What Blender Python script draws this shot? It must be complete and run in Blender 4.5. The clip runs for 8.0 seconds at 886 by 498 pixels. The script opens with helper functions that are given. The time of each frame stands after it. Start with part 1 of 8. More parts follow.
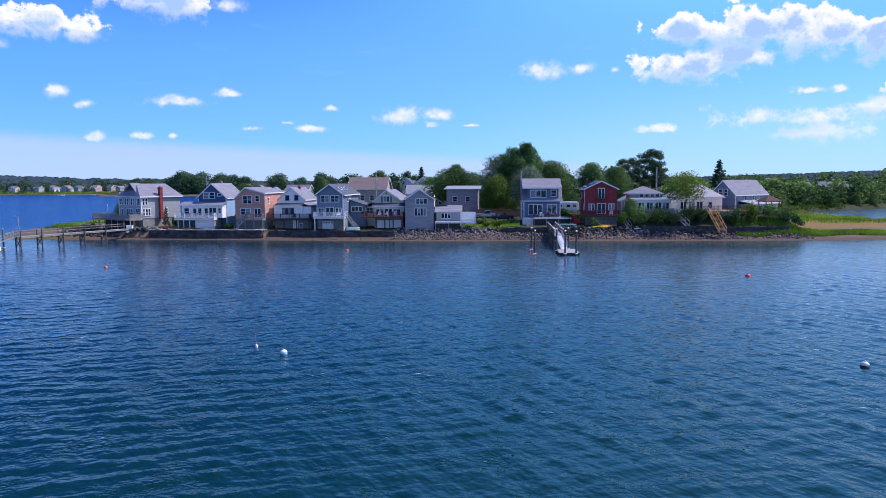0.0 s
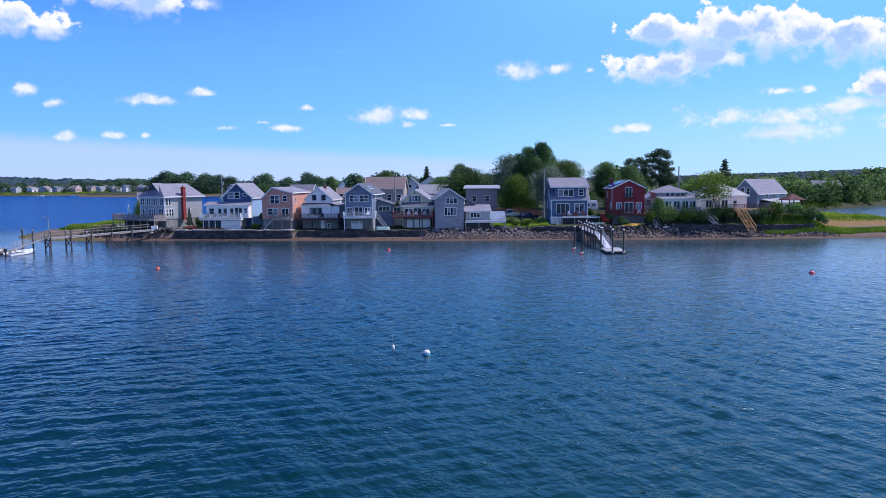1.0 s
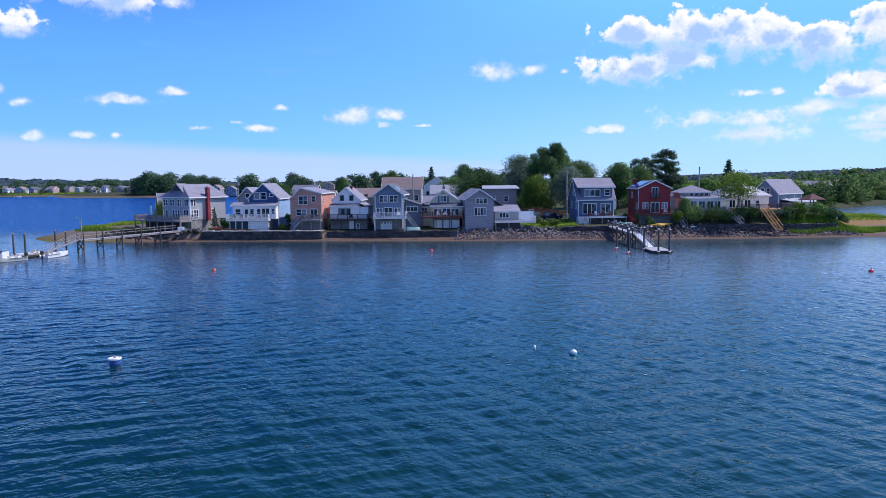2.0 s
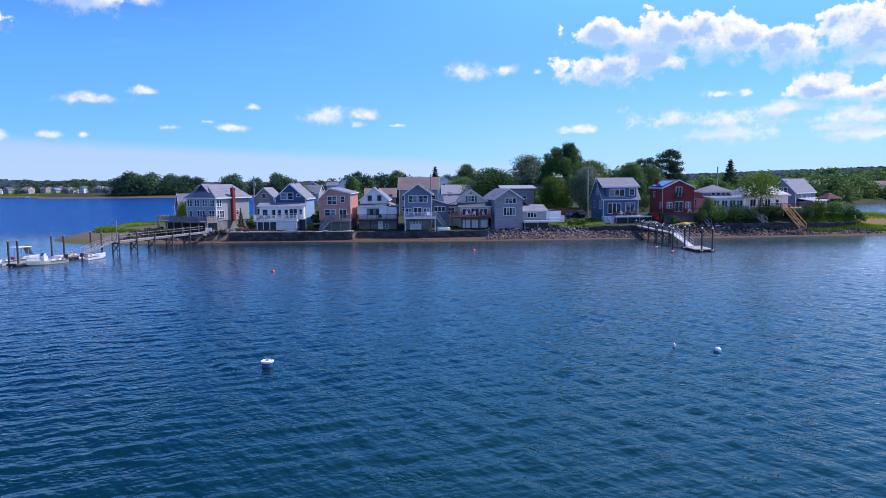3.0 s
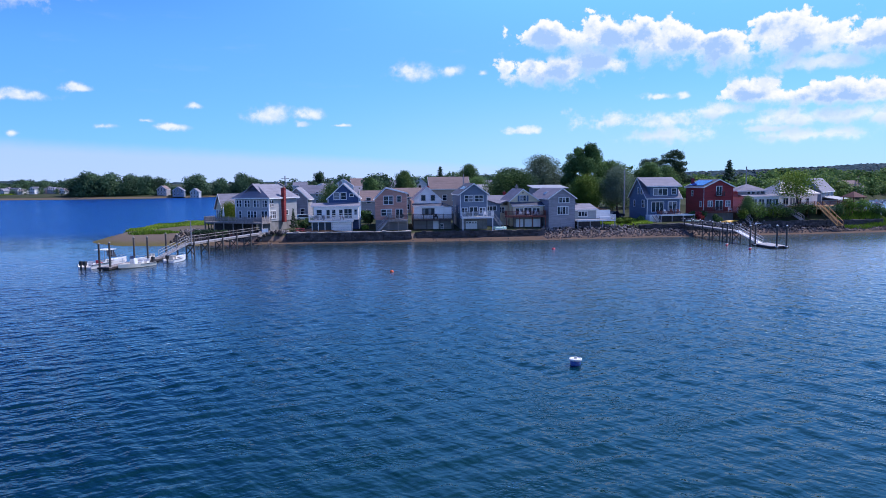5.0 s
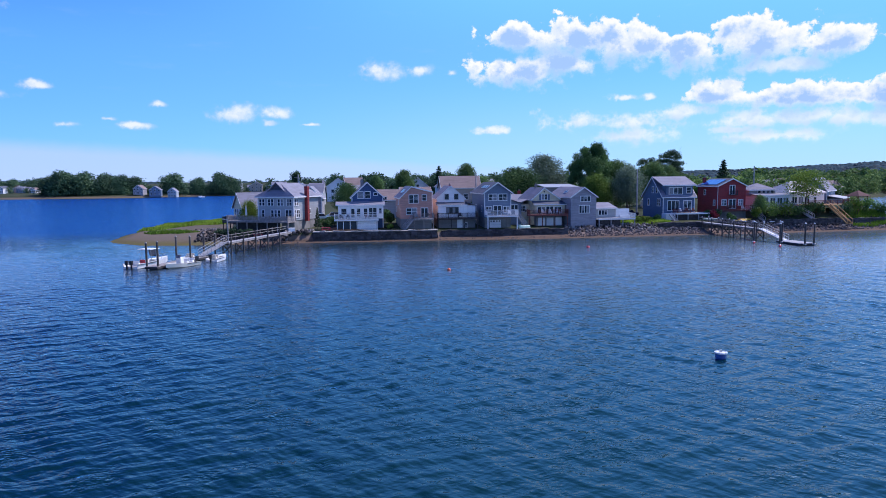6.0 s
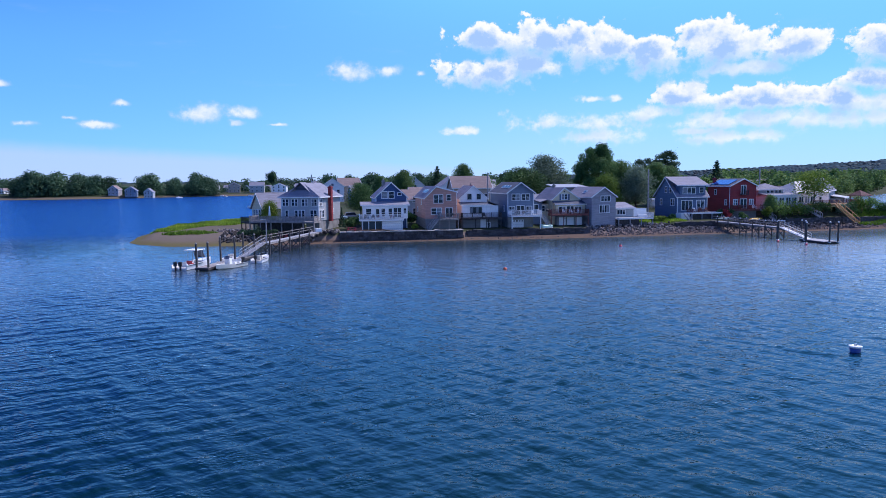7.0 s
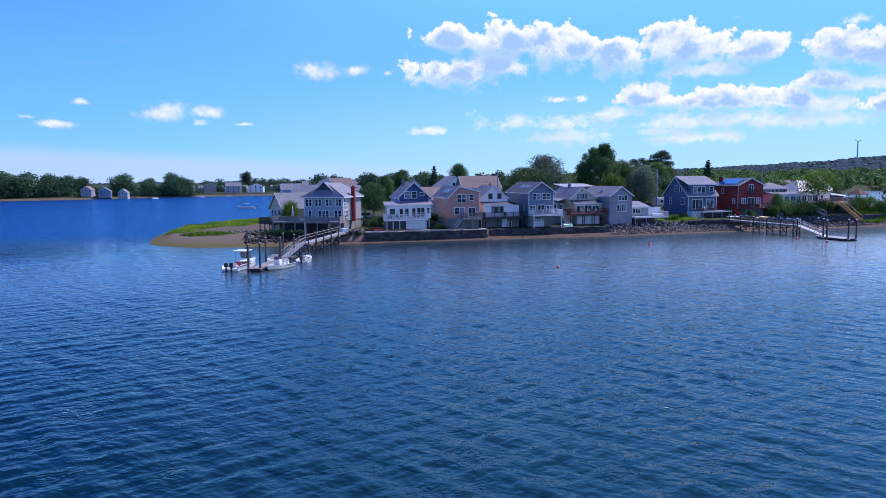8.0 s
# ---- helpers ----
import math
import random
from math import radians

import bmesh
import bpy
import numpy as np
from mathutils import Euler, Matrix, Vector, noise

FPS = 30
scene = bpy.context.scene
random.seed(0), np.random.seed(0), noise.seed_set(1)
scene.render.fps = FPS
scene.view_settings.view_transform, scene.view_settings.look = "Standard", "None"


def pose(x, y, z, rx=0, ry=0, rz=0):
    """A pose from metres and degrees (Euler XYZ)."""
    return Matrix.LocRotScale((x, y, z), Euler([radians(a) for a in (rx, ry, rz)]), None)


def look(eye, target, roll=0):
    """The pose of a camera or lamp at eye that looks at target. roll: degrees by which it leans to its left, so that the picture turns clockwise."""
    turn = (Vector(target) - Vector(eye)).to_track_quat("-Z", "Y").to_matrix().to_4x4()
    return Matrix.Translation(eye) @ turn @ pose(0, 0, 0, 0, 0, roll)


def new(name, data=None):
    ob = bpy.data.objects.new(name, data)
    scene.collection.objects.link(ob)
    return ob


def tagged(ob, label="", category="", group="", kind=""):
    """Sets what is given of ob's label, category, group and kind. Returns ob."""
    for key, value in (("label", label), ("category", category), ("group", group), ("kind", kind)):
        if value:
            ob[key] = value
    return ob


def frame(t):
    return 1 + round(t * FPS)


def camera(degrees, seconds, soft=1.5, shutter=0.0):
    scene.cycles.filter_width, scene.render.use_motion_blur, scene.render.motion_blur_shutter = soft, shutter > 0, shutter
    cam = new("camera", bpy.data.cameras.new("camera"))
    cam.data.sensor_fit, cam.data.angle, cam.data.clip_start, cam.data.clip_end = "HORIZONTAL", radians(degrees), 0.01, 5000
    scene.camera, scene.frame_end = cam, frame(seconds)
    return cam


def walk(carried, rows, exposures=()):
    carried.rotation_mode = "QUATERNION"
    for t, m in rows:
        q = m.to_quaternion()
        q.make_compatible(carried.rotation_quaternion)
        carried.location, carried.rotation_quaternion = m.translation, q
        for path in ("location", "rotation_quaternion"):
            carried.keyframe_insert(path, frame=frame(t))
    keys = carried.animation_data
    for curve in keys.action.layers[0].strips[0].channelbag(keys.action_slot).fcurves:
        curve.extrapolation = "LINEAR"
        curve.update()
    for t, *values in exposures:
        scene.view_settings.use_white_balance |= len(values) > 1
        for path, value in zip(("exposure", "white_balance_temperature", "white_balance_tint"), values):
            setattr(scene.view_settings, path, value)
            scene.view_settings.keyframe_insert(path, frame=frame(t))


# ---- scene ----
cam = camera(65.9, 8.0, soft=0.9)
PATH = [
    (0, (0.966, 0.011, 11.261), (0.759, 1.991, 11.065), -0.3),
    (0.5, (-4.573, -0.357, 11.229), (-4.746, 1.626, 11.033), -0.4),
    (1, (-10.017, -0.67, 11.233), (-10.153, 1.316, 11.036), -0.4),
    (1.5, (-15.596, -0.935, 11.248), (-15.695, 1.053, 11.052), -0.4),
    (3, (-32.631, -1.279, 11.367), (-32.613, 0.712, 11.17), -0.5),
    (3.5, (-38.295, -1.141, 11.422), (-38.238, 0.848, 11.225), -0.5),
    (4, (-43.903, -0.927, 11.451), (-43.807, 1.061, 11.254), -0.4),
    (4.5, (-49.472, -0.63, 11.449), (-49.335, 1.356, 11.252), -0.5),
    (6, (-66.369, 0.799, 11.326), (-66.095, 2.771, 11.127), -0.5),
    (6.5, (-71.93, 1.544, 11.322), (-71.61, 3.509, 11.123), -0.5),
    (7, (-77.544, 2.421, 11.3), (-77.177, 4.377, 11.102), -0.5),
    (7.5, (-83.091, 3.335, 11.326), (-82.676, 5.281, 11.126), -0.5),
    (8, (-88.593, 4.327, 11.355), (-88.131, 6.263, 11.156), -0.6),
]
walk(cam, [(t, look(eye, target, roll)) for t, eye, target, roll in PATH], exposures=[(0.0, 0.11, 6300, 15), (8.0, 0.08, 5900, 18)])

# ---- light ----
SUN_AZ, SUN_EL = 66.0, 50.0            # degrees: clockwise from +y, above the horizon


def toward(az, el):
    a, e = radians(az), radians(el)
    return Vector((math.sin(a) * math.cos(e), math.cos(a) * math.cos(e), math.sin(e)))


def node(tree, kind, **inputs):
    n = tree.nodes.new(kind)
    for key, value in inputs.items():
        key = key.replace("_", " ")
        if isinstance(value, bpy.types.NodeSocket):
            tree.links.new(value, n.inputs[int(key[1:]) if key[0] == "i" and key[1:].isdigit() else key])
        else:
            n.inputs[int(key[1:]) if key[0] == "i" and key[1:].isdigit() else key].default_value = value
    return n


def maths(tree, op, a, b=0.0, c=None, clamp=False):
    n = tree.nodes.new("ShaderNodeMath")
    n.operation, n.use_clamp = op, clamp
    for i, v in enumerate((a, b) if c is None else (a, b, c)):
        if isinstance(v, bpy.types.NodeSocket):
            tree.links.new(v, n.inputs[i])
        else:
            n.inputs[i].default_value = v
    return n.outputs[0]


def ramp(tree, value, lo, hi, to_lo=0.0, to_hi=1.0):
    n = tree.nodes.new("ShaderNodeMapRange")
    n.interpolation_type = "SMOOTHSTEP"
    tree.links.new(value, n.inputs[0])
    for i, v in enumerate((lo, hi, to_lo, to_hi)):
        n.inputs[i + 1].default_value = v
    return n.outputs[0]


def mixed(tree, fac, a, b, blend="MIX"):
    n = tree.nodes.new("ShaderNodeMix")
    n.data_type, n.blend_type = "RGBA", blend
    for i, v in ((0, fac), (6, a), (7, b)):
        if isinstance(v, bpy.types.NodeSocket):
            tree.links.new(v, n.inputs[i])
        else:
            n.inputs[i].default_value = v if i == 0 else (*v, 1.0)
    return n.outputs[2]


world = bpy.data.worlds.new("sky")
scene.world = world
world.use_nodes = True
wt = world.node_tree
wt.nodes.clear()
sky = wt.nodes.new("ShaderNodeTexSky")
sky.sky_type, sky.sun_disc = "NISHITA", False
sky.sun_elevation, sky.sun_rotation = radians(SUN_EL), radians(SUN_AZ)
sky.air_density, sky.dust_density, sky.ozone_density = 1.0, 0.0, 3.0
tinted = mixed(wt, 1.0, sky.outputs[0], (0.55, 0.88, 1.25), "MULTIPLY")
where = wt.nodes.new("ShaderNodeTexCoord").outputs["Generated"]
height = node(wt, "ShaderNodeSeparateXYZ", Vector=where).outputs[2]
side = wt.nodes.new("ShaderNodeVectorMath")
side.operation = "DOT_PRODUCT"
wt.links.new(where, side.inputs[0])
side.inputs[1].default_value = toward(SUN_AZ, 0)
scatter = mixed(wt, ramp(wt, side.outputs["Value"], -0.6, 0.95), (0.55, 2.9, 8.6), (1.6, 4.5, 8.6))
tuned = mixed(wt, ramp(wt, height, 0.18, 0.6, 0.5, 0.2), tinted, scatter)
# deeper blue high up and away from the sun, paler towards it
away = mixed(wt, ramp(wt, side.outputs["Value"], -0.10, 0.62), (0.15, 0.33, 0.78), (1.60, 1.62, 1.66))
tuned = mixed(wt, ramp(wt, height, 0.16, 0.39), tuned, mixed(wt, 1.0, tuned, away, "MULTIPLY"))
# unseen white clouds added behind the camera and overhead, to fill shaded house fronts
lift = maths(wt, "MAXIMUM", height, 0.06)
flat = node(wt, "ShaderNodeVectorMath", i0=where)
flat.operation = "SCALE"
wt.links.new(maths(wt, "DIVIDE", 1.0, maths(wt, "ADD", lift, 0.15)), flat.inputs["Scale"])
puffs = node(wt, "ShaderNodeTexNoise", Vector=flat.outputs[0], Scale=1.3, Detail=6.0, Roughness=0.55)
fill_area = maths(wt, "MAXIMUM", ramp(wt, height, 0.78, 0.92), ramp(wt, node(wt, "ShaderNodeSeparateXYZ", Vector=where).outputs[1], 0.15, -0.25))
fill_cover = maths(wt, "MULTIPLY", maths(wt, "MULTIPLY", ramp(wt, maths(wt, "MULTIPLY_ADD", side.outputs["Value"], 0.07, puffs.outputs[0]), 0.49, 0.67), fill_area), ramp(wt, height, 0.0, 0.08))
tuned = mixed(wt, fill_cover, tuned, (7.2, 7.7, 8.8))
back = node(wt, "ShaderNodeBackground", Color=tuned, Strength=0.125)
wo = wt.nodes.new("ShaderNodeOutputWorld")
wt.links.new(back.outputs[0], wo.inputs[0])

lamp = bpy.data.lights.new("sun", "SUN")
lamp.energy, lamp.angle, lamp.color = 5.0, radians(0.53), (1.0, 0.905, 0.88)
sun = new("sun", lamp)
sun.matrix_world = look(toward(SUN_AZ, SUN_EL) * 400, (0, 0, 0))


# ---- materials ----
def material(name, color, rough=0.7, vary=0.25, size=1.2, bump=0.15, grain=14.0, metal=0.0, second=None, spec=0.5, streak=0.0, island=False, obrand=False):
    """A plain surface: colour with large stains and fine grain, grain also as relief. size: metres of a stain."""
    mat = bpy.data.materials.new(name)
    mat.use_nodes = True
    t = mat.node_tree
    b = t.nodes["Principled BSDF"]
    b.inputs["Roughness"].default_value, b.inputs["Metallic"].default_value = rough, metal
    b.inputs["Specular IOR Level"].default_value = spec
    geo = t.nodes.new("ShaderNodeNewGeometry")
    big = node(t, "ShaderNodeTexNoise", Vector=geo.outputs["Position"], Scale=1.0 / size, Detail=4.0)
    fine = node(t, "ShaderNodeTexNoise", Vector=geo.outputs["Position"], Scale=grain, Detail=3.0)
    dark = tuple(c * (1 - vary) for c in color)
    light = tuple(min(1.0, c * (1 + vary)) for c in color)
    col = mixed(t, ramp(t, big.outputs[0], 0.3, 0.7), dark, second or light)
    col = mixed(t, maths(t, "MULTIPLY", fine.outputs[0], 0.5), col, tuple(c * 0.7 for c in color))
    if streak:
        mp = node(t, "ShaderNodeMapping", Vector=geo.outputs["Position"], Scale=(3.0, 3.0, 0.25))
        run = node(t, "ShaderNodeTexNoise", Vector=mp.outputs[0], Scale=1.3, Detail=3.0)
        col = mixed(t, ramp(t, run.outputs[0], 0.5, 0.75, 0.0, streak), col, tuple(c * 0.45 for c in color))
    if island or obrand:
        pick = geo.outputs["Random Per Island"] if island else t.nodes.new("ShaderNodeObjectInfo").outputs["Random"]
        hs = node(t, "ShaderNodeHueSaturation", Color=col, Value=maths(t, "MULTIPLY_ADD", pick, 0.7, 0.65), Hue=maths(t, "MULTIPLY_ADD", pick, 0.05, 0.475))
        col = hs.outputs[0]
    t.links.new(col, b.inputs["Base Color"])
    if bump:
        bp = node(t, "ShaderNodeBump", Strength=bump, Distance=0.03, Height=fine.outputs[0])
        t.links.new(bp.outputs[0], b.inputs["Normal"])
    return mat


def siding(name, color, lap=0.14, rough=0.6, worn=0.15, upright=False):
    """Clapboards or shingles: courses as relief, each with a slight tone of its own, weather streaks."""
    mat = bpy.data.materials.new(name)
    mat.use_nodes = True
    t = mat.node_tree
    b = t.nodes["Principled BSDF"]
    b.inputs["Roughness"].default_value = rough
    geo = t.nodes.new("ShaderNodeNewGeometry")
    sep = node(t, "ShaderNodeSeparateXYZ", Vector=geo.outputs["Position"])
    z = maths(t, "DIVIDE", maths(t, "ADD", sep.outputs[0], sep.outputs[1]) if upright else sep.outputs[2], lap)
    saw = maths(t, "FRACT", z)
    course = maths(t, "FLOOR", z)
    along = maths(t, "FLOOR", maths(t, "MULTIPLY_ADD", maths(t, "ADD", sep.outputs[0], sep.outputs[1]), 0.45, maths(t, "MULTIPLY", course, 0.37)))
    cell = t.nodes.new("ShaderNodeCombineXYZ")
    t.links.new(course, cell.inputs[0])
    t.links.new(along, cell.inputs[1])
    wn = node(t, "ShaderNodeTexWhiteNoise", Vector=cell.outputs[0])
    tone = mixed(t, wn.outputs["Value"], tuple(c * (1 - worn) for c in color), tuple(min(1.0, c * (1 + worn)) for c in color))
    big = node(t, "ShaderNodeTexNoise", Vector=geo.outputs["Position"], Scale=0.7, Detail=5.0)
    tone = mixed(t, ramp(t, big.outputs[0], 0.45, 0.75, 0.0, 0.5), tone, tuple(c * (1 - 2 * worn) for c in color))
    mp = node(t, "ShaderNodeMapping", Vector=geo.outputs["Position"], Scale=(4.0, 4.0, 0.3))
    run = node(t, "ShaderNodeTexNoise", Vector=mp.outputs[0], Scale=1.5, Detail=3.0)
    tone = mixed(t, ramp(t, run.outputs[0], 0.55, 0.8, 0.0, 0.35), tone, tuple(c * 0.55 for c in color))
    t.links.new(tone, b.inputs["Base Color"])
    bp = node(t, "ShaderNodeBump", Strength=0.7, Distance=0.02, Height=saw)
    t.links.new(bp.outputs[0], b.inputs["Normal"])
    return mat


WHITE = (0.84, 0.84, 0.82)
M = {}
M["trim"] = material("white_trim_paint", WHITE, 0.5, 0.05, 2.0, 0.05, 20, streak=0.12)
M["white_siding"] = siding("white_clapboard", (0.85, 0.85, 0.83), worn=0.05)
M["grey_siding"] = siding("pale_grey_clapboard", (0.36, 0.38, 0.385), worn=0.07)
M["navy_siding"] = siding("navy_clapboard", (0.035, 0.08, 0.19), worn=0.12)
M["sky_siding"] = siding("light_blue_clapboard", (0.26, 0.43, 0.66), worn=0.06)
M["peach_siding"] = siding("peach_shingle", (0.54, 0.275, 0.21), 0.16, worn=0.14)
M["slate_siding"] = siding("slate_blue_clapboard", (0.14, 0.19, 0.26), worn=0.08)
M["steel_siding"] = siding("steel_blue_clapboard", (0.075, 0.125, 0.205), worn=0.10)
M["cream_siding"] = siding("cream_yellow_shingle", (0.66, 0.58, 0.38), 0.16, worn=0.08)
M["shingle_siding"] = siding("weathered_grey_shingle", (0.30, 0.295, 0.32), 0.13, 0.8, worn=0.16)
M["red_siding"] = siding("barn_red_board", (0.25, 0.018, 0.024), 0.2, worn=0.14)
M["tan_siding"] = siding("tan_clapboard", (0.40, 0.33, 0.27), worn=0.08)
M["pink_siding"] = siding("pale_pink_siding", (0.60, 0.42, 0.36), worn=0.06)
M["grey_roof"] = siding("grey_asphalt_shingle", (0.20, 0.20, 0.235), 0.10, 0.9, worn=0.14)
M["dark_roof"] = siding("dark_asphalt_shingle", (0.075, 0.085, 0.11), 0.10, 0.9, worn=0.18)
M["brown_roof"] = siding("brown_asphalt_shingle", (0.22, 0.165, 0.15), 0.10, 0.9, worn=0.15)
M["red_roof"] = siding("dark_red_brown_shingle", (0.11, 0.045, 0.038), 0.10, 0.9, worn=0.18)
M["pale_roof"] = siding("pale_membrane_roof", (0.27, 0.28, 0.30), 0.6, 0.6, worn=0.04)
M["concrete"] = material("stained_concrete", (0.23, 0.23, 0.22), 0.9, 0.25, 1.0, 0.3, 9, streak=0.5)
M["block"] = siding("grey_foundation_block", (0.20, 0.20, 0.20), 0.2, 0.95, worn=0.12)
M["seawall"] = material("weed_stained_seawall_stone", (0.060, 0.058, 0.062), 0.85, 0.45, 0.8, 0.8, 4, streak=0.5, island=True)
M["cap"] = material("worn_coping_stone", (0.33, 0.31, 0.28), 0.9, 0.3, 0.7, 0.4, 6)
M["rock"] = material("grey_riprap_stone", (0.19, 0.172, 0.165), 0.9, 0.35, 0.6, 0.5, 5, obrand=True)
# weedy stone; shade below the shrubs of the spit is in its colour too
M["dark_rock"] = material("weed_and_shade_dark_stone", (0.034, 0.030, 0.028), 0.85, 0.4, 0.6, 0.5, 5, obrand=True)
M["rocks"] = material("grey_rubble_stone", (0.12, 0.105, 0.10), 0.9, 0.35, 0.6, 0.5, 5, island=True)
M["brick"] = siding("red_brick_masonry", (0.29, 0.04, 0.04), 0.07, 0.9, worn=0.25)
M["wood"] = material("weathered_deck_wood", (0.27, 0.245, 0.225), 0.85, 0.3, 0.5, 0.3, 12, streak=0.3)
M["grey_wood"] = material("silvered_timber", (0.33, 0.33, 0.335), 0.85, 0.25, 0.5, 0.3, 12)
M["dark_wood"] = material("dark_creosote_timber", (0.045, 0.04, 0.04), 0.85, 0.4, 0.5, 0.4, 10)
M["pile"] = material("wet_weathered_pile", (0.085, 0.075, 0.065), 0.8, 0.45, 0.6, 0.5, 10, streak=0.5)
M["red_wood"] = material("red_brown_deck_stain", (0.16, 0.05, 0.04), 0.75, 0.25, 0.5, 0.2, 12)
M["tan_wood"] = material("fresh_tan_lumber", (0.50, 0.28, 0.10), 0.75, 0.2, 0.5, 0.2, 12)
M["white_metal"] = material("white_gelcoat", (0.80, 0.80, 0.78), 0.3, 0.08, 1.0, 0.0, 8)
M["cream_metal"] = material("cream_gelcoat", (0.70, 0.66, 0.56), 0.3, 0.06, 1.0, 0.0, 8)
M["black"] = material("black_plastic", (0.018, 0.018, 0.022), 0.35, 0.2, 1.0, 0.0, 8)
M["red_cloth"] = material("red_vinyl", (0.45, 0.04, 0.05), 0.6, 0.15, 0.4, 0.1, 9)
M["orange"] = material("orange_float_plastic", (0.85, 0.12, 0.03), 0.4, 0.12, 0.3, 0.0, 9)
M["pinkred"] = material("faded_red_float_plastic", (0.85, 0.09, 0.10), 0.45, 0.15, 0.3, 0.0, 9)
M["blue_paint"] = material("blue_buoy_plastic", (0.015, 0.06, 0.24), 0.35, 0.15, 0.3, 0.0, 9)
M["teal_paint"] = material("teal_buoy_plastic", (0.016, 0.22, 0.32), 0.35, 0.15, 0.3, 0.0, 9)
M["yellow"] = material("yellow_kayak_plastic", (0.85, 0.50, 0.03), 0.4, 0.1, 0.5, 0.0, 9)
M["green_hull"] = material("pale_green_plastic", (0.30, 0.50, 0.42), 0.4, 0.1, 0.5, 0.0, 9)
M["asphalt"] = material("worn_asphalt", (0.06, 0.06, 0.062), 0.9, 0.25, 2.0, 0.2, 8)
M["mulch"] = material("orange_brown_mulch_soil", (0.36, 0.15, 0.06), 0.95, 0.35, 1.2, 0.5, 6)
M["car_silver"] = material("silver_car_paint", (0.50, 0.52, 0.55), 0.25, 0.04, 1.0, 0.0, 8, metal=0.6)
M["car_dark"] = material("dark_car_paint", (0.02, 0.025, 0.04), 0.2, 0.1, 1.0, 0.0, 8)
M["car_pale"] = material("pale_car_paint", (0.55, 0.66, 0.68), 0.25, 0.04, 1.0, 0.0, 8)
M["rubber"] = material("tyre_rubber", (0.02, 0.02, 0.02), 0.9, 0.2, 1.0, 0.0, 8)
M["steel"] = material("galvanised_steel", (0.45, 0.46, 0.47), 0.4, 0.12, 0.5, 0.05, 9, metal=0.8)
M["solar"] = material("blue_solar_glass", (0.02, 0.07, 0.30), 0.12, 0.15, 0.9, 0.0, 9)
M["bark"] = material("grey_brown_bark", (0.075, 0.06, 0.05), 0.95, 0.35, 0.4, 0.7, 6)
# the blue of distant haze is put into this hill colour
M["hill"] = material("haze_blue_wooded_hill", (0.040, 0.066, 0.078), 1.0, 0.6, 26.0, 0.0, 0.12, spec=0.0)


def glass_material():
    mat = bpy.data.materials.new("dark_window_glass")
    mat.use_nodes = True
    t = mat.node_tree
    b = t.nodes["Principled BSDF"]
    r = t.nodes.new("ShaderNodeObjectInfo").outputs["Random"]
    geo = t.nodes.new("ShaderNodeNewGeometry")
    n = node(t, "ShaderNodeTexNoise", Vector=geo.outputs["Position"], Scale=0.9, Detail=2.0)
    curtain = ramp(t, maths(t, "MULTIPLY_ADD", r, 0.55, n.outputs[0]), 0.82, 0.96, 0.0, 0.85)
    t.links.new(mixed(t, curtain, (0.012, 0.016, 0.024), (0.22, 0.23, 0.25)), b.inputs["Base Color"])
    b.inputs["Roughness"].default_value, b.inputs["IOR"].default_value = 0.04, 1.5
    return mat


M["glass"] = glass_material()


def leaf_material(name, color, tip):
    mat = bpy.data.materials.new(name)
    mat.use_nodes = True
    t = mat.node_tree
    b = t.nodes["Principled BSDF"]
    geo = t.nodes.new("ShaderNodeNewGeometry")
    ob = t.nodes.new("ShaderNodeObjectInfo")
    big = node(t, "ShaderNodeTexNoise", Vector=geo.outputs["Position"], Scale=0.35, Detail=3.0)
    f = maths(t, "MULTIPLY_ADD", geo.outputs["Random Per Island"], 0.6, maths(t, "MULTIPLY", big.outputs[0], 0.5))
    col = mixed(t, ramp(t, f, 0.2, 0.9), color, tip)
    stand = node(t, "ShaderNodeTexNoise", Vector=geo.outputs["Position"], Scale=0.085, Detail=1.0)
    tone = maths(t, "MULTIPLY_ADD", ob.outputs["Random"], 0.45, ramp(t, stand.outputs[0], 0.32, 0.68, 0.5, 1.2))
    hs = node(t, "ShaderNodeHueSaturation", Color=col, Value=tone, Hue=maths(t, "MULTIPLY_ADD", stand.outputs[0], -0.12, 0.555))
    t.links.new(hs.outputs[0], b.inputs["Base Color"])
    b.inputs["Roughness"].default_value = 0.75
    b.inputs["Specular IOR Level"].default_value = 0.15
    tr = node(t, "ShaderNodeBsdfTranslucent", Color=hs.outputs[0])
    mx = node(t, "ShaderNodeMixShader", i0=0.3, i1=b.outputs[0], i2=tr.outputs[0])
    t.links.new(mx.outputs[0], t.nodes["Material Output"].inputs[0])
    return mat


M["leaf"] = leaf_material("deep_green_leaves", (0.040, 0.092, 0.030), (0.120, 0.215, 0.066))
M["leaf_light"] = leaf_material("light_green_leaves", (0.06, 0.12, 0.015), (0.17, 0.25, 0.04))
M["leaf_grey"] = leaf_material("silvery_green_leaves", (0.07, 0.115, 0.070), (0.20, 0.27, 0.175))
M["needle"] = leaf_material("dark_pine_needles", (0.024, 0.058, 0.030), (0.075, 0.13, 0.062))
M["far_leaf"] = leaf_material("far_green_leaves", (0.036, 0.084, 0.046), (0.10, 0.175, 0.085))
# far crowns: leaf green with aerial haze mixed into the colour
M["hill_leaf"] = leaf_material("distant_haze_blue_leaves", (0.032, 0.058, 0.068), (0.046, 0.080, 0.084))
M["wood_leaf"] = leaf_material("woodland_green_leaves", (0.052, 0.116, 0.034), (0.142, 0.240, 0.066))
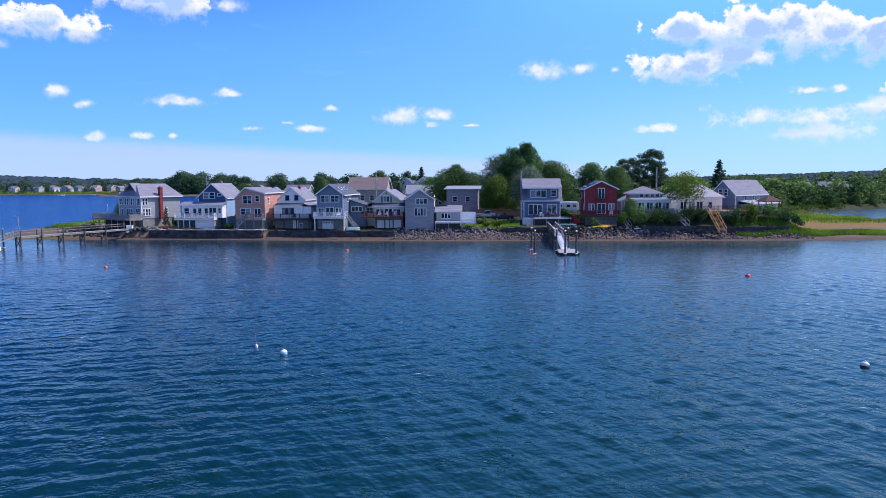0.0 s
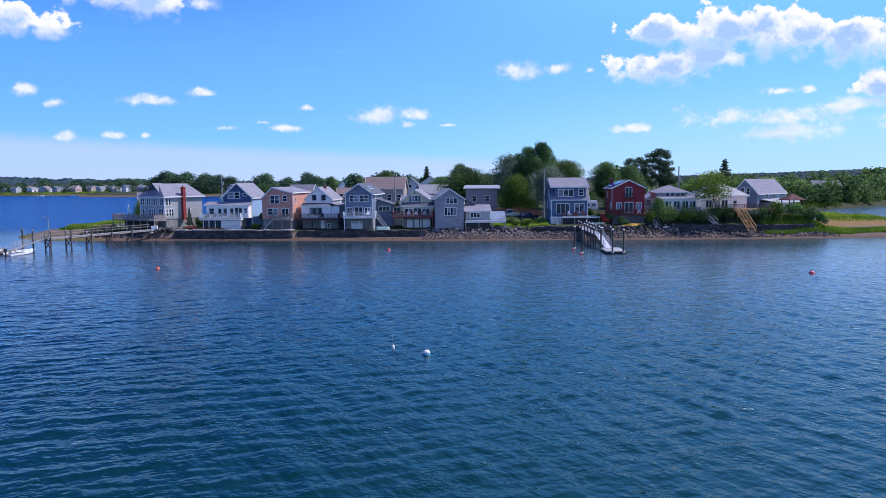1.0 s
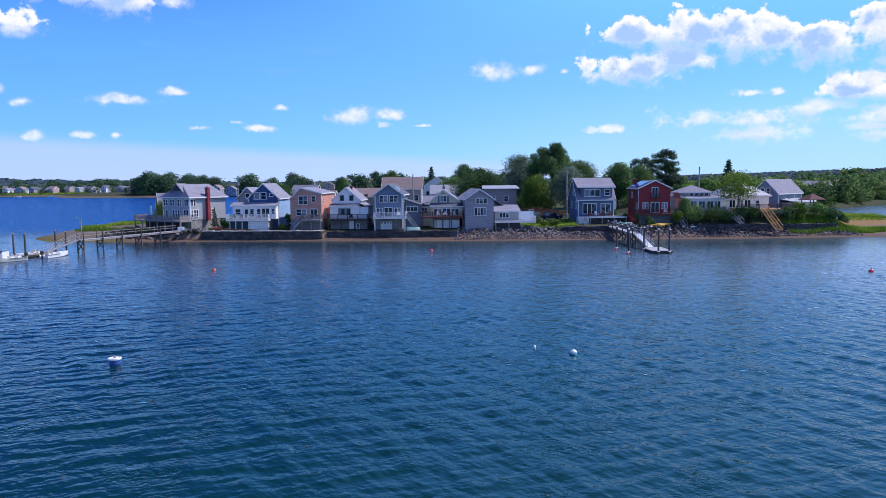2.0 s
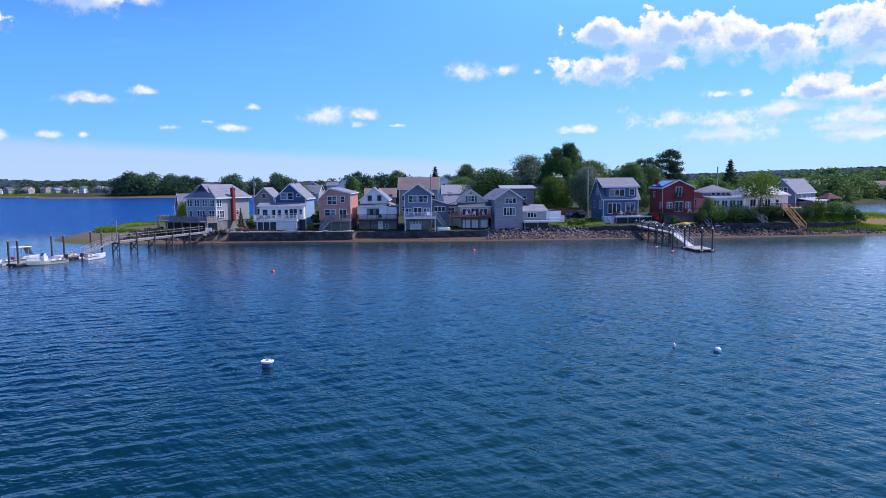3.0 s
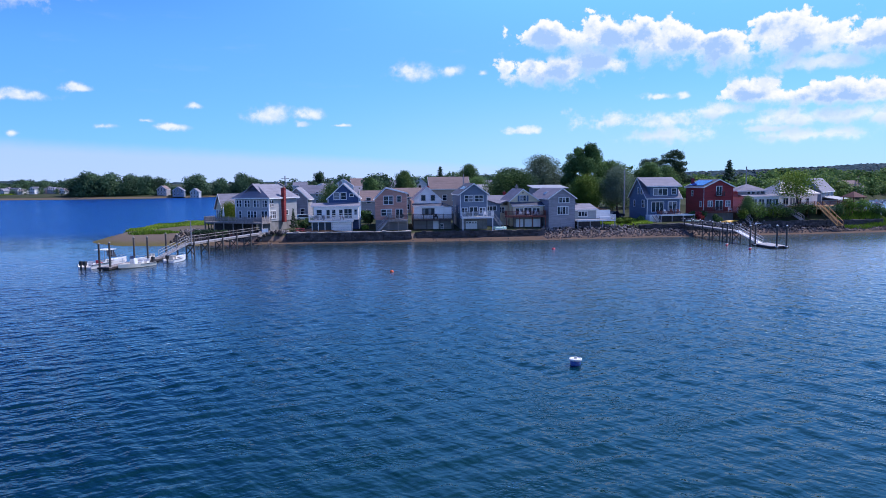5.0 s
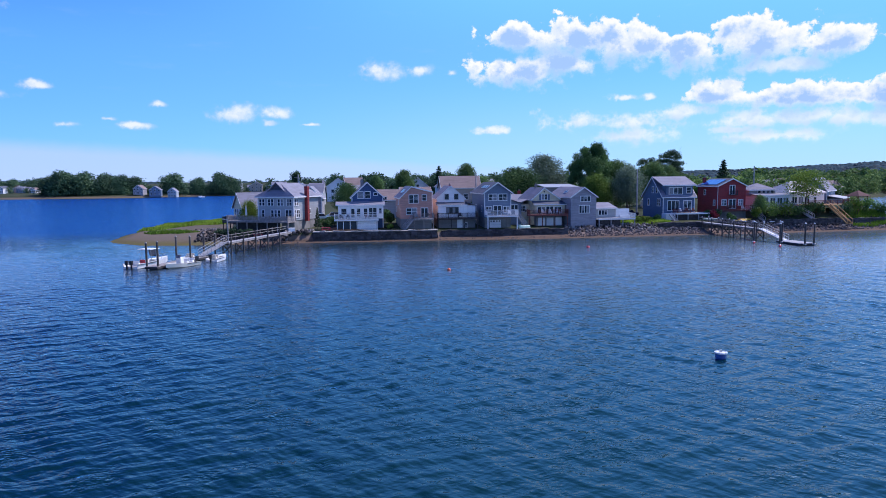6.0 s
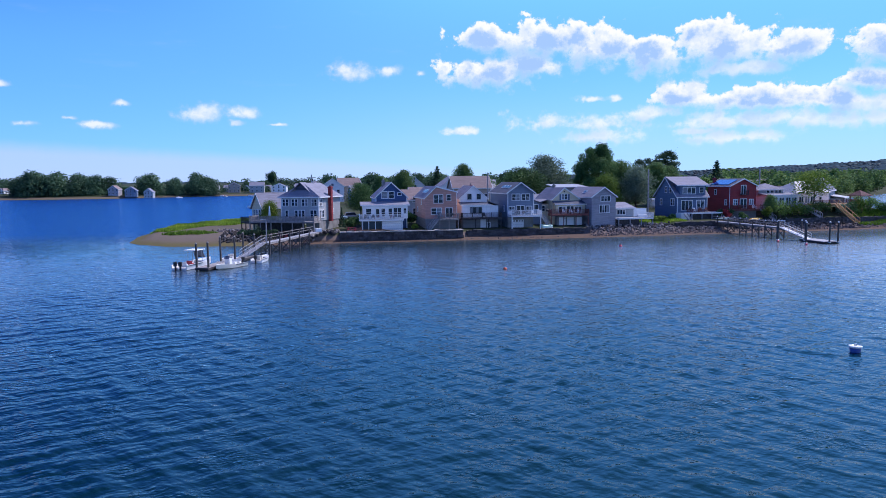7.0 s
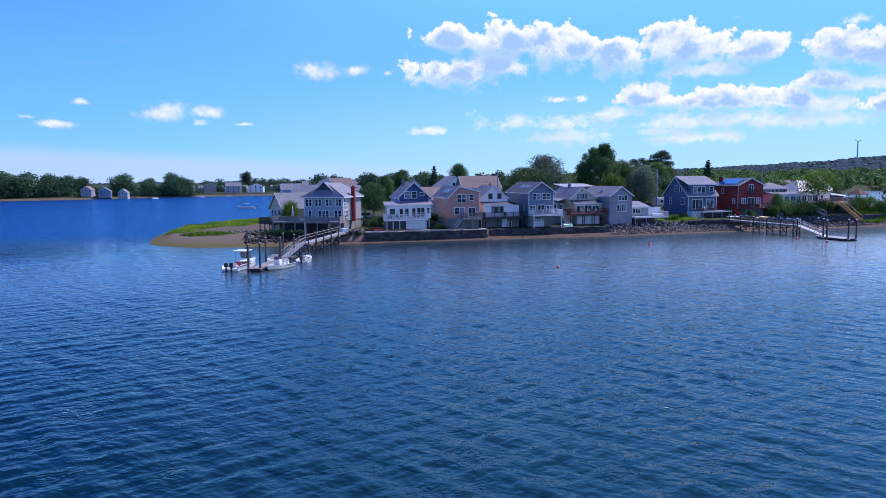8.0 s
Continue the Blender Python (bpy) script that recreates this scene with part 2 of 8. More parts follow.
M["bush_leaf"] = leaf_material("sunlit_green_bushes", (0.075, 0.155, 0.036), (0.20, 0.33, 0.075))
M["grass"] = leaf_material("bright_marsh_grass", (0.09, 0.17, 0.015), (0.22, 0.34, 0.04))
M["flower"] = leaf_material("pink_red_blossoms", (0.35, 0.03, 0.05), (0.65, 0.12, 0.12))


def ground_material():
    """Shore sheet: wet weedy mud at the waterline, gravel sand above it, dry grass and soil on the land."""
    mat = bpy.data.materials.new("shore_ground")
    mat.use_nodes = True
    t = mat.node_tree
    b = t.nodes["Principled BSDF"]
    b.inputs["Roughness"].default_value, b.inputs["Specular IOR Level"].default_value = 0.95, 0.08
    geo = t.nodes.new("ShaderNodeNewGeometry")
    sep = node(t, "ShaderNodeSeparateXYZ", Vector=geo.outputs["Position"])
    big = node(t, "ShaderNodeTexNoise", Vector=geo.outputs["Position"], Scale=0.12, Detail=5.0)
    mid = node(t, "ShaderNodeTexNoise", Vector=geo.outputs["Position"], Scale=0.8, Detail=5.0)
    fine = node(t, "ShaderNodeTexNoise", Vector=geo.outputs["Position"], Scale=6.0, Detail=4.0)
    h = maths(t, "MULTIPLY_ADD", maths(t, "SUBTRACT", mid.outputs[0], 0.5), 0.5, sep.outputs[2])
    sand = mixed(t, mid.outputs[0], (0.13, 0.10, 0.082), (0.23, 0.18, 0.15))
    wet = mixed(t, mid.outputs[0], (0.120, 0.072, 0.050), (0.135, 0.100, 0.072))
    grass = mixed(t, ramp(t, big.outputs[0], 0.4, 0.6), (0.022, 0.043, 0.012), (0.045, 0.06, 0.022))
    soil = mixed(t, fine.outputs[0], (0.06, 0.046, 0.037), (0.10, 0.08, 0.063))
    land = mixed(t, ramp(t, mid.outputs[0], 0.52, 0.7), grass, soil)
    # olive weed along the edge of the spit
    weed = maths(t, "MULTIPLY", ramp(t, sep.outputs[0], -84.0, -92.0), ramp(t, mid.outputs[0], 0.35, 0.6, 0.5, 1.0))
    wet = mixed(t, weed, wet, (0.125, 0.115, 0.030))
    sand = mixed(t, maths(t, "MULTIPLY", weed, 0.45), sand, (0.105, 0.088, 0.045))
    col = mixed(t, ramp(t, h, 0.15, 0.7), wet, sand)
    inland = maths(t, "MULTIPLY", ramp(t, maths(t, "MULTIPLY_ADD", sep.outputs[0], -0.25, sep.outputs[1]), 134.0, 142.0), ramp(t, sep.outputs[0], 30.0, 62.0))
    straw = mixed(t, mid.outputs[0], (0.20, 0.115, 0.036), (0.30, 0.19, 0.062))
    land = mixed(t, maths(t, "MULTIPLY", ramp(t, sep.outputs[0], 54.0, 62.0), ramp(t, sep.outputs[1], 260.0, 215.0)), land, straw)
    col = mixed(t, maths(t, "MAXIMUM", inland, ramp(t, h, 1.0, 1.6)), col, land)
    col = mixed(t, maths(t, "MULTIPLY", fine.outputs[0], 0.45), col, (0.06, 0.05, 0.04))
    t.links.new(col, b.inputs["Base Color"])
    bp = node(t, "ShaderNodeBump", Strength=0.5, Distance=0.08, Height=fine.outputs[0])
    t.links.new(bp.outputs[0], b.inputs["Normal"])
    return mat


M["ground"] = ground_material()


def water_material():
    mat = bpy.data.materials.new("harbour_water")
    mat.use_nodes = True
    t = mat.node_tree
    b = t.nodes["Principled BSDF"]
    geo = t.nodes.new("ShaderNodeNewGeometry")
    patch = node(t, "ShaderNodeTexNoise", Vector=geo.outputs["Position"], Scale=0.014, Detail=3.0)
    # deep blue over the channel, greener over the shoal
    depth = ramp(t, maths(t, "MULTIPLY_ADD", patch.outputs[0], 90.0, node(t, "ShaderNodeSeparateXYZ", Vector=geo.outputs["Position"]).outputs[0]), -50.0, 38.0)
    body = mixed(t, depth, (0.0015, 0.015, 0.019), (0.0020, 0.026, 0.024))
    spot = node(t, "ShaderNodeSeparateXYZ", Vector=geo.outputs["Position"])
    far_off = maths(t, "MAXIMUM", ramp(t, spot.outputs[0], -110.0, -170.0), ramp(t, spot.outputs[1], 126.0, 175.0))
    # clear deep blue in the open channel, deepened in the colour for reflected sky
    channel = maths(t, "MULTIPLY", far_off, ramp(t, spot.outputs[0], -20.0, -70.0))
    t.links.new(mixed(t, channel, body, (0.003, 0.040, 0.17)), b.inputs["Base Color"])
    gusts = node(t, "ShaderNodeTexNoise", Vector=geo.outputs["Position"], Scale=0.35, Detail=2.0)
    b.inputs["Roughness"].default_value, b.inputs["IOR"].default_value = 0.06, 1.333
    # choppy in the open harbour and the channel, calmer in the lee of the shore
    place = node(t, "ShaderNodeSeparateXYZ", Vector=geo.outputs["Position"])
    chop = maths(t, "MAXIMUM", ramp(t, place.outputs[1], 22.0, 108.0, 1.15, 0.6), maths(t, "MAXIMUM", ramp(t, place.outputs[0], -100.0, -170.0, 0.0, 5.0), maths(t, "MULTIPLY", ramp(t, place.outputs[1], 126.0, 180.0, 0.0, 5.0), ramp(t, place.outputs[0], 20.0, -40.0, 0.25, 1.0))))
    # slopes of the small waves, as a normal: crossing trains of short crests and fine ripples on them
    def step(by):
        v = t.nodes.new("ShaderNodeVectorMath")
        t.links.new(geo.outputs["Position"], v.inputs[0])
        v.inputs[1].default_value = by
        return v.outputs[0]

    sx, sy = None, None
    for turn, size, slope in ((-50.0, 1.6, 0.055), (22.0, 1.8, 0.06), (-32.0, 3.0, 0.040), (10.0, 5.5, 0.035)):
        e = 0.05 / size
        h = []
        for where_at in (geo.outputs["Position"], step((e, 0, 0)), step((0, e, 0))):
            lay = node(t, "ShaderNodeMapping", Vector=where_at)
            lay.vector_type = "TEXTURE"
            lay.inputs["Rotation"].default_value, lay.inputs["Scale"].default_value = (0, 0, radians(turn)), (2.2 if size < 5 else 1.4, 1.0, 1.0)
            h.append(node(t, "ShaderNodeTexNoise", Vector=lay.outputs[0], Scale=size, Detail=1.5, Roughness=0.5).outputs[0])
        k = -slope / (0.45 * size) / e
        k = maths(t, "MULTIPLY", chop, k)
        if size > 3:
            # steep ripples in cat's-paws
            k = maths(t, "MULTIPLY", ramp(t, gusts.outputs[0], 0.50, 0.68, 0.7, 4.0 if size > 5 else 1.3), k)
        ax, ay = (maths(t, "MULTIPLY", maths(t, "SUBTRACT", q, h[0]), k) for q in h[1:])
        sx, sy = (ax, ay) if sx is None else (maths(t, "ADD", sx, ax), maths(t, "ADD", sy, ay))
    both = t.nodes.new("ShaderNodeCombineXYZ")
    t.links.new(sx, both.inputs[0])
    t.links.new(sy, both.inputs[1])
    slopes = both.outputs[0]
    add = t.nodes.new("ShaderNodeVectorMath")
    t.links.new(geo.outputs["Normal"], add.inputs[0])
    t.links.new(slopes, add.inputs[1])
    unit = t.nodes.new("ShaderNodeVectorMath")
    unit.operation = "NORMALIZE"
    t.links.new(add.outputs[0], unit.inputs[0])
    t.links.new(unit.outputs[0], b.inputs["Normal"])
    b.inputs["Specular IOR Level"].default_value = 0.0
    # blue of the mirrored sky is strengthened in the gloss colour, most in the channel
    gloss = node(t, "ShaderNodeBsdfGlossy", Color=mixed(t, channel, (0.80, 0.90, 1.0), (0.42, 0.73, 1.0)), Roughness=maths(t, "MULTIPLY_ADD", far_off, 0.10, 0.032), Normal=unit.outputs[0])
    # the finest ripples, too small to be shaped, spread the sun's glitter widely
    glitter = node(t, "ShaderNodeBsdfGlossy", Color=(0.72, 0.84, 1.0, 1.0), Roughness=0.5, Normal=unit.outputs[0])
    gloss = node(t, "ShaderNodeMixShader", i0=maths(t, "MULTIPLY", ramp(t, place.outputs[1], 40.0, 90.0, 0.0, 0.17), ramp(t, place.outputs[1], 100.0, 124.0, 1.0, 0.25)), i1=gloss.outputs[0], i2=glitter.outputs[0])
    fres = node(t, "ShaderNodeFresnel", IOR=1.333, Normal=unit.outputs[0])
    mx = node(t, "ShaderNodeMixShader", i0=fres.outputs[0], i1=b.outputs[0], i2=gloss.outputs[0])
    t.links.new(mx.outputs[0], t.nodes["Material Output"].inputs[0])
    return mat


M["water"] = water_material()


# ---- mesh tools ----
BASE = {}                               # the height of each thing's base


def box(bm, x0, x1, y0, y1, z0, z1, m=None):
    v = [bm.verts.new(p) for p in ((x0, y0, z0), (x1, y0, z0), (x1, y1, z0), (x0, y1, z0), (x0, y0, z1), (x1, y0, z1), (x1, y1, z1), (x0, y1, z1))]
    for q in ((0, 3, 2, 1), (4, 5, 6, 7), (0, 1, 5, 4), (1, 2, 6, 5), (2, 3, 7, 6), (3, 0, 4, 7)):
        bm.faces.new([v[i] for i in q])
    if m is not None:
        bmesh.ops.transform(bm, matrix=m, verts=v)
    return v


def slab(bm, pts, thick):
    """A plate under four (or three) points, thick metres straight down."""
    top = [bm.verts.new(p) for p in pts]
    low = [bm.verts.new((p[0], p[1], p[2] - thick)) for p in pts]
    bm.faces.new(top)
    bm.faces.new(low[::-1])
    n = len(pts)
    for i in range(n):
        bm.faces.new((top[i], low[i], low[(i + 1) % n], top[(i + 1) % n]))


def prism(bm, outline, y0, y1, along="y"):
    """Extrude an outline of (a, z) along y (a is x) or along x (a is y)."""
    f = (lambda a, z, s: (a, s, z)) if along == "y" else (lambda a, z, s: (s, a, z))
    a = [bm.verts.new(f(p, z, y0)) for p, z in outline]
    b = [bm.verts.new(f(p, z, y1)) for p, z in outline]
    bm.faces.new(a)
    bm.faces.new(b[::-1])
    for i in range(len(a)):
        j = (i + 1) % len(a)
        bm.faces.new((a[j], a[i], b[i], b[j]))


def beam(bm, p, q, w, h=None):
    """A square bar from p to q."""
    p, q = Vector(p), Vector(q)
    d = q - p
    m = Matrix.Translation(p) @ d.to_track_quat("Z", "Y").to_matrix().to_4x4()
    h = h or w
    box(bm, -w / 2, w / 2, -h / 2, h / 2, 0, d.length, m)


def rod(bm, p, q, r0, r1=None, sides=8):
    p, q = Vector(p), Vector(q)
    d = q - p
    turn = d.to_track_quat("Z", "Y").to_matrix()
    r1 = r0 if r1 is None else r1
    rings = []
    for c, r in ((p, r0), (q, r1)):
        rings.append([bm.verts.new(c + turn @ Vector((r * math.cos(2 * math.pi * i / sides), r * math.sin(2 * math.pi * i / sides), 0))) for i in range(sides)])
    bm.faces.new(rings[0][::-1])
    bm.faces.new(rings[1])
    for i in range(sides):
        j = (i + 1) % sides
        bm.faces.new((rings[0][i], rings[0][j], rings[1][j], rings[1][i]))


def lathe(bm, profile, sides=14, at=(0, 0, 0)):
    rings = [[bm.verts.new((at[0] + r * math.cos(2 * math.pi * i / sides), at[1] + r * math.sin(2 * math.pi * i / sides), at[2] + z)) for i in range(sides)] for r, z in profile]
    for a, b in zip(rings, rings[1:]):
        for i in range(sides):
            j = (i + 1) % sides
            bm.faces.new((a[i], a[j], b[j], b[i]))
    bm.faces.new(rings[0][::-1])
    bm.faces.new(rings[-1])


def mesh_of(name, bm, mat, smooth=False):
    bmesh.ops.recalc_face_normals(bm, faces=bm.faces)
    me = bpy.data.meshes.new(name)
    bm.to_mesh(me)
    bm.free()
    me.materials.append(M[mat])
    if smooth:
        me.polygons.foreach_set("use_smooth", [True] * len(me.polygons))
    return me


def thing(name, x, y, z, turn, label, category, group="", kind=""):
    """An Empty at the base of a thing; its parts are built in its own x and y and in heights of the world."""
    ob = new(name)
    ob.matrix_basis = pose(x, y, z, 0, 0, turn)
    BASE[ob.name] = z
    return tagged(ob, label, category, group, kind)


def part(name, bm, mat, parent, label="", smooth=False):
    ob = new(name, mesh_of(name, bm, mat, smooth))
    ob.parent = parent
    if parent.name in BASE:
        ob.location = (0, 0, -BASE[parent.name])
    return tagged(ob, label)


def single(name, bm, mat, label, category, group="", kind="", smooth=False, m=None):
    ob = new(name, mesh_of(name, bm, mat, smooth))
    if m is not None:
        ob.matrix_basis = m
    return tagged(ob, label, category, group, kind)


def B():
    return bmesh.new()


# ---- sky clouds: a far dome section behind everything ----
CLOUDS = []


def cloud(az, el, wide, high):
    if az > 15 and el < 6.7 and 0.5 <= high < 1.0:
        wide, high = wide * 1.5, min(0.98, high * 1.6)
    grow = 1.32 if high >= 1.0 else 1.12
    CLOUDS.append((az, el, wide * grow, high * grow, high >= 1.0))


cloud(-35.1, 11.4, 3.4, 1.2), cloud(-33.0, 11.0, 2.0, 0.8), cloud(-26.9, 13.6, 3.4, 1.3), cloud(-22.6, 13.7, 1.5, 0.7)
cloud(-34.4, 6.8, 1.0, 0.6), cloud(-32.6, 6.0, 0.9, 0.4), cloud(-26.4, 6.4, 2.3, 0.5), cloud(-22.5, 7.1, 1.3, 0.35)
cloud(-14.6, 6.1, 0.8, 0.3), cloud(-32.3, 3.5, 1.1, 0.5), cloud(-28.8, 3.75, 1.0, 0.4), cloud(-26.8, 3.8, 0.5, 0.3)
cloud(-16.4, 4.5, 1.7, 0.35), cloud(-20.6, 4.4, 0.9, 0.3), cloud(-38.3, 9.8, 1.0, 0.5), cloud(-18.0, 4.9, 0.6, 0.2)
cloud(-9.2, 5.45, 1.9, 0.9), cloud(-5.7, 5.6, 1.7, 0.65), cloud(-6.4, 4.8, 0.8, 0.35), cloud(-3.2, 4.7, 0.8, 0.2)
cloud(2.7, 8.9, 1.9, 0.85), cloud(5.9, 9.1, 1.1, 0.5), cloud(8.5, 8.9, 0.5, 0.3)
cloud(14.4, 8.7, 3.9, 1.5), cloud(17.6, 9.4, 2.6, 1.3), cloud(14.4, 11.3, 3.0, 1.3), cloud(18.6, 11.0, 3.4, 1.6), cloud(22.8, 10.3, 3.6, 1.8)
cloud(27.0, 9.8, 2.6, 1.7), cloud(32.0, 9.9, 3.8, 1.8), cloud(36.8, 9.5, 2.4, 1.4), cloud(33.5, 8.4, 3.4, 0.8)
cloud(29.7, 6.3, 2.6, 1.2), cloud(35.0, 5.9, 3.2, 1.2), cloud(40.1, 5.7, 2.8, 1.1), cloud(32.3, 4.5, 3.8, 0.65)
cloud(33.1, 3.3, 3.2, 0.5), cloud(42.9, 9.0, 2.2, 1.5), cloud(45.4, 8.5, 3.0, 1.8), cloud(42.0, 7.0, 1.9, 1.0)
cloud(43.9, 11.0, 1.0, 0.45), cloud(22.5, 6.6, 1.5, 0.35), cloud(24.4, 6.5, 0.7, 0.35), cloud(11.9, 4.2, 1.8, 0.45)
cloud(18.6, 4.7, 2.7, 0.7), cloud(23.1, 3.7, 2.6, 0.6), cloud(22.0, 4.6, 2.8, 0.6), cloud(38.3, 4.4, 2.8, 0.6)
cloud(42.2, 4.3, 2.8, 0.7), cloud(46.5, 5.2, 3.0, 1.0), cloud(27.3, 5.3, 2.0, 0.55), cloud(36.0, 4.7, 3.4, 0.55), cloud(41.5, 5.3, 3.4, 0.6), cloud(44.6, 6.6, 2.6, 0.5), cloud(30.5, 3.8, 2.4, 0.45), cloud(51.0, 7.5, 4.0, 1.6), cloud(52.0, 4.5, 4.0, 0.8), cloud(-45.0, 8.0, 3.0, 1.0)
DOME_R, DOME_X = 4700.0, -44.0


def cloud_material(clouds):
    mat = bpy.data.materials.new("summer_clouds")
    mat.use_nodes = True
    t = mat.node_tree
    t.nodes.clear()
    geo = t.nodes.new("ShaderNodeNewGeometry")
    sep = node(t, "ShaderNodeSeparateXYZ", Vector=geo.outputs["Position"])
    x = maths(t, "SUBTRACT", sep.outputs[0], DOME_X)
    az = maths(t, "MULTIPLY", maths(t, "ARCTAN2", x, sep.outputs[1]), 180 / math.pi)
    flat = maths(t, "SQRT", maths(t, "ADD", maths(t, "MULTIPLY", x, x), maths(t, "MULTIPLY", sep.outputs[1], sep.outputs[1])))
    el = maths(t, "MULTIPLY", maths(t, "ARCTAN2", sep.outputs[2], flat), 180 / math.pi)
    at = t.nodes.new("ShaderNodeCombineXYZ")
    t.links.new(az, at.inputs[0])
    t.links.new(el, at.inputs[1])
    puff = node(t, "ShaderNodeTexNoise", Vector=at.outputs[0], Scale=0.55, Detail=8.0, Roughness=0.56)
    curl = node(t, "ShaderNodeTexNoise", Vector=at.outputs[0], Scale=1.1, Detail=5.0)
    shift = t.nodes.new("ShaderNodeVectorMath")
    shift.operation = "MULTIPLY_ADD"
    t.links.new(curl.outputs["Color"], shift.inputs[0])
    shift.inputs[1].default_value = (0.9, 0.5, 0.0)
    t.links.new(at.outputs[0], shift.inputs[2])
    lower = t.nodes.new("ShaderNodeVectorMath")
    lower.operation = "ADD"
    t.links.new(shift.outputs[0], lower.inputs[0])
    lower.inputs[1].default_value = (0.25, 0.75, 0.0)

    def nearest(where, clouds):
        found = maths(t, "ADD", 9.0, 0.0)
        for caz, cel, wide, high, big in clouds:
            mp = node(t, "ShaderNodeMapping", Vector=where)
            mp.vector_type = "TEXTURE"
            mp.inputs["Location"].default_value = (caz + 0.45, cel + 0.25, 0)
            mp.inputs["Scale"].default_value = (wide, high, 1)
            # flat bases, rounded tops
            uv = node(t, "ShaderNodeSeparateXYZ", Vector=mp.outputs[0])
            low = maths(t, "MAXIMUM", uv.outputs[1], maths(t, "MULTIPLY", uv.outputs[1], -1.2))
            bowl = t.nodes.new("ShaderNodeCombineXYZ")
            t.links.new(uv.outputs[0], bowl.inputs[0])
            t.links.new(low, bowl.inputs[1])
            ln = t.nodes.new("ShaderNodeVectorMath")
            ln.operation = "LENGTH"
            t.links.new(bowl.outputs[0], ln.inputs[0])
            found = maths(t, "SMOOTH_MIN", found, ln.outputs["Value"], 0.25)
        return found

    heaps, puffs_low = [c for c in clouds if c[4]], [c for c in clouds if not c[4]]
    frizz = node(t, "ShaderNodeTexNoise", Vector=at.outputs[0], Scale=2.1, Detail=6.0, Roughness=0.65)
    lumps = maths(t, "MULTIPLY_ADD", frizz.outputs[0], 0.50, maths(t, "MULTIPLY_ADD", puff.outputs[0], 2.3, -0.55))
    body = maths(t, "SUBTRACT", lumps, nearest(shift.outputs[0], heaps))
    small = maths(t, "SUBTRACT", lumps, nearest(shift.outputs[0], puffs_low))
    above = maths(t, "SUBTRACT", maths(t, "MULTIPLY_ADD", puff.outputs[0], 2.2, -0.3), nearest(lower.outputs[0], heaps))
    # crisp lit tops, soft shaded bases
    depth = ramp(t, above, -0.25, 0.75)
    cover = maths(t, "DIVIDE", maths(t, "ADD", body, 0.06), maths(t, "MULTIPLY_ADD", depth, 0.75, 0.20), clamp=True)
    cover = maths(t, "MAXIMUM", ramp(t, cover, 0.0, 1.0), ramp(t, small, -0.22, 0.75, 0.0, 0.85))
    # thin layer low over the horizon
    veil_top = maths(t, "MULTIPLY_ADD", az, -0.045, 2.35)
    veil = ramp(t, maths(t, "SUBTRACT", maths(t, "ADD", veil_top, maths(t, "MULTIPLY", curl.outputs[0], 0.25)), el), -0.05, 1.2, 0.0, 0.55)
    haze = maths(t, "MULTIPLY", ramp(t, el, 9.0, 0.5), ramp(t, az, -12.0, 28.0, 0.0, 0.50))
    veil = maths(t, "MAXIMUM", veil, haze)
    # wisps
    mp = node(t, "ShaderNodeMapping", Vector=at.outputs[0], Rotation=(0, 0, radians(-14)), Scale=(0.12, 0.6, 1.0))
    wisp = node(t, "ShaderNodeTexNoise", Vector=mp.outputs[0], Scale=1.2, Detail=6.0, Roughness=0.6)
    thin = ramp(t, wisp.outputs[0], 0.56, 0.85, 0.0, 0.35)
    # shaded bases: where there is more cloud above
    higher = t.nodes.new("ShaderNodeVectorMath")
    higher.operation = "ADD"
    t.links.new(at.outputs[0], higher.inputs[0])
    higher.inputs[1].default_value = (0.28, 0.34, 0.0)
    crest = node(t, "ShaderNodeTexNoise", Vector=higher.outputs[0], Scale=0.55, Detail=8.0, Roughness=0.56)
    relief = maths(t, "SUBTRACT", crest.outputs[0], puff.outputs[0])
    inner = maths(t, "MULTIPLY", ramp(t, body, 0.15, 0.8, 0.0, 1.0), ramp(t, above, -0.45, 0.35))
    thick = maths(t, "MULTIPLY_ADD", ramp(t, relief, -0.04, 0.12), 0.35, maths(t, "MAXIMUM", inner, ramp(t, above, -0.1, 0.9, 0.0, 0.9)), clamp=True)
    under = ramp(t, maths(t, "SUBTRACT", maths(t, "MULTIPLY_ADD", puff.outputs[0], 1.4, -0.2), nearest(lower.outputs[0], [c for c in puffs_low if c[3] > 0.5])), -0.4, 0.5, 0.0, 0.6)
    thick = maths(t, "MAXIMUM", thick, under)
    tone = mixed(t, thick, (0.97, 0.97, 1.0), (0.38, 0.57, 0.93))
    edge = mixed(t, cover, (0.72, 0.78, 1.0), tone)
    veil_col = mixed(t, ramp(t, maths(t, "ADD", cover, 0.0), 0.0, 0.6), mixed(t, ramp(t, az, -5.0, 25.0), (0.59, 0.66, 0.97), (0.49, 0.69, 0.98)), edge)
    alpha = maths(t, "MAXIMUM", maths(t, "MAXIMUM", cover, veil), maths(t, "MULTIPLY", thin, 0.35))
    em = node(t, "ShaderNodeEmission", Color=veil_col, Strength=1.0)
    clear = t.nodes.new("ShaderNodeBsdfTransparent")
    mx = node(t, "ShaderNodeMixShader", i0=alpha, i1=clear.outputs[0], i2=em.outputs[0])
    out = t.nodes.new("ShaderNodeOutputMaterial")
    t.links.new(mx.outputs[0], out.inputs[0])
    return mat


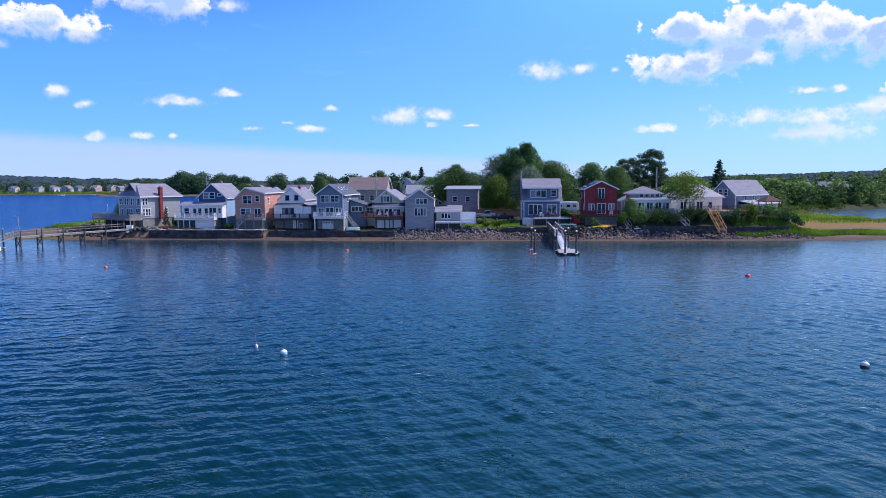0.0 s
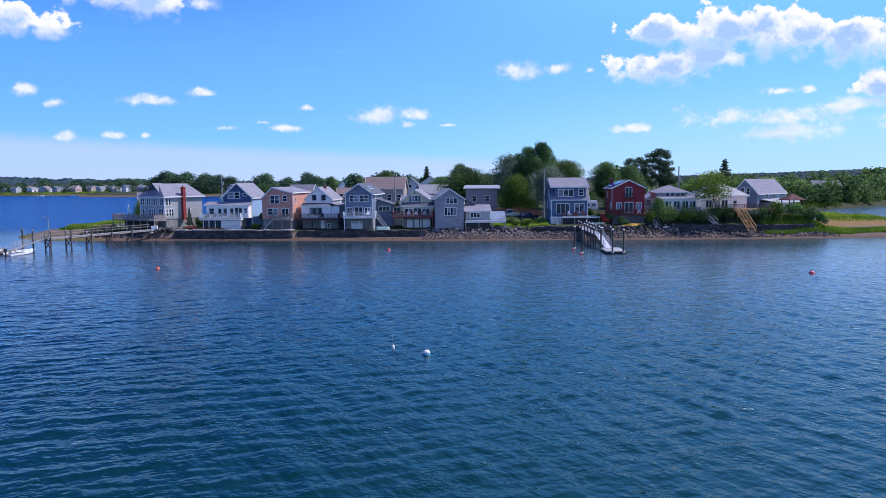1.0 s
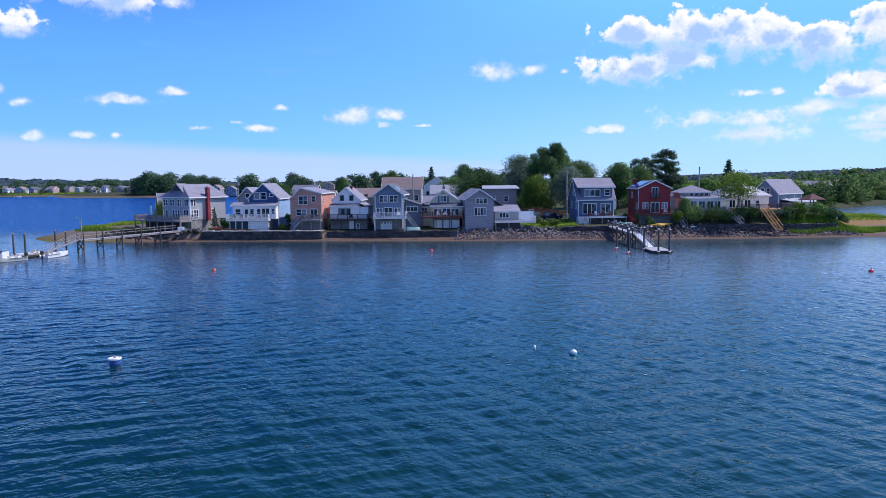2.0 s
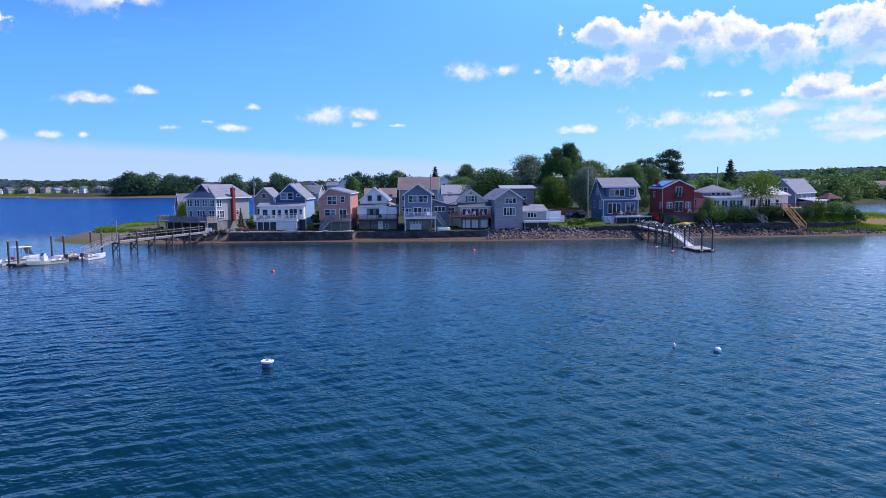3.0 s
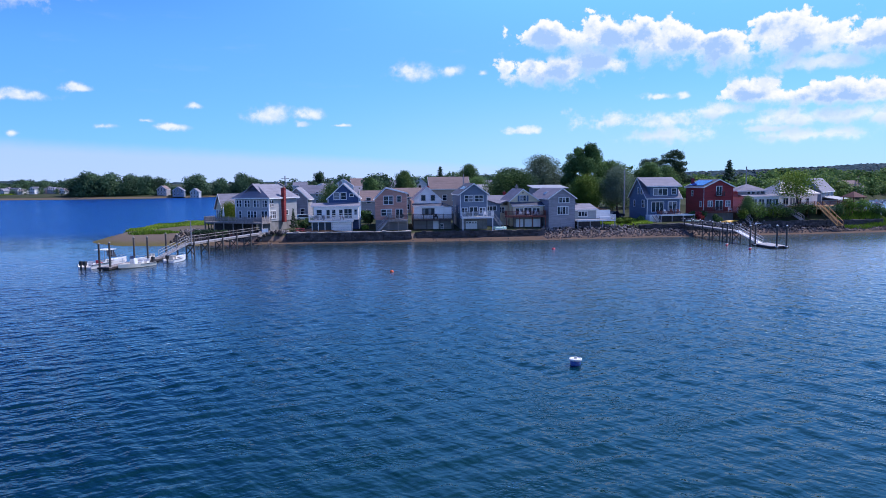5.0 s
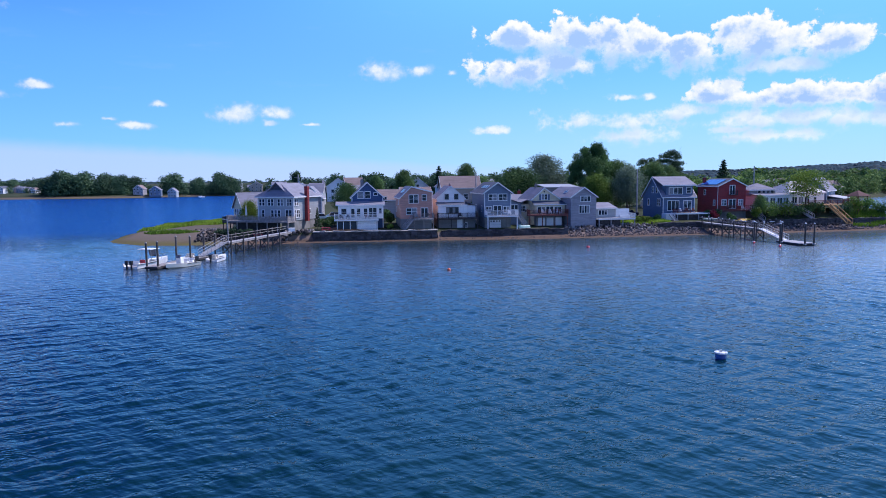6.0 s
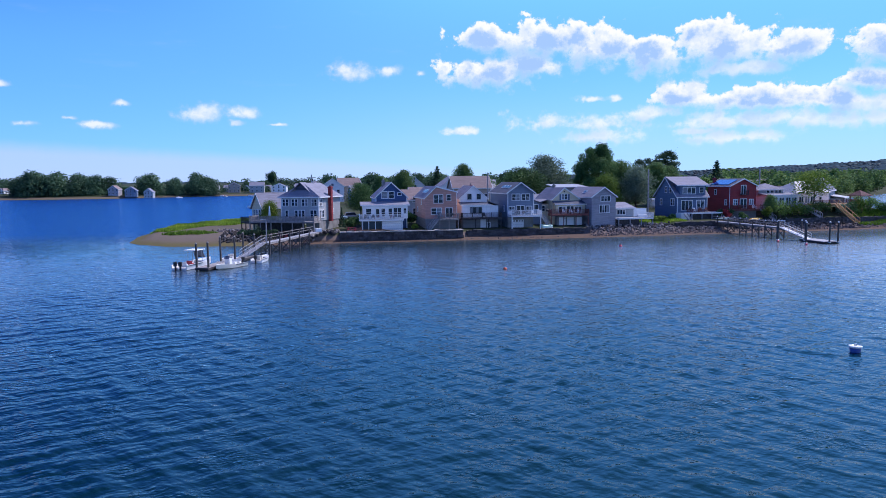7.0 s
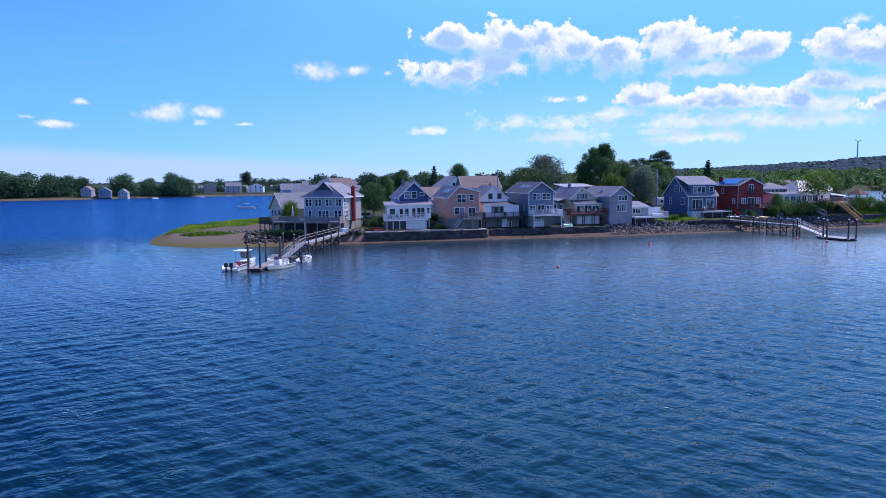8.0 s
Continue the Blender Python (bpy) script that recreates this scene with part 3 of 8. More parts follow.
def sky_section(a0, a1):
    """One upright strip of the far dome, with the clouds that stand in it."""
    M["clouds"] = cloud_material([c for c in CLOUDS if a0 - 1 - 1.7 * c[2] < c[0] < a1 + 1 + 1.7 * c[2]])
    bm = B()
    rows = []
    for j in range(13):
        el = radians(-0.4 + j * 1.9)
        rows.append([bm.verts.new((DOME_X + DOME_R * math.sin(radians(a)) * math.cos(el), DOME_R * math.cos(radians(a)) * math.cos(el), DOME_R * math.sin(el))) for a in range(a0, a1 + 1, 2)])
    for a, b in zip(rows, rows[1:]):
        for i in range(len(a) - 1):
            bm.faces.new((a[i], a[i + 1], b[i + 1], b[i]))
    single("backdrop", bm, "clouds", "white summer clouds over a blue sky", "sky", kind="structure", smooth=True)


for a0, a1 in ((-60, -20), (-20, 2), (2, 20), (20, 32), (32, 70)):
    sky_section(a0, a1)


# ---- water: one sheet, with waves in relief near the path ----
def spread(*runs):
    out = [runs[0][0]]
    for a, b, step in runs:
        n = max(1, round((b - a) / step))
        out += [a + (b - a) * (i + 1) / n for i in range(n)]
    return np.array(out)


def sheet(name, xs, ys, z, mat, label, category, smooth=True):
    nx, ny = len(xs), len(ys)
    gx, gy = np.meshgrid(xs, ys)
    co = np.stack([gx, gy, z(gx, gy)], -1).reshape(-1, 3)
    i = (np.arange(ny - 1)[:, None] * nx + np.arange(nx - 1)[None, :]).ravel()
    faces = np.stack([i, i + 1, i + nx + 1, i + nx], -1)
    me = bpy.data.meshes.new(name)
    me.from_pydata(co.tolist(), [], faces.tolist())
    me.materials.append(M[mat])
    me.polygons.foreach_set("use_smooth", [smooth] * len(me.polygons))
    return tagged(new(name, me), label, category, kind="structure")


def waves(x, y):
    """Short-crested wind waves of one to five metres in two crossing trains, lower in the lee of the shore."""
    rng = np.random.RandomState(4)
    z = np.zeros_like(x)
    for k in range(84):
        length = float(np.clip((1.35, 1.85)[k % 2] * math.exp(0.38 * rng.normal()), 0.8, 4.5))
        crest = radians((rng.normal(22, 11), rng.normal(-56, 12))[k % 2])
        turn = crest + math.pi / 2
        amp = 0.0130 * length / (2 * math.pi) * (1.2 if length < 1.8 else 0.9)
        z += amp * np.sin((x * math.cos(turn) + y * math.sin(turn)) * 2 * math.pi / length + rng.uniform(0, 6.28))
    z += 4.0 * z * z * (z > 0)
    lee = np.clip((146 - y) / 90, 0.25, 1) * np.clip((129 - y) / 6, 0, 1)
    return z * lee * np.clip((y - 8) / 8, 0, 1) * np.clip((165 - np.abs(x + 40)) / 20, 0, 1)


sheet("water", spread((-4500, -400, 400), (-400, -176, 20), (-176, 96, 0.34), (96, 400, 20), (400, 4500, 400)),
      spread((-3000, -20, 300), (-20, 16, 4), (16, 46, 0.17), (46, 80, 0.30), (80, 130, 0.55), (130, 300, 8), (300, 4500, 300)),
      waves, "water", "rippled deep blue harbour water", "water")


# ---- ground ----
def shore(x):
    return np.interp(x, (-118, -110, -104, -98, -88, -78, -70, -50, -30, -10, 8, 20, 35, 60, 80, 130, 300, 900),
                     (150, 137.5, 131.6, 129.8, 128.9, 129.0, 130.0, 129.3, 128.2, 128.8, 130.2, 130.2, 131.2, 134, 138, 150, 215, 500))


def terrain(x, y):
    d = y - shore(x)
    wx = (-80, -74, -49.4, -48.3, -22.5, -21, -2, -1.5, 14, 15, 25.5, 26, 54.5, 58)
    line = np.interp(x, wx, (132.2, 131.9, 131.9, 133.2, 133.0, 137.2, 137.2, 136.9, 137.4, 138.4, 138.6, 138.4, 139.6, 141))
    top = np.interp(x, wx, (1.5, 1.72, 1.72, 1.68, 1.62, 1.8, 1.8, 2.1, 2.1, 2.0, 2.0, 2.2, 2.3, 1.4))
    foot = np.interp(x, wx, (0.25, 0.2, 0.2, 0.4, 0.42, 1.35, 1.35, 0.8, 0.8, 1.5, 1.5, 0.95, 0.95, 0.8))
    up = np.clip(d / np.maximum(line - shore(x), 1.0), 0, 1)
    beach = foot * up ** 1.15
    past = y - line
    town = top + np.interp(past, (0.7, 5, 24, 60), (0.0, 0.2, 0.9, 1.5))
    bank = top + np.interp(past, (0.7, 5.5, 40), (0.0, 2.0, 2.3))
    w = np.clip((x - 22) / 4, 0, 1)
    land = town * (1 - w) + bank * w
    z = beach + (land - beach) * np.clip((past - 0.1) / 0.55, 0, 1)
    z = np.where(d < 0, np.interp(d, (-40, -6, 0), (-3, -0.9, 0)), z)
    marsh = np.interp(d, (-40, -6, 0, 3, 10, 30, 140), (-3, -0.9, 0, 0.45, 0.75, 0.9, 1.4))
    w = np.clip((x - 54) / 8, 0, 1)
    z = z * (1 - w) + marsh * w
    w = np.clip((-79 - x) / 5, 0, 1)
    spit = np.interp(d, (-40, -6, 0, 3, 9, 30), (-3, -0.9, 0, 0.35, 0.85, 1.2))
    z = z * (1 - w) + spit * w
    # west shore, the water beyond the spit, and the far shore
    west = np.interp(y, (100, 130, 150, 175, 195, 210, 600), (-113.5, -113.2, -112.5, -114, -106, -91, -88)) + 1.5 * np.sin(y * 0.11)
    fall = np.interp(x - west, (-30, -5, 0, 3, 8), (-3, -0.8, 0, 0.5, 9))
    near = np.minimum(z, fall)
    far_y = np.interp(x, (-900, -520, -400, -350, -290, -230, -195, -165, -95), (640, 640, 632, 562, 562, 564, 596, 614, 616))
    far = np.interp(y - far_y, (-60, 0, 1, 4, 25, 200, 1200), (-3, 0, 1.3, 2.0, 2.8, 5, 10))
    z = np.where(x < -60, np.maximum(near, far), z)
    # the inlet behind the marsh
    front = np.interp(x, (88, 93, 160, 400), (243, 186, 240, 380))
    rear = np.interp(x, (88, 148, 390, 900), (243, 289, 474, 800))
    cut = np.minimum(y - front, rear - y)
    z = np.where(x > 84, np.minimum(z, np.interp(cut, (-5, 0, 4), (9, 0, -1.5))), z)
    rise = np.interp(y + 0.35 * x, (300, 900, 4000), (0, 6, 8))
    z = np.where(z > 0.5, z + rise * np.clip((x + 60) / 100, 0, 1), z)
    return z


def ground_z(x, y):
    return float(terrain(np.array([float(x)]), np.array([float(y)]))[0])


sheet("ground", spread((-4000, -600, 200), (-600, -130, 10), (-130, 70, 0.9), (70, 200, 3), (200, 900, 20), (900, 4300, 200)),
      spread((90, 120, 5), (120, 150, 0.6), (150, 260, 2.5), (260, 700, 8), (700, 4400, 150)),
      terrain, "ground", "sandy shore with seaweed, dry grass and bare soil", "ground")


# ---- seawall, rubble and stones ----
def ragged_wall(name, pts, z0, z1, thick, mat, label, seed, capped=True):
    """A wall of rough courses along a line of points, with a coping."""
    rng = random.Random(seed)
    root = thing(name, pts[0][0], pts[0][1], z0, 0, label, "seawall", kind="structure")
    bm, cap = B(), B()
    for (xa, ya), (xb, yb) in zip(pts, pts[1:]):
        length = math.hypot(xb - xa, yb - ya)
        turn = Matrix.Translation((xa - pts[0][0], ya - pts[0][1], 0)) @ Matrix.Rotation(math.atan2(yb - ya, xb - xa), 4, "Z")
        rows_n = max(2, round((z1 - z0) / 0.4))
        for r in range(rows_n):
            u = -rng.uniform(0, 0.8)
            h0, h1 = z0 + (z1 - z0) * r / rows_n, z0 + (z1 - z0) * (r + 1) / rows_n
            while u < length:
                w = rng.uniform(0.5, 1.4)
                u0, u1 = max(0, u), min(length, u + w)
                if u1 - u0 > 0.05:
                    for v in box(bm, u0 + 0.01, u1 - 0.01, rng.uniform(-0.16, 0.10), thick, h0 + 0.01, h1 + (rng.uniform(-0.12, 0.10) if r == rows_n - 1 and not capped else -0.004), turn):
                        v.co += Vector((rng.uniform(-0.07, 0.07), rng.uniform(-0.07, 0.07), rng.uniform(-0.05, 0.05)))
                u += w
        u = 0.0
        while capped and u < length:
            w = min(rng.uniform(0.8, 1.6), length - u)
            for v in box(cap, u + 0.01, u + w - 0.01, -0.12 + rng.uniform(-0.14, 0.12), thick + 0.1, z1, z1 + rng.uniform(0.08, 0.26), turn):
                v.co += Vector((rng.uniform(-0.06, 0.06), rng.uniform(-0.06, 0.06), rng.uniform(-0.03, 0.05)))
            u += w
    part("wall", bm, mat, root)
    if capped:
        part("coping", cap, "cap", root, "worn pale coping stones")
    return root


ragged_wall("seawall", [(-73.0, 131.9), (-62, 131.6), (-49.3, 131.9)], 0.0, 1.75, 0.9, "seawall", "dark rough stone seawall with pale coping", 1)
ragged_wall("seawall", [(-49.25, 131.95), (-49.2, 135.0)], 0.0, 1.72, 0.8, "seawall", "short return of the dark stone seawall", 2)
ragged_wall("seawall", [(-48.3, 133.2), (-36, 132.8), (-22.5, 133.0)], 0.25, 1.66, 0.8, "seawall", "low dark seawall below the cottages", 3, capped=False)
ragged_wall("seawall", [(-1.5, 136.9), (7.0, 136.8), (14.0, 137.4)], 0.6, 2.12, 0.7, "seawall", "dark timber and stone bulkhead beside the pier", 4, capped=False)
ragged_wall("seawall", [(26.0, 138.4), (36, 138.2), (54.5, 139.6)], 0.9, 2.3, 0.6, "seawall", "long dark bulkhead below the shrubs", 5, capped=False)


def stone_mesh(seed, mat):
    rng = random.Random(seed)
    bm = B()
    bmesh.ops.create_icosphere(bm, subdivisions=1, radius=0.5)
    for v in bm.verts:
        v.co *= rng.uniform(0.72, 1.18)
        v.co.z *= 0.75
    me = mesh_of("stone", bm, mat)
    return me


STONES = {mat: [stone_mesh(s, mat) for s in range(6)] for mat in ("rock", "dark_rock")}


def riprap(label, x0, x1, d0, d1, count, size, seed, rows=(0.3, 2.0), dark=0.1):
    """Loose stones on the slope between two distances from the waterline; each one a piece."""
    rng = random.Random(seed)
    root = thing("riprap", (x0 + x1) / 2, float(shore((x0 + x1) / 2)) + d0, 0.0, 0, label, "rocks", kind="structure")
    ox, oy = root.location.x, root.location.y
    for _ in range(count):
        x = rng.uniform(x0, x1)
        u = rng.random()
        y = float(shore(x)) + d0 + (d1 - d0) * u
        s = rng.uniform(0.6, 1.35) * size
        z = max(ground_z(x, y), rows[0] + (rows[1] - rows[0]) * u) + 0.1 * s
        ob = new("stone", STONES["dark_rock" if rng.random() < dark else "rock"][rng.randrange(6)])
        ob.parent = root
        ob.matrix_basis = pose(x - ox, y - oy, z, rng.uniform(0, 360), rng.uniform(0, 360), rng.uniform(0, 360)) @ Matrix.Diagonal((s, s * rng.uniform(0.7, 1.1), s * 0.9, 1))
    return root


def rubble(label, x0, x1, d0, d1, count, size, seed):
    """Small stones past counting, in one mesh."""
    rng = random.Random(seed)
    forms = [([v.co.copy() for v in me.vertices], [tuple(p.vertices) for p in me.polygons]) for me in STONES["rock"]]
    vs, fs = [], []
    for _ in range(count):
        x = rng.uniform(x0, x1)
        y = float(shore(x)) + rng.uniform(d0, d1)
        s = size * rng.uniform(0.4, 1.3)
        m = pose(x, y, ground_z(x, y) + 0.12 * s, rng.uniform(0, 360), rng.uniform(0, 360), rng.uniform(0, 360)) @ Matrix.Diagonal((s, s * 0.8, s * 0.8, 1))
        v, f = forms[rng.randrange(6)]
        fs += [tuple(i + len(vs) for i in p) for p in f]
        vs += [tuple(m @ q) for q in v]
    me = bpy.data.meshes.new("rubble")
    me.from_pydata(vs, [], fs)
    me.materials.append(M["rocks"])
    return tagged(new("rubble", me), label, "rocks", kind="stuff")


# ---- small plant tools ----
def leaf_cloud(bm_v, bm_f, centers, count, leaf, rng, flat=0.75):
    """Leaves as small bent quads, thick towards the skin of each clump."""
    total = sum(r ** 2 for *_, r in centers)
    base = sum(len(v) for v in bm_v)
    for cx, cy, cz, r in centers:
        n = max(6, int(count * r * r / total))
        d = rng.normal(size=(n, 3))
        d /= np.linalg.norm(d, axis=1)[:, None]
        rad = r * (1 - 0.6 * rng.random(n) ** 1.8) * (1 + 0.11 * rng.normal(size=n))
        p = np.array((cx, cy, cz)) + d * rad[:, None] * np.array((1, 1, flat))
        a = rng.normal(size=(n, 3))
        a -= d * (a * d).sum(1)[:, None] * rng.uniform(0.5, 1.0, n)[:, None]
        a /= np.linalg.norm(a, axis=1)[:, None]
        b = np.cross(d + 0.5 * rng.normal(size=(n, 3)), a)
        b /= np.linalg.norm(b, axis=1)[:, None] + 1e-6
        s = leaf * rng.uniform(0.6, 1.4, n)[:, None]
        bm_v += [p - a * s, p - b * s * 0.6, p + a * s, p + b * s * 0.6]
        idx = np.arange(n)
        bm_f.append(np.stack([base + idx, base + n + idx, base + 2 * n + idx, base + 3 * n + idx], -1))
        base += 4 * n


def leaf_mesh(name, centers, count, leaf, seed, mat, flat=0.75):
    v, f = [], []
    leaf_cloud(v, f, centers, count, leaf, np.random.RandomState(seed), flat)
    me = bpy.data.meshes.new(name)
    me.from_pydata(np.concatenate(v).tolist(), [], np.concatenate(f).tolist())
    me.materials.append(M[mat])
    return me


def trunk_mesh(name, height, radius, seed, limbs=6, lean=0.04, reach=0.45):
    rng = random.Random(seed)
    bm = B()
    p, r = Vector((0, 0, -0.4)), radius
    steps = 5
    for i in range(steps):
        q = p + Vector((rng.uniform(-lean, lean) * height, rng.uniform(-lean, lean) * height, (height + 0.4) / steps))
        rod(bm, p, q, r, r * 0.78, 7)
        if i >= 1:
            for _ in range(limbs // 4 + 1):
                a = rng.uniform(0, 6.28)
                e = p.lerp(q, rng.random()) + Vector((math.cos(a) * reach * height, math.sin(a) * reach * height, rng.uniform(0.1, 0.35) * height)) * rng.uniform(0.5, 1.0)
                mid = p.lerp(e, 0.5) + Vector((0, 0, 0.05 * height))
                rod(bm, p.lerp(q, 0.5), mid, r * 0.42, r * 0.26, 5)
                rod(bm, mid, e, r * 0.26, r * 0.08, 5)
        p, r = q, r * 0.78
    return mesh_of(name, bm, "bark")


def crown_clumps(seed, width, height, base, n, spread_top=0.55):
    """Clumps of a broad crown of unit design: width across, from base to height."""
    rng = random.Random(seed)
    out = []
    for i in range(n):
        u = (i + 0.5) / n
        z = base + (height - base) * (0.12 + 0.8 * u)
        belly = math.sin(math.pi * min(1.0, 0.22 + 0.72 * u)) ** 0.7
        a = i * 2.4 + rng.uniform(-0.5, 0.5)
        rr = width * 0.5 * belly * rng.uniform(0.25, 0.72)
        out.append((math.cos(a) * rr, math.sin(a) * rr, z, width * rng.uniform(0.15, 0.27) * (0.65 + 0.5 * belly)))
    return out


TREES = {}


def tree_kind(key, seed, width, height, base, clumps, count, leaf, mat, trunk=0.3):
    TREES[key] = (leaf_mesh("crown", crown_clumps(seed, width, height, base, clumps), count, leaf, seed, mat),
                  trunk_mesh("trunk", base + (height - base) * 0.6, trunk, seed), height)


def tree(key, x, y, height, label, group="", turn=0.0, z=None, wide=1.0, category="tree"):
    crown, trunk, h = TREES[key]
    s = height / h
    root = new("tree")
    root.matrix_basis = pose(x, y, ground_z(x, y) if z is None else z, 0, 0, turn) @ Matrix.Diagonal((s * wide, s * wide, s, 1))
    tagged(root, label, category, group)
    for name, me in (("trunk", trunk), ("crown", crown)):
        o = new(name, me)
        o.parent = root
    return root


def wood(label, spots, seed=1, mat="far_leaf"):
    """A far wood that nobody could count: many crowns in one mesh."""
    rng = np.random.RandomState(seed)
    vs, fs, base = [], [], 0
    cl = {k: crown_clumps(k, 18.0, 16.0, -3.0, 22) for k in (19, 23, 29)}
    made = {}
    for k, c in cl.items():
        v, f = [], []
        leaf_cloud(v, f, c, 430, 1.05, np.random.RandomState(k))
        made[k] = (np.concatenate(v), np.concatenate(f))
    for i, (x, y, h, wide) in enumerate(spots):
        v, f = made[(19, 23, 29)[i % 3]]
        a, s = rng.uniform(0, 6.28), h / 16.0
        ca, sa = math.cos(a), math.sin(a)
        p = np.stack([(v[:, 0] * ca - v[:, 1] * sa) * s * wide + x, (v[:, 0] * sa + v[:, 1] * ca) * s * wide + y, v[:, 2] * s + ground_z(x, y)], -1)
        vs.append(p)
        fs.append(f + base)
        base += len(p)
    me = bpy.data.meshes.new("wood")
    me.from_pydata(np.concatenate(vs).tolist(), [], np.concatenate(fs).tolist())
    me.materials.append(M[mat])
    return tagged(new("wood", me), label, "trees", kind="stuff")


def shrub(x, y, width, height, seed, mat="leaf", label="rounded green shrub", z=None, count=900, leaf=0.16, group=""):
    rng = random.Random(seed)
    cl = []
    for i in range(9):
        a, rr = rng.uniform(0, 6.28), width * 0.5 * rng.uniform(0.1, 0.62)
        cl.append((math.cos(a) * rr, math.sin(a) * rr, height * rng.uniform(0.3, 0.75), rng.uniform(0.2, 0.3) * min(width, height * 1.3)))
    root = new("shrub")
    root.matrix_basis = pose(x, y, ground_z(x, y) if z is None else z)
    tagged(root, label, "shrub", group)
    o = new("foliage", leaf_mesh("foliage", cl, count, leaf, seed, mat, 0.85))
    o.parent = root
    bm = B()
    for i in range(5):
        a = i * 1.3
        rod(bm, (0.1 * math.cos(a), 0.1 * math.sin(a), -0.3), (0.25 * width * math.cos(a), 0.25 * width * math.sin(a), height * 0.55), 0.05, 0.02, 5)
    st = new("stem", mesh_of("stem", bm, "bark"))
    st.parent = root
    return root


def grass_patch(label, inside, x0, x1, y0, y1, count, height, seed, mat="grass", follow=False):
    """Blades over a patch of ground; one object of uncounted grass."""
    rng = np.random.RandomState(seed)
    x, y = rng.uniform(x0, x1, count), rng.uniform(y0, y1, count)
    if follow:
        y = y + shore(x)
    keep = inside(x, y)
    x, y = x[keep], y[keep]
    z = terrain(x, y)
    n = len(x)
    h = height * rng.uniform(0.6, 1.25, n) * (0.8 + 0.35 * np.sin(x * 0.5) * np.sin(y * 0.37))
    a = rng.uniform(0, 6.28, n)
    w = 0.09 + 0.07 * rng.random(n)
    tipx, tipy = x + rng.normal(0, 0.22, n), y + rng.normal(0, 0.22, n)
    co = np.concatenate([np.stack([x - w * np.cos(a), y - w * np.sin(a), z - 0.05], -1), np.stack([x + w * np.cos(a), y + w * np.sin(a), z - 0.05], -1),
                         np.stack([tipx, tipy, z + h], -1)])
    i = np.arange(n)
    me = bpy.data.meshes.new("grass")
    me.from_pydata(co.tolist(), [], np.stack([i, i + n, i + 2 * n], -1).tolist())
    me.materials.append(M[mat])
    return tagged(new("grass", me), label, "grass", kind="stuff")


# ---- house tools ----
FRONT, RIGHT, LEFT = "front", "right", "left"


def fbox(bm, face, u0, u1, z0, z1, d0, d1):
    """A box on a face of a house. face: (side, x or y of its plane); u runs along x on the front and along y on the sides; d outwards."""
    side, at = face
    if side == FRONT:
        box(bm, u0, u1, at - d1, at - d0, z0, z1)
    elif side == RIGHT:
        box(bm, at + d0, at + d1, u0, u1, z0, z1)
    else:
        box(bm, at - d1, at - d0, u0, u1, z0, z1)


def window(root, face, u, z, w, h, panes=1, bars=True, trim="trim", frame_w=0.1, name="window", label="white-framed window"):
    """A framed window with its lower left corner at u, z: the casing, each pane, and a sill."""
    bm = B()
    fbox(bm, face, u - frame_w, u + w + frame_w, z + h, z + h + frame_w * 1.2, 0.0, 0.07)
    fbox(bm, face, u - frame_w * 1.3, u + w + frame_w * 1.3, z - frame_w, z, 0.0, 0.11)
    fbox(bm, face, u - frame_w, u, z, z + h, 0.0, 0.065)
    fbox(bm, face, u + w, u + w + frame_w, z, z + h, 0.0, 0.065)
    step = w / panes
    for i in range(1, panes):
        fbox(bm, face, u + step * i - 0.05, u + step * i + 0.05, z, z + h, 0.0, 0.06)
    if bars:
        for i in range(panes):
            fbox(bm, face, u + step * i + 0.05 * (i > 0), u + step * (i + 1) - 0.05 * (i < panes - 1), z + h * 0.5 - 0.025, z + h * 0.5 + 0.025, 0.0, 0.05)
    win = part(name, bm, trim, root, label)
    for i in range(panes):
        p = B()
        fbox(p, face, u + step * i + 0.02, u + step * (i + 1) - 0.02, z + 0.01, z + h - 0.01, 0.005, 0.03)
        part("pane", p, "glass", win, "dark reflecting glass")
    return win


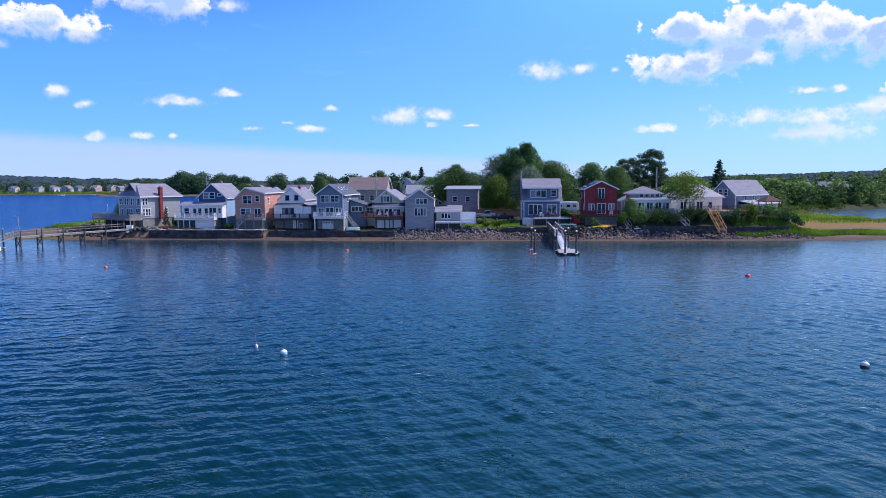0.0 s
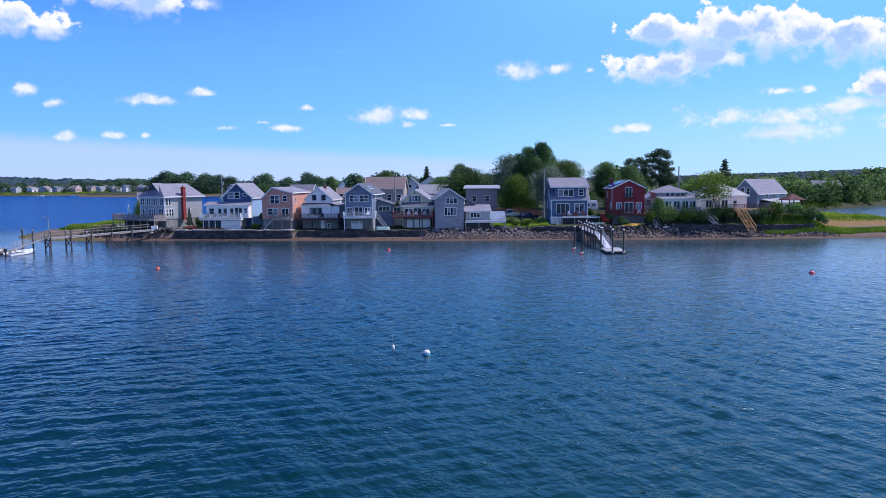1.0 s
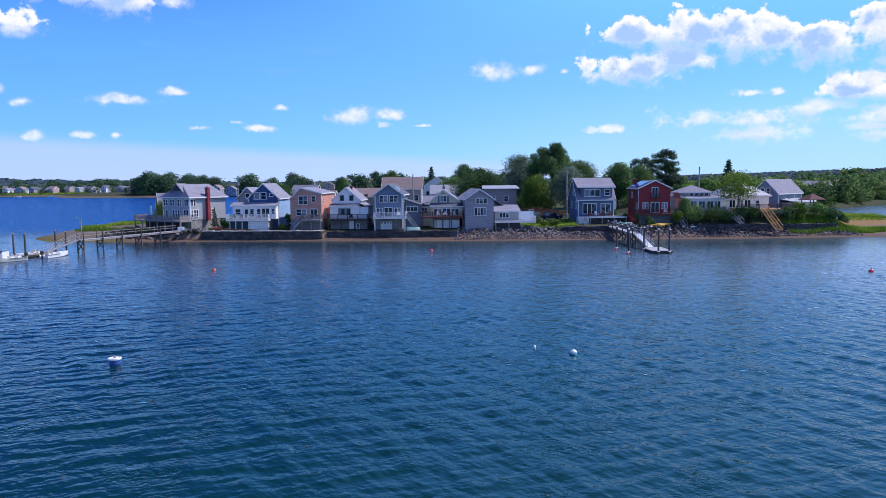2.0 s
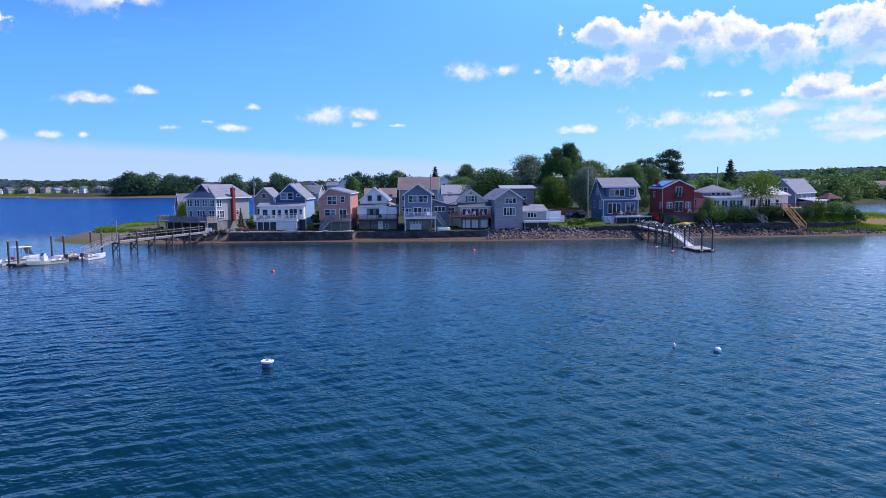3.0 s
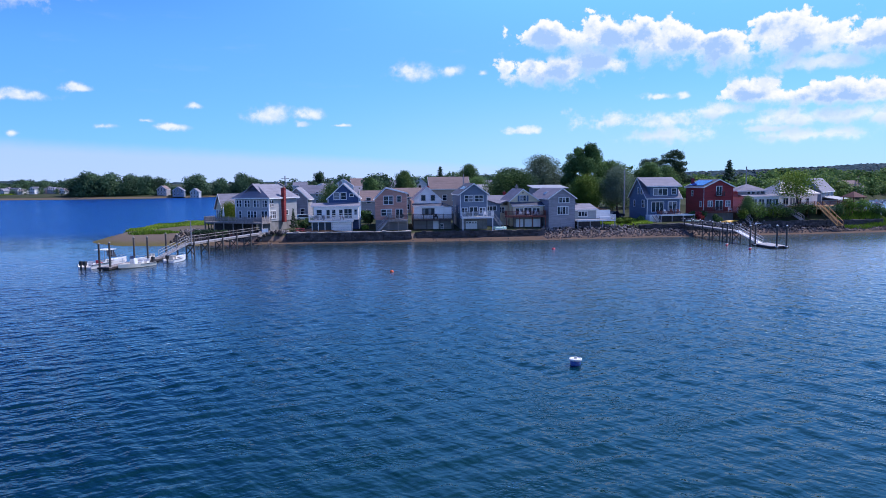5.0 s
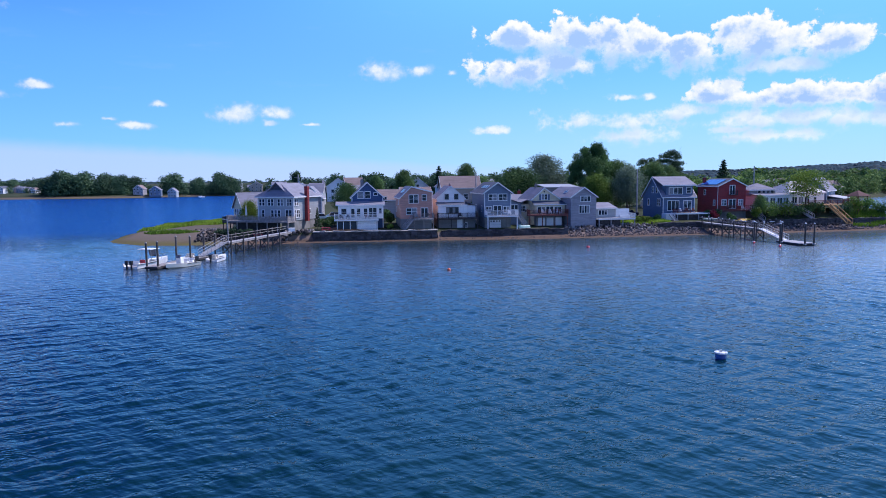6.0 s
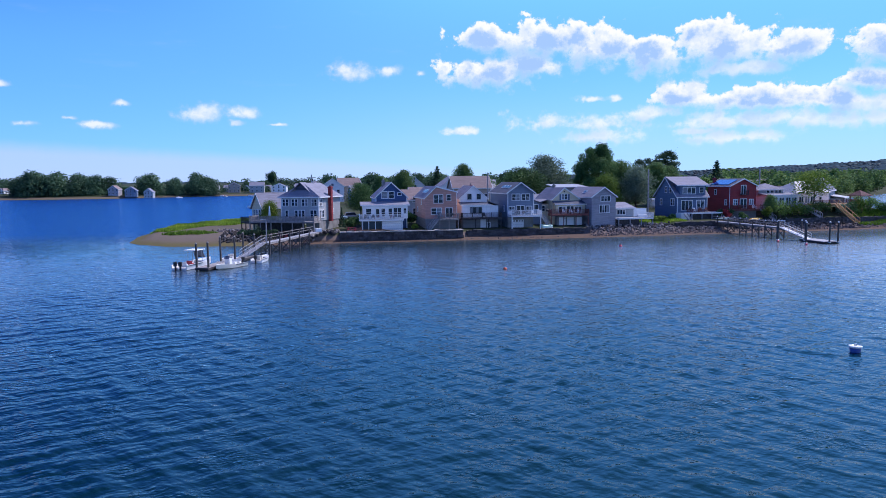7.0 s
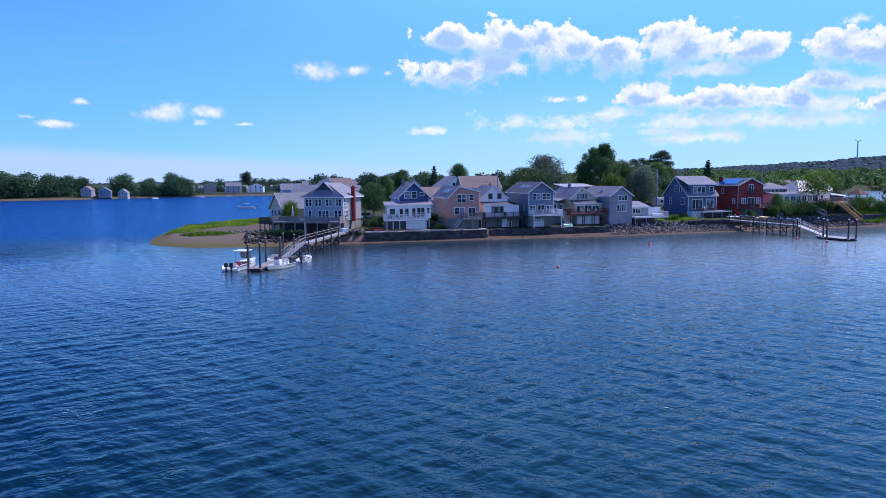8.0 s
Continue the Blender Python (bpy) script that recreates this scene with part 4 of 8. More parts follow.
def gable(root, x0, x1, y0, y1, z0, ze, zr, wall, roof, axis="y", apex=0.5, zer=None, over=0.35, thick=0.18, trim=True, corner=True):
    """Walls with a pitched roof. axis: the way of the ridge; ze, zer: the eaves at the low and at the high side."""
    zer = ze if zer is None else zer
    a0, a1, s0, s1 = (x0, x1, y0, y1) if axis == "y" else (y0, y1, x0, x1)
    am = a0 + (a1 - a0) * apex
    bm = B()
    prism(bm, [(a0, z0), (a1, z0), (a1, zer), (am, zr), (a0, ze)], s0, s1, axis)
    part("wall", bm, wall, root)
    k0, k1 = (zr - ze) / (am - a0), (zr - zer) / (a1 - am)
    f = (lambda a, s, z: (a, s, z)) if axis == "y" else (lambda a, s, z: (s, a, z))
    up = 0.03
    for (ae, k, sign) in ((a0, k0, -1), (a1, k1, 1)):
        bm = B()
        ez = (ze if sign < 0 else zer) - k * over + up + thick
        slab(bm, [f(ae + sign * over, s0 - over, ez), f(am, s0 - over, zr + up + thick), f(am, s1 + over, zr + up + thick), f(ae + sign * over, s1 + over, ez)], thick)
        part("roof", bm, roof, root)
        if trim:
            bm = B()
            for s in (s0 - over - 0.05, s1 + over + 0.01):
                slab(bm, [f(ae + sign * over, s, ez + 0.02), f(am, s, zr + up + thick + 0.02), f(am, s + 0.04, zr + up + thick + 0.02), f(ae + sign * over, s + 0.04, ez + 0.02)], thick + 0.08)
            slab(bm, [f(ae + sign * over, s0 - over, ez - 0.02), f(ae + sign * (over + 0.05), s0 - over, ez - 0.02), f(ae + sign * (over + 0.05), s1 + over, ez - 0.02), f(ae + sign * over, s1 + over, ez - 0.02)], thick)
            part("rake_board", bm, "trim", root, "white eave and rake boards")
    if corner:
        zx0, zx1 = (ze, zer) if axis == "y" else (min(ze, zer), min(ze, zer))
        for xa, xb, zt in ((x0 - 0.03, x0 + 0.13, zx0), (x1 - 0.13, x1 + 0.03, zx1)):
            bm = B()
            box(bm, xa, xb, y0 - 0.03, y0 - 0.002, z0 + 0.3, zt - 0.05)
            part("corner_board", bm, "trim", root, "white corner board")



def shed_roof(root, x0, x1, yb, yf, zb, zf, roof, thick=0.16, over=0.25, label=""):
    bm = B()
    slab(bm, [(x0 - over, yf - over, zf), (x1 + over, yf - over, zf), (x1 + over, yb, zb), (x0 - over, yb, zb)], thick)
    r = part("roof", bm, roof, root, label)
    bm = B()
    box(bm, x0 - over, x1 + over, yf - over - 0.05, yf - over - 0.004, zf - thick - 0.06, zf - 0.01)
    part("fascia", bm, "trim", root, "white fascia board")
    return r


def walls(root, x0, x1, y0, y1, z0, z1, mat, name="wall", label=""):
    bm = B()
    box(bm, x0, x1, y0, y1, z0, z1)
    return part(name, bm, mat, root, label)


def railing(root, runs, z, mat, height=0.95, gap=0.16, solid=False):
    """Rails between posts along straight runs ((xa, ya), (xb, yb))."""
    posts = []
    for (xa, ya), (xb, yb) in runs:
        length = math.hypot(xb - xa, yb - ya)
        d = Vector(((xb - xa) / length, (yb - ya) / length, 0))
        a = Vector((xa, ya, z))
        bm = B()
        beam(bm, a + Vector((0, 0, height)), a + d * length + Vector((0, 0, height)), 0.10, 0.07)
        beam(bm, a + Vector((0, 0, 0.1)), a + d * length + Vector((0, 0, 0.1)), 0.05)
        n = int(length / gap)
        for i in range(1, n):
            p = a + d * (length * i / n)
            if solid:
                break
            beam(bm, p + Vector((0, 0, 0.1)), p + Vector((0, 0, height)), 0.04)
        if solid:
            for k in range(5):
                zz = 0.18 + k * 0.15
                beam(bm, a + Vector((0, 0, zz)), a + d * length + Vector((0, 0, zz)), 0.03, 0.11)
        part("railing", bm, mat, root)
        n = max(1, round(length / 1.9))
        for i in range(n + 1):
            p = a + d * (length * i / n)
            if all((p - q).length > 0.3 for q in posts):
                posts.append(p)
                bm = B()
                box(bm, p.x - 0.06, p.x + 0.06, p.y - 0.06, p.y + 0.06, z, z + height + 0.12)
                part("rail_post", bm, mat, root)


def deck(root, x0, x1, y0, y1, z, mat, rail=None, sides="flr", ground=1.0, posts=True, fascia=None, solid=False, rail_h=0.95):
    """A raised deck: boards, rim, posts down to the ground and rails on the sides named (f, l, r)."""
    bm = B()
    box(bm, x0, x1, y0, y1, z - 0.05, z)
    part("deck", bm, mat, root)
    bm = B()
    box(bm, x0, x1, y0, y0 + 0.06, z - 0.32, z - 0.055)
    box(bm, x0, x0 + 0.06, y0 + 0.065, y1, z - 0.32, z - 0.055)
    box(bm, x1 - 0.06, x1, y0 + 0.065, y1, z - 0.32, z - 0.055)
    part("rim_joist", bm, fascia or mat, root)
    if posts:
        n = max(1, round((x1 - x0) / 2.4))
        for i in range(n + 1):
            px = x0 + 0.1 + (x1 - x0 - 0.2) * i / n
            bm = B()
            box(bm, px - 0.08, px + 0.08, y0 + 0.08, y0 + 0.24, ground, z - 0.06)
            part("deck_post", bm, mat, root)
    if rail:
        runs = []
        if "f" in sides:
            runs.append(((x0 + 0.06, y0 + 0.06), (x1 - 0.06, y0 + 0.06)))
        if "l" in sides:
            runs.append(((x0 + 0.06, y0 + 0.06), (x0 + 0.06, y1 - 0.06)))
        if "r" in sides:
            runs.append(((x1 - 0.06, y0 + 0.06), (x1 - 0.06, y1 - 0.06)))
        railing(root, runs, z, rail, rail_h, solid=solid)


def stair(root, p, q, width, mat, rails=None, steps=10):
    """Steps from the foot p to the head q, with two stringers."""
    p, q = Vector(p), Vector(q)
    flat = Vector((q.x - p.x, q.y - p.y, 0)).normalized()
    side = Vector((-flat.y, flat.x, 0)) * width / 2
    for s in (-1, 1):
        bm = B()
        beam(bm, p + side * s, q + side * s, 0.06, 0.26)
        part("stringer", bm, mat, root)
        if rails:
            bm = B()
            up = Vector((0, 0, 0.9))
            beam(bm, p + side * s + up, q + side * s + up, 0.08)
            for k in range(4):
                c = p.lerp(q, k / 3) + side * s
                beam(bm, c, c + up, 0.08)
            part("handrail", bm, rails, root)
    for i in range(steps):
        c = p.lerp(q, (i + 0.5) / steps)
        bm = B()
        slab(bm, [tuple(c - side - flat * 0.14), tuple(c + side - flat * 0.14), tuple(c + side + flat * 0.14), tuple(c - side + flat * 0.14)], 0.05)
        part("step", bm, mat, root)


def chimney(root, x, y, z0, z1, w=0.7, mat="brick", label="red brick chimney"):
    bm = B()
    box(bm, x - w / 2, x + w / 2, y - w / 2, y + w / 2, z0, z1)
    box(bm, x - w / 2 - 0.06, x + w / 2 + 0.06, y - w / 2 - 0.06, y + w / 2 + 0.06, z1 - 0.35, z1 - 0.15)
    c = part("chimney", bm, mat, root, label)
    bm = B()
    lathe(bm, [(0.13, 0), (0.15, 0.05), (0.12, 0.3)], 8, (x, y, z1))
    part("flue", bm, "concrete", c)


def skylight(root, at, slope, w=0.7, l=1.1):
    """A roof window: at its middle; slope: the roof's rotation matrix."""
    bm = B()
    box(bm, -w / 2 - 0.08, w / 2 + 0.08, -l / 2 - 0.08, l / 2 + 0.08, -0.02, 0.07, Matrix.Translation(at) @ slope)
    s = part("skylight", bm, "trim", root, "white-framed roof window")
    bm = B()
    box(bm, -w / 2, w / 2, -l / 2, l / 2, 0.074, 0.09, Matrix.Translation(at) @ slope)
    part("pane", bm, "glass", s)


def garage_door(root, face, u, z, w, h, lights=4, mat="trim"):
    bm = B()
    for i in range(4):
        fbox(bm, face, u, u + w, z + h * i / 4 + 0.012, z + h * (i + 1) / 4 - 0.012, 0.01, 0.06)
    d = part("garage_door", bm, mat, root, "white panelled garage door")
    for i in range(lights):
        bm = B()
        fbox(bm, face, u + w * (i + 0.2) / lights, u + w * (i + 0.8) / lights, z + h * 0.80, z + h * 0.94, 0.062, 0.075)
        part("pane", bm, "glass", d)


def door(root, face, u, z, w=0.9, h=2.05, mat="trim", glazed=True, label="white door"):
    bm = B()
    fbox(bm, face, u - 0.1, u, z, z + h + 0.1, 0.0, 0.08)
    fbox(bm, face, u + w, u + w + 0.1, z, z + h + 0.1, 0.0, 0.08)
    fbox(bm, face, u, u + w, z + h, z + h + 0.1, 0.0, 0.08)
    fbox(bm, face, u + 0.01, u + w - 0.01, z + 0.01, z + h - 0.01, 0.0, 0.05)
    d = part("door", bm, mat, root, label)
    if glazed:
        bm = B()
        fbox(bm, face, u + 0.14, u + w - 0.14, z + 0.25, z + h - 0.15, 0.052, 0.07)
        part("pane", bm, "glass", d)
    bm = B()
    fbox(bm, face, u + w - 0.12, u + w - 0.06, z + 0.95, z + 1.05, 0.055, 0.12)
    part("door_handle", bm, "steel", d)


def hip(root, x0, x1, y0, y1, ze, zr, r0, r1, roof, over=0.4, thick=0.18, axis="y"):
    """A hipped roof: the ridge from r0 to r1 along the axis."""
    cx, cy = (x0 + x1) / 2, (y0 + y1) / 2
    a, b = ((cx, r0, zr), (cx, r1, zr)) if axis == "y" else ((r0, cy, zr), (r1, cy, zr))
    p = [(x0 - over, y0 - over, ze), (x1 + over, y0 - over, ze), (x1 + over, y1 + over, ze), (x0 - over, y1 + over, ze)]
    planes = [(p[0], p[1], a), (p[1], p[2], b, a), (p[2], p[3], b), (p[3], p[0], a, b)] if axis == "y" else [(p[0], p[1], b, a), (p[1], p[2], b), (p[2], p[3], a, b), (p[3], p[0], a)]
    for q in planes:
        bm = B()
        slab(bm, [Vector(v) + Vector((0, 0, thick)) for v in q], thick)
        part("roof", bm, roof, root)
    bm = B()
    for (xa, xb, ya, yb) in ((x0 - over - 0.05, x1 + over + 0.05, y0 - over - 0.05, y0 - over - 0.004), (x0 - over - 0.05, x1 + over + 0.05, y1 + over + 0.004, y1 + over + 0.05),
                             (x0 - over - 0.05, x0 - over - 0.004, y0 - over, y1 + over), (x1 + over + 0.004, x1 + over + 0.05, y0 - over, y1 + over)):
        box(bm, xa, xb, ya, yb, ze - 0.06, ze + thick - 0.02)
    part("fascia", bm, "trim", root, "white fascia boards")


def tilt_x(deg):
    return Matrix.Rotation(radians(deg), 4, "Y")


# ---- the row of cottages ----
# big pale grey house at the point, turned towards the spit
def house_at_the_point():
    h = thing("house", -83.87, 139.64, 1.4, -27.7, "pale grey two-storey house with hipped roof and red brick chimney", "house")
    walls(h, 0, 8.1, 0, 9.4, 3.9, 8.4, "grey_siding")
    walls(h, 5.2, 8.0, 0.3, 9.2, 1.2, 3.88, "concrete", "foundation", "grey concrete foundation")
    hip(h, 0, 8.1, 0, 9.4, 8.35, 11.0, 1.7, 8.7, "grey_roof", 0.45)
    # shade on the front gable is put in as a dark material
    bm = B()
    prism(bm, [(2.1, 9.25), (6.0, 9.25), (4.05, 10.95)], 0.55, 0.75)
    part("gable_wall", bm, "dark_roof", h, "front gable coloured dark for its shade")
    bm = B()
    slab(bm, [(1.6, 0.2, 9.1), (4.05, 0.2, 11.3), (4.05, 2.6, 11.3), (1.6, 2.6, 9.1)], 0.15)
    slab(bm, [(6.5, 0.2, 9.1), (4.05, 0.2, 11.3), (4.05, 2.6, 11.3), (6.5, 2.6, 9.1)], 0.15)
    part("roof", bm, "grey_roof", h, "small front gable roof")
    for xa, xb, ya, yb in ((-0.03, 0.14, -0.04, -0.002), (7.96, 8.14, -0.04, -0.002), (8.104, 8.14, 0.0, 0.16)):
        bm = B()
        box(bm, xa, xb, ya, yb, 3.9, 8.35)
        part("corner_board", bm, "trim", h, "white corner board")
    f, r = (FRONT, 0.0), (RIGHT, 8.1)
    for u in (0.35, 1.05, 2.35, 3.05, 4.55, 5.25, 6.6, 7.2):
        window(h, f, u, 6.75, 0.5, 1.25)
    for u in (0.9, 3.0, 3.75, 4.5):
        window(h, f, u, 4.5, 0.55, 1.35)
    for u in (6.3, 7.05):
        window(h, f, u, 4.4, 0.6, 1.5)
    for u in (0.35, 1.0):
        window(h, r, u, 6.75, 0.45, 1.25)
    for u in (0.35, 1.0, 1.6):
        window(h, r, u, 4.5, 0.45, 1.35)
    window(h, r, 5.5, 5.0, 0.7, 0.9)
    chimney(h, 8.45, 4.4, 3.6, 10.45, 0.68)
    deck(h, -5.4, 8.6, -3.0, -0.02, 3.9, "wood", "wood", "flr", ground=0.6, solid=True)
    # added dark panel; its colour stands for the shade under the deck
    bm = B()
    box(bm, -5.2, 5.1, -0.35, -0.2, 0.6, 3.55)
    part("under_deck", bm, "dark_wood", h, "dark panel standing for the shade below the deck")


house_at_the_point()


# cream cottage behind the point house
def house_cream_rear():
    h = thing("house", -90.4, 151.6, 1.2, -60, "small cream cottage with grey roof behind the grey house", "house")
    gable(h, 0, 4.8, 0, 10.0, 1.0, 6.2, 9.0, "cream_siding", "grey_roof", "y")
    for u in (0.6, 1.9, 3.2):
        window(h, (FRONT, 0.0), u, 4.1, 0.7, 1.6)
    window(h, (RIGHT, 4.8), 2.0, 4.1, 1.0, 1.4, 2), window(h, (RIGHT, 4.8), 5.0, 4.1, 1.0, 1.4, 2)
    deck(h, -0.6, 5.6, -2.4, -0.02, 3.2, "dark_wood", "dark_wood", "flr")


house_cream_rear()


def house_navy():
    h = thing("house", -68.8, 134.7, 1.4, 0, "navy blue gabled cottage with white glazed porch and deck", "house")
    # main block
    gable(h, 3.3, 9.5, 3.9, 13.5, 1.2, 8.15, 11.0, "navy_siding", "grey_roof", "y", over=0.3)
    walls(h, 3.25, 3.296, 3.9, 13.5, 1.2, 8.0, "sky_siding", "side_wall", "light blue side wall")
    walls(h, 9.504, 9.55, 3.9, 13.5, 1.2, 8.0, "sky_siding", "side_wall", "light blue side wall")
    f = (FRONT, 3.9)
    window(h, f, 4.55, 8.0, 1.0, 1.25), window(h, f, 5.95, 8.0, 1.0, 1.25)
    window(h, f, 7.7, 8.55, 0.7, 0.45, bars=False)
    # glazed porch
    walls(h, 0.6, 9.4, 1.9, 3.88, 4.0, 6.7, "white_siding", "porch_wall", "white porch wall")
    shed_roof(h, 0.4, 9.5, 3.88, 1.9, 7.35, 6.75, "grey_roof", 0.14, 0.3)
    f = (FRONT, 1.9)
    window(h, f, 1.2, 4.7, 1.0, 1.3), door(h, f, 3.0, 4.05, 0.9, 2.05), window(h, f, 4.2, 4.5, 0.7, 1.5)
    window(h, f, 5.6, 4.5, 0.7, 1.5), window(h, f, 6.6, 4.3, 1.5, 1.8, 2), window(h, f, 8.6, 5.0, 0.5, 1.0)
    deck(h, -0.2, 8.4, 0.1, 1.88, 4.0, "grey_wood", "trim", "flr", posts=False, fascia="trim")
    # storage level
    walls(h, 0.3, 8.2, 0.7, 3.86, 1.2, 3.68, "concrete", "foundation")
    f = (FRONT, 0.7)
    garage_door(h, f, 4.3, 1.6, 3.7, 2.0, 0)
    bm = B()
    fbox(bm, f, 0.5, 4.1, 1.6, 3.5, 0.0, 0.05)
    part("screen_panel", bm, "glass", h, "dark screened panel")
    for u in (0.3, 1.5, 2.8, 4.12, 8.05):
        bm = B()
        fbox(bm, f, u, u + 0.14, 1.4, 3.66, 0.055, 0.14)
        part("porch_post", bm, "trim", h, "white post")
    chimney(h, 5.5, 10.5, 9.6, 11.6, 0.6, "concrete", "grey chimney")


house_navy()


def house_peach():
    h = thing("house", -56.06, 135.4, 1.4, 0, "peach shingled cottage with grey roof and small deck above the seawall", "house")
    gable(h, 0, 6.23, 0, 13.5, 3.9, 8.0, 10.1, "peach_siding", "grey_roof", "y", apex=0.35, zer=9.05, over=0.25, corner=False)
    walls(h, 0.05, 6.18, 0.06, 13.4, 1.0, 3.88, "block", "foundation", "grey block foundation")
    f = (FRONT, 0.0)
    window(h, f, 1.75, 7.0, 1.75, 1.55, 2), window(h, f, 4.35, 7.45, 0.75, 1.1)
    window(h, f, 1.2, 4.75, 2.0, 1.2, 2), window(h, f, 4.1, 4.2, 1.3, 1.75, 2, bars=False, name="patio_door", label="glazed patio door")
    for y in (3.5, 5.2, 6.9):
        skylight(h, (1.0, y, 9.27), tilt_x(-43.7), 0.8, 1.1)
    bm = B()
    fbox(bm, f, -0.05, 6.28, 6.35, 6.5, 0.0, 0.04)
    part("band", bm, "peach_siding", h)
    deck(h, 2.5, 6.4, -1.7, -0.02, 3.95, "wood", "wood", "flr", ground=1.0)
    stair(h, (0.3, -1.5, 1.5), (2.4, -0.9, 3.9), 0.9, "grey_wood", "grey_wood", 9)
    window(h, (LEFT, 0.0), 4.5, 6.6, 0.6, 0.9), window(h, (LEFT, 0.0), 9.5, 5.0, 0.6, 0.9)
    window(h, (RIGHT, 6.23), 2.0, 7.0, 0.7, 1.1), window(h, (RIGHT, 6.23), 3.2, 4.7, 0.7, 1.1)
    bm = B()
    rod(bm, (6.3, 0.1, 4.0), (6.3, 0.1, 8.9), 0.05)
    part("downpipe", bm, "trim", h, "white downpipe")


house_peach()


def house_white():
    h = thing("house", -48.4, 137.0, 1.3, 0, "white clapboard cottage with dark porch roof and dark railing", "house")
    gable(h, 0.1, 5.8, 2.2, 11.5, 1.2, 7.65, 10.1, "white_siding", "grey_roof", "y", over=0.25, corner=False)
    f = (FRONT, 2.2)
    window(h, f, 1.75, 7.55, 0.75, 1.0, trim="black", frame_w=0.06), window(h, f, 3.7, 7.55, 0.75, 1.0, trim="black", frame_w=0.06)
    walls(h, 0.0, 5.9, 0.0, 2.18, 3.9, 6.35, "white_siding", "porch_wall")
    walls(h, 5.94, 7.7, 0.4, 8.0, 3.9, 6.3, "white_siding", "side_wing", "white side wing")
    shed_roof(h, 0, 5.9, 2.18, 0, 6.95, 6.5, "dark_roof", 0.14, 0.2)
    bm = B()
    slab(bm, [(5.95, 0.1, 7.1), (7.9, 0.1, 6.35), (7.9, 8.1, 6.35), (5.95, 8.1, 7.1)], 0.14)
    part("roof", bm, "grey_roof", h)
    window(h, (FRONT, 0.0), 1.75, 4.75, 2.4, 1.2, 4, bars=False, trim="black", frame_w=0.06)
    walls(h, 0.05, 7.6, 0.1, 8.0, 1.0, 3.6, "block", "foundation", "dark block foundation")
    deck(h, -0.2, 7.9, -1.6, -0.02, 3.9, "dark_wood", "dark_wood", "flr", ground=1.0)
    door(h, (FRONT, 0.1), 4.0, 1.5, 0.9, 1.95, glazed=False)
    window(h, (FRONT, 0.1), 5.4, 1.9, 0.5, 0.9)
    chimney(h, 3.4, 6.5, 9.3, 10.45, 0.45)


house_white()


def house_slate():
    h = thing("house", -39.09, 136.1, 1.3, 0, "slate blue two-storey cottage with white trim, roof windows and garage", "house")
    gable(h, 0, 5.5, 0, 13.5, 3.8, 8.8, 10.75, "slate_siding", "dark_roof", "y", over=0.4)
    walls(h, 0.04, 5.46, 0.05, 13.4, 1.0, 3.78, "concrete", "foundation", "grey concrete garage level")
    f = (FRONT, 0.0)
    window(h, f, 0.95, 7.3, 1.6, 1.2, 2), window(h, f, 3.0, 7.3, 1.6, 1.2, 2)
    window(h, f, 0.35, 4.9, 1.1, 1.1, 2), window(h, f, 1.9, 4.4, 1.55, 1.75, 2, bars=False, name="patio_door", label="white glazed patio door")
    window(h, f, 3.95, 4.9, 1.1, 1.1, 2)
    garage_door(h, (FRONT, 0.05), 1.1, 1.35, 2.3, 2.0)
    for y in (3.0, 5.2, 7.4):
        skylight(h, (1.3, y, 9.97), tilt_x(-35.3), 0.7, 1.2)
        skylight(h, (4.2, y, 9.97), tilt_x(35.3), 0.7, 1.2)
    window(h, (LEFT, 0.0), 2.2, 5.0, 0.8, 1.1), window(h, (LEFT, 0.0), 8.5, 5.0, 0.8, 1.1)
    window(h, (RIGHT, 5.5), 3.2, 7.3, 0.8, 1.0), window(h, (RIGHT, 5.5), 5.2, 7.3, 0.8, 1.0)
    deck(h, 0.0, 6.4, -2.6, -0.02, 4.35, "grey_wood", "trim", "flr", ground=1.0, posts=False, fascia="trim")
    for x in (0.15, 6.1):
        bm = B()
        box(bm, x, x + 0.18, -2.5, -2.32, 1.0, 4.3)
        part("deck_post", bm, "trim", h)
    stair(h, (8.6, -1.2, 1.5), (6.5, -1.2, 4.3), 0.9, "grey_wood", "grey_wood", 12)
    # side annex
    walls(h, 5.6, 9.0, 5.2, 11.0, 1.0, 6.4, "slate_siding", "annex_wall", "slate blue side annex")
    bm = B()
    slab(bm, [(5.3, 4.9, 7.75), (9.3, 4.9, 6.45), (9.3, 11.3, 6.45), (5.3, 11.3, 7.75)], 0.16)
    part("roof", bm, "dark_roof", h)
    bm = B()
    prism(bm, [(5.6, 6.4), (9.0, 6.4), (5.6, 7.55)], 5.2, 11.0)
    part("annex_gable", bm, "slate_siding", h)
    window(h, (FRONT, 5.2), 6.0, 5.2, 2.2, 0.9, 3, bars=False)


house_slate()


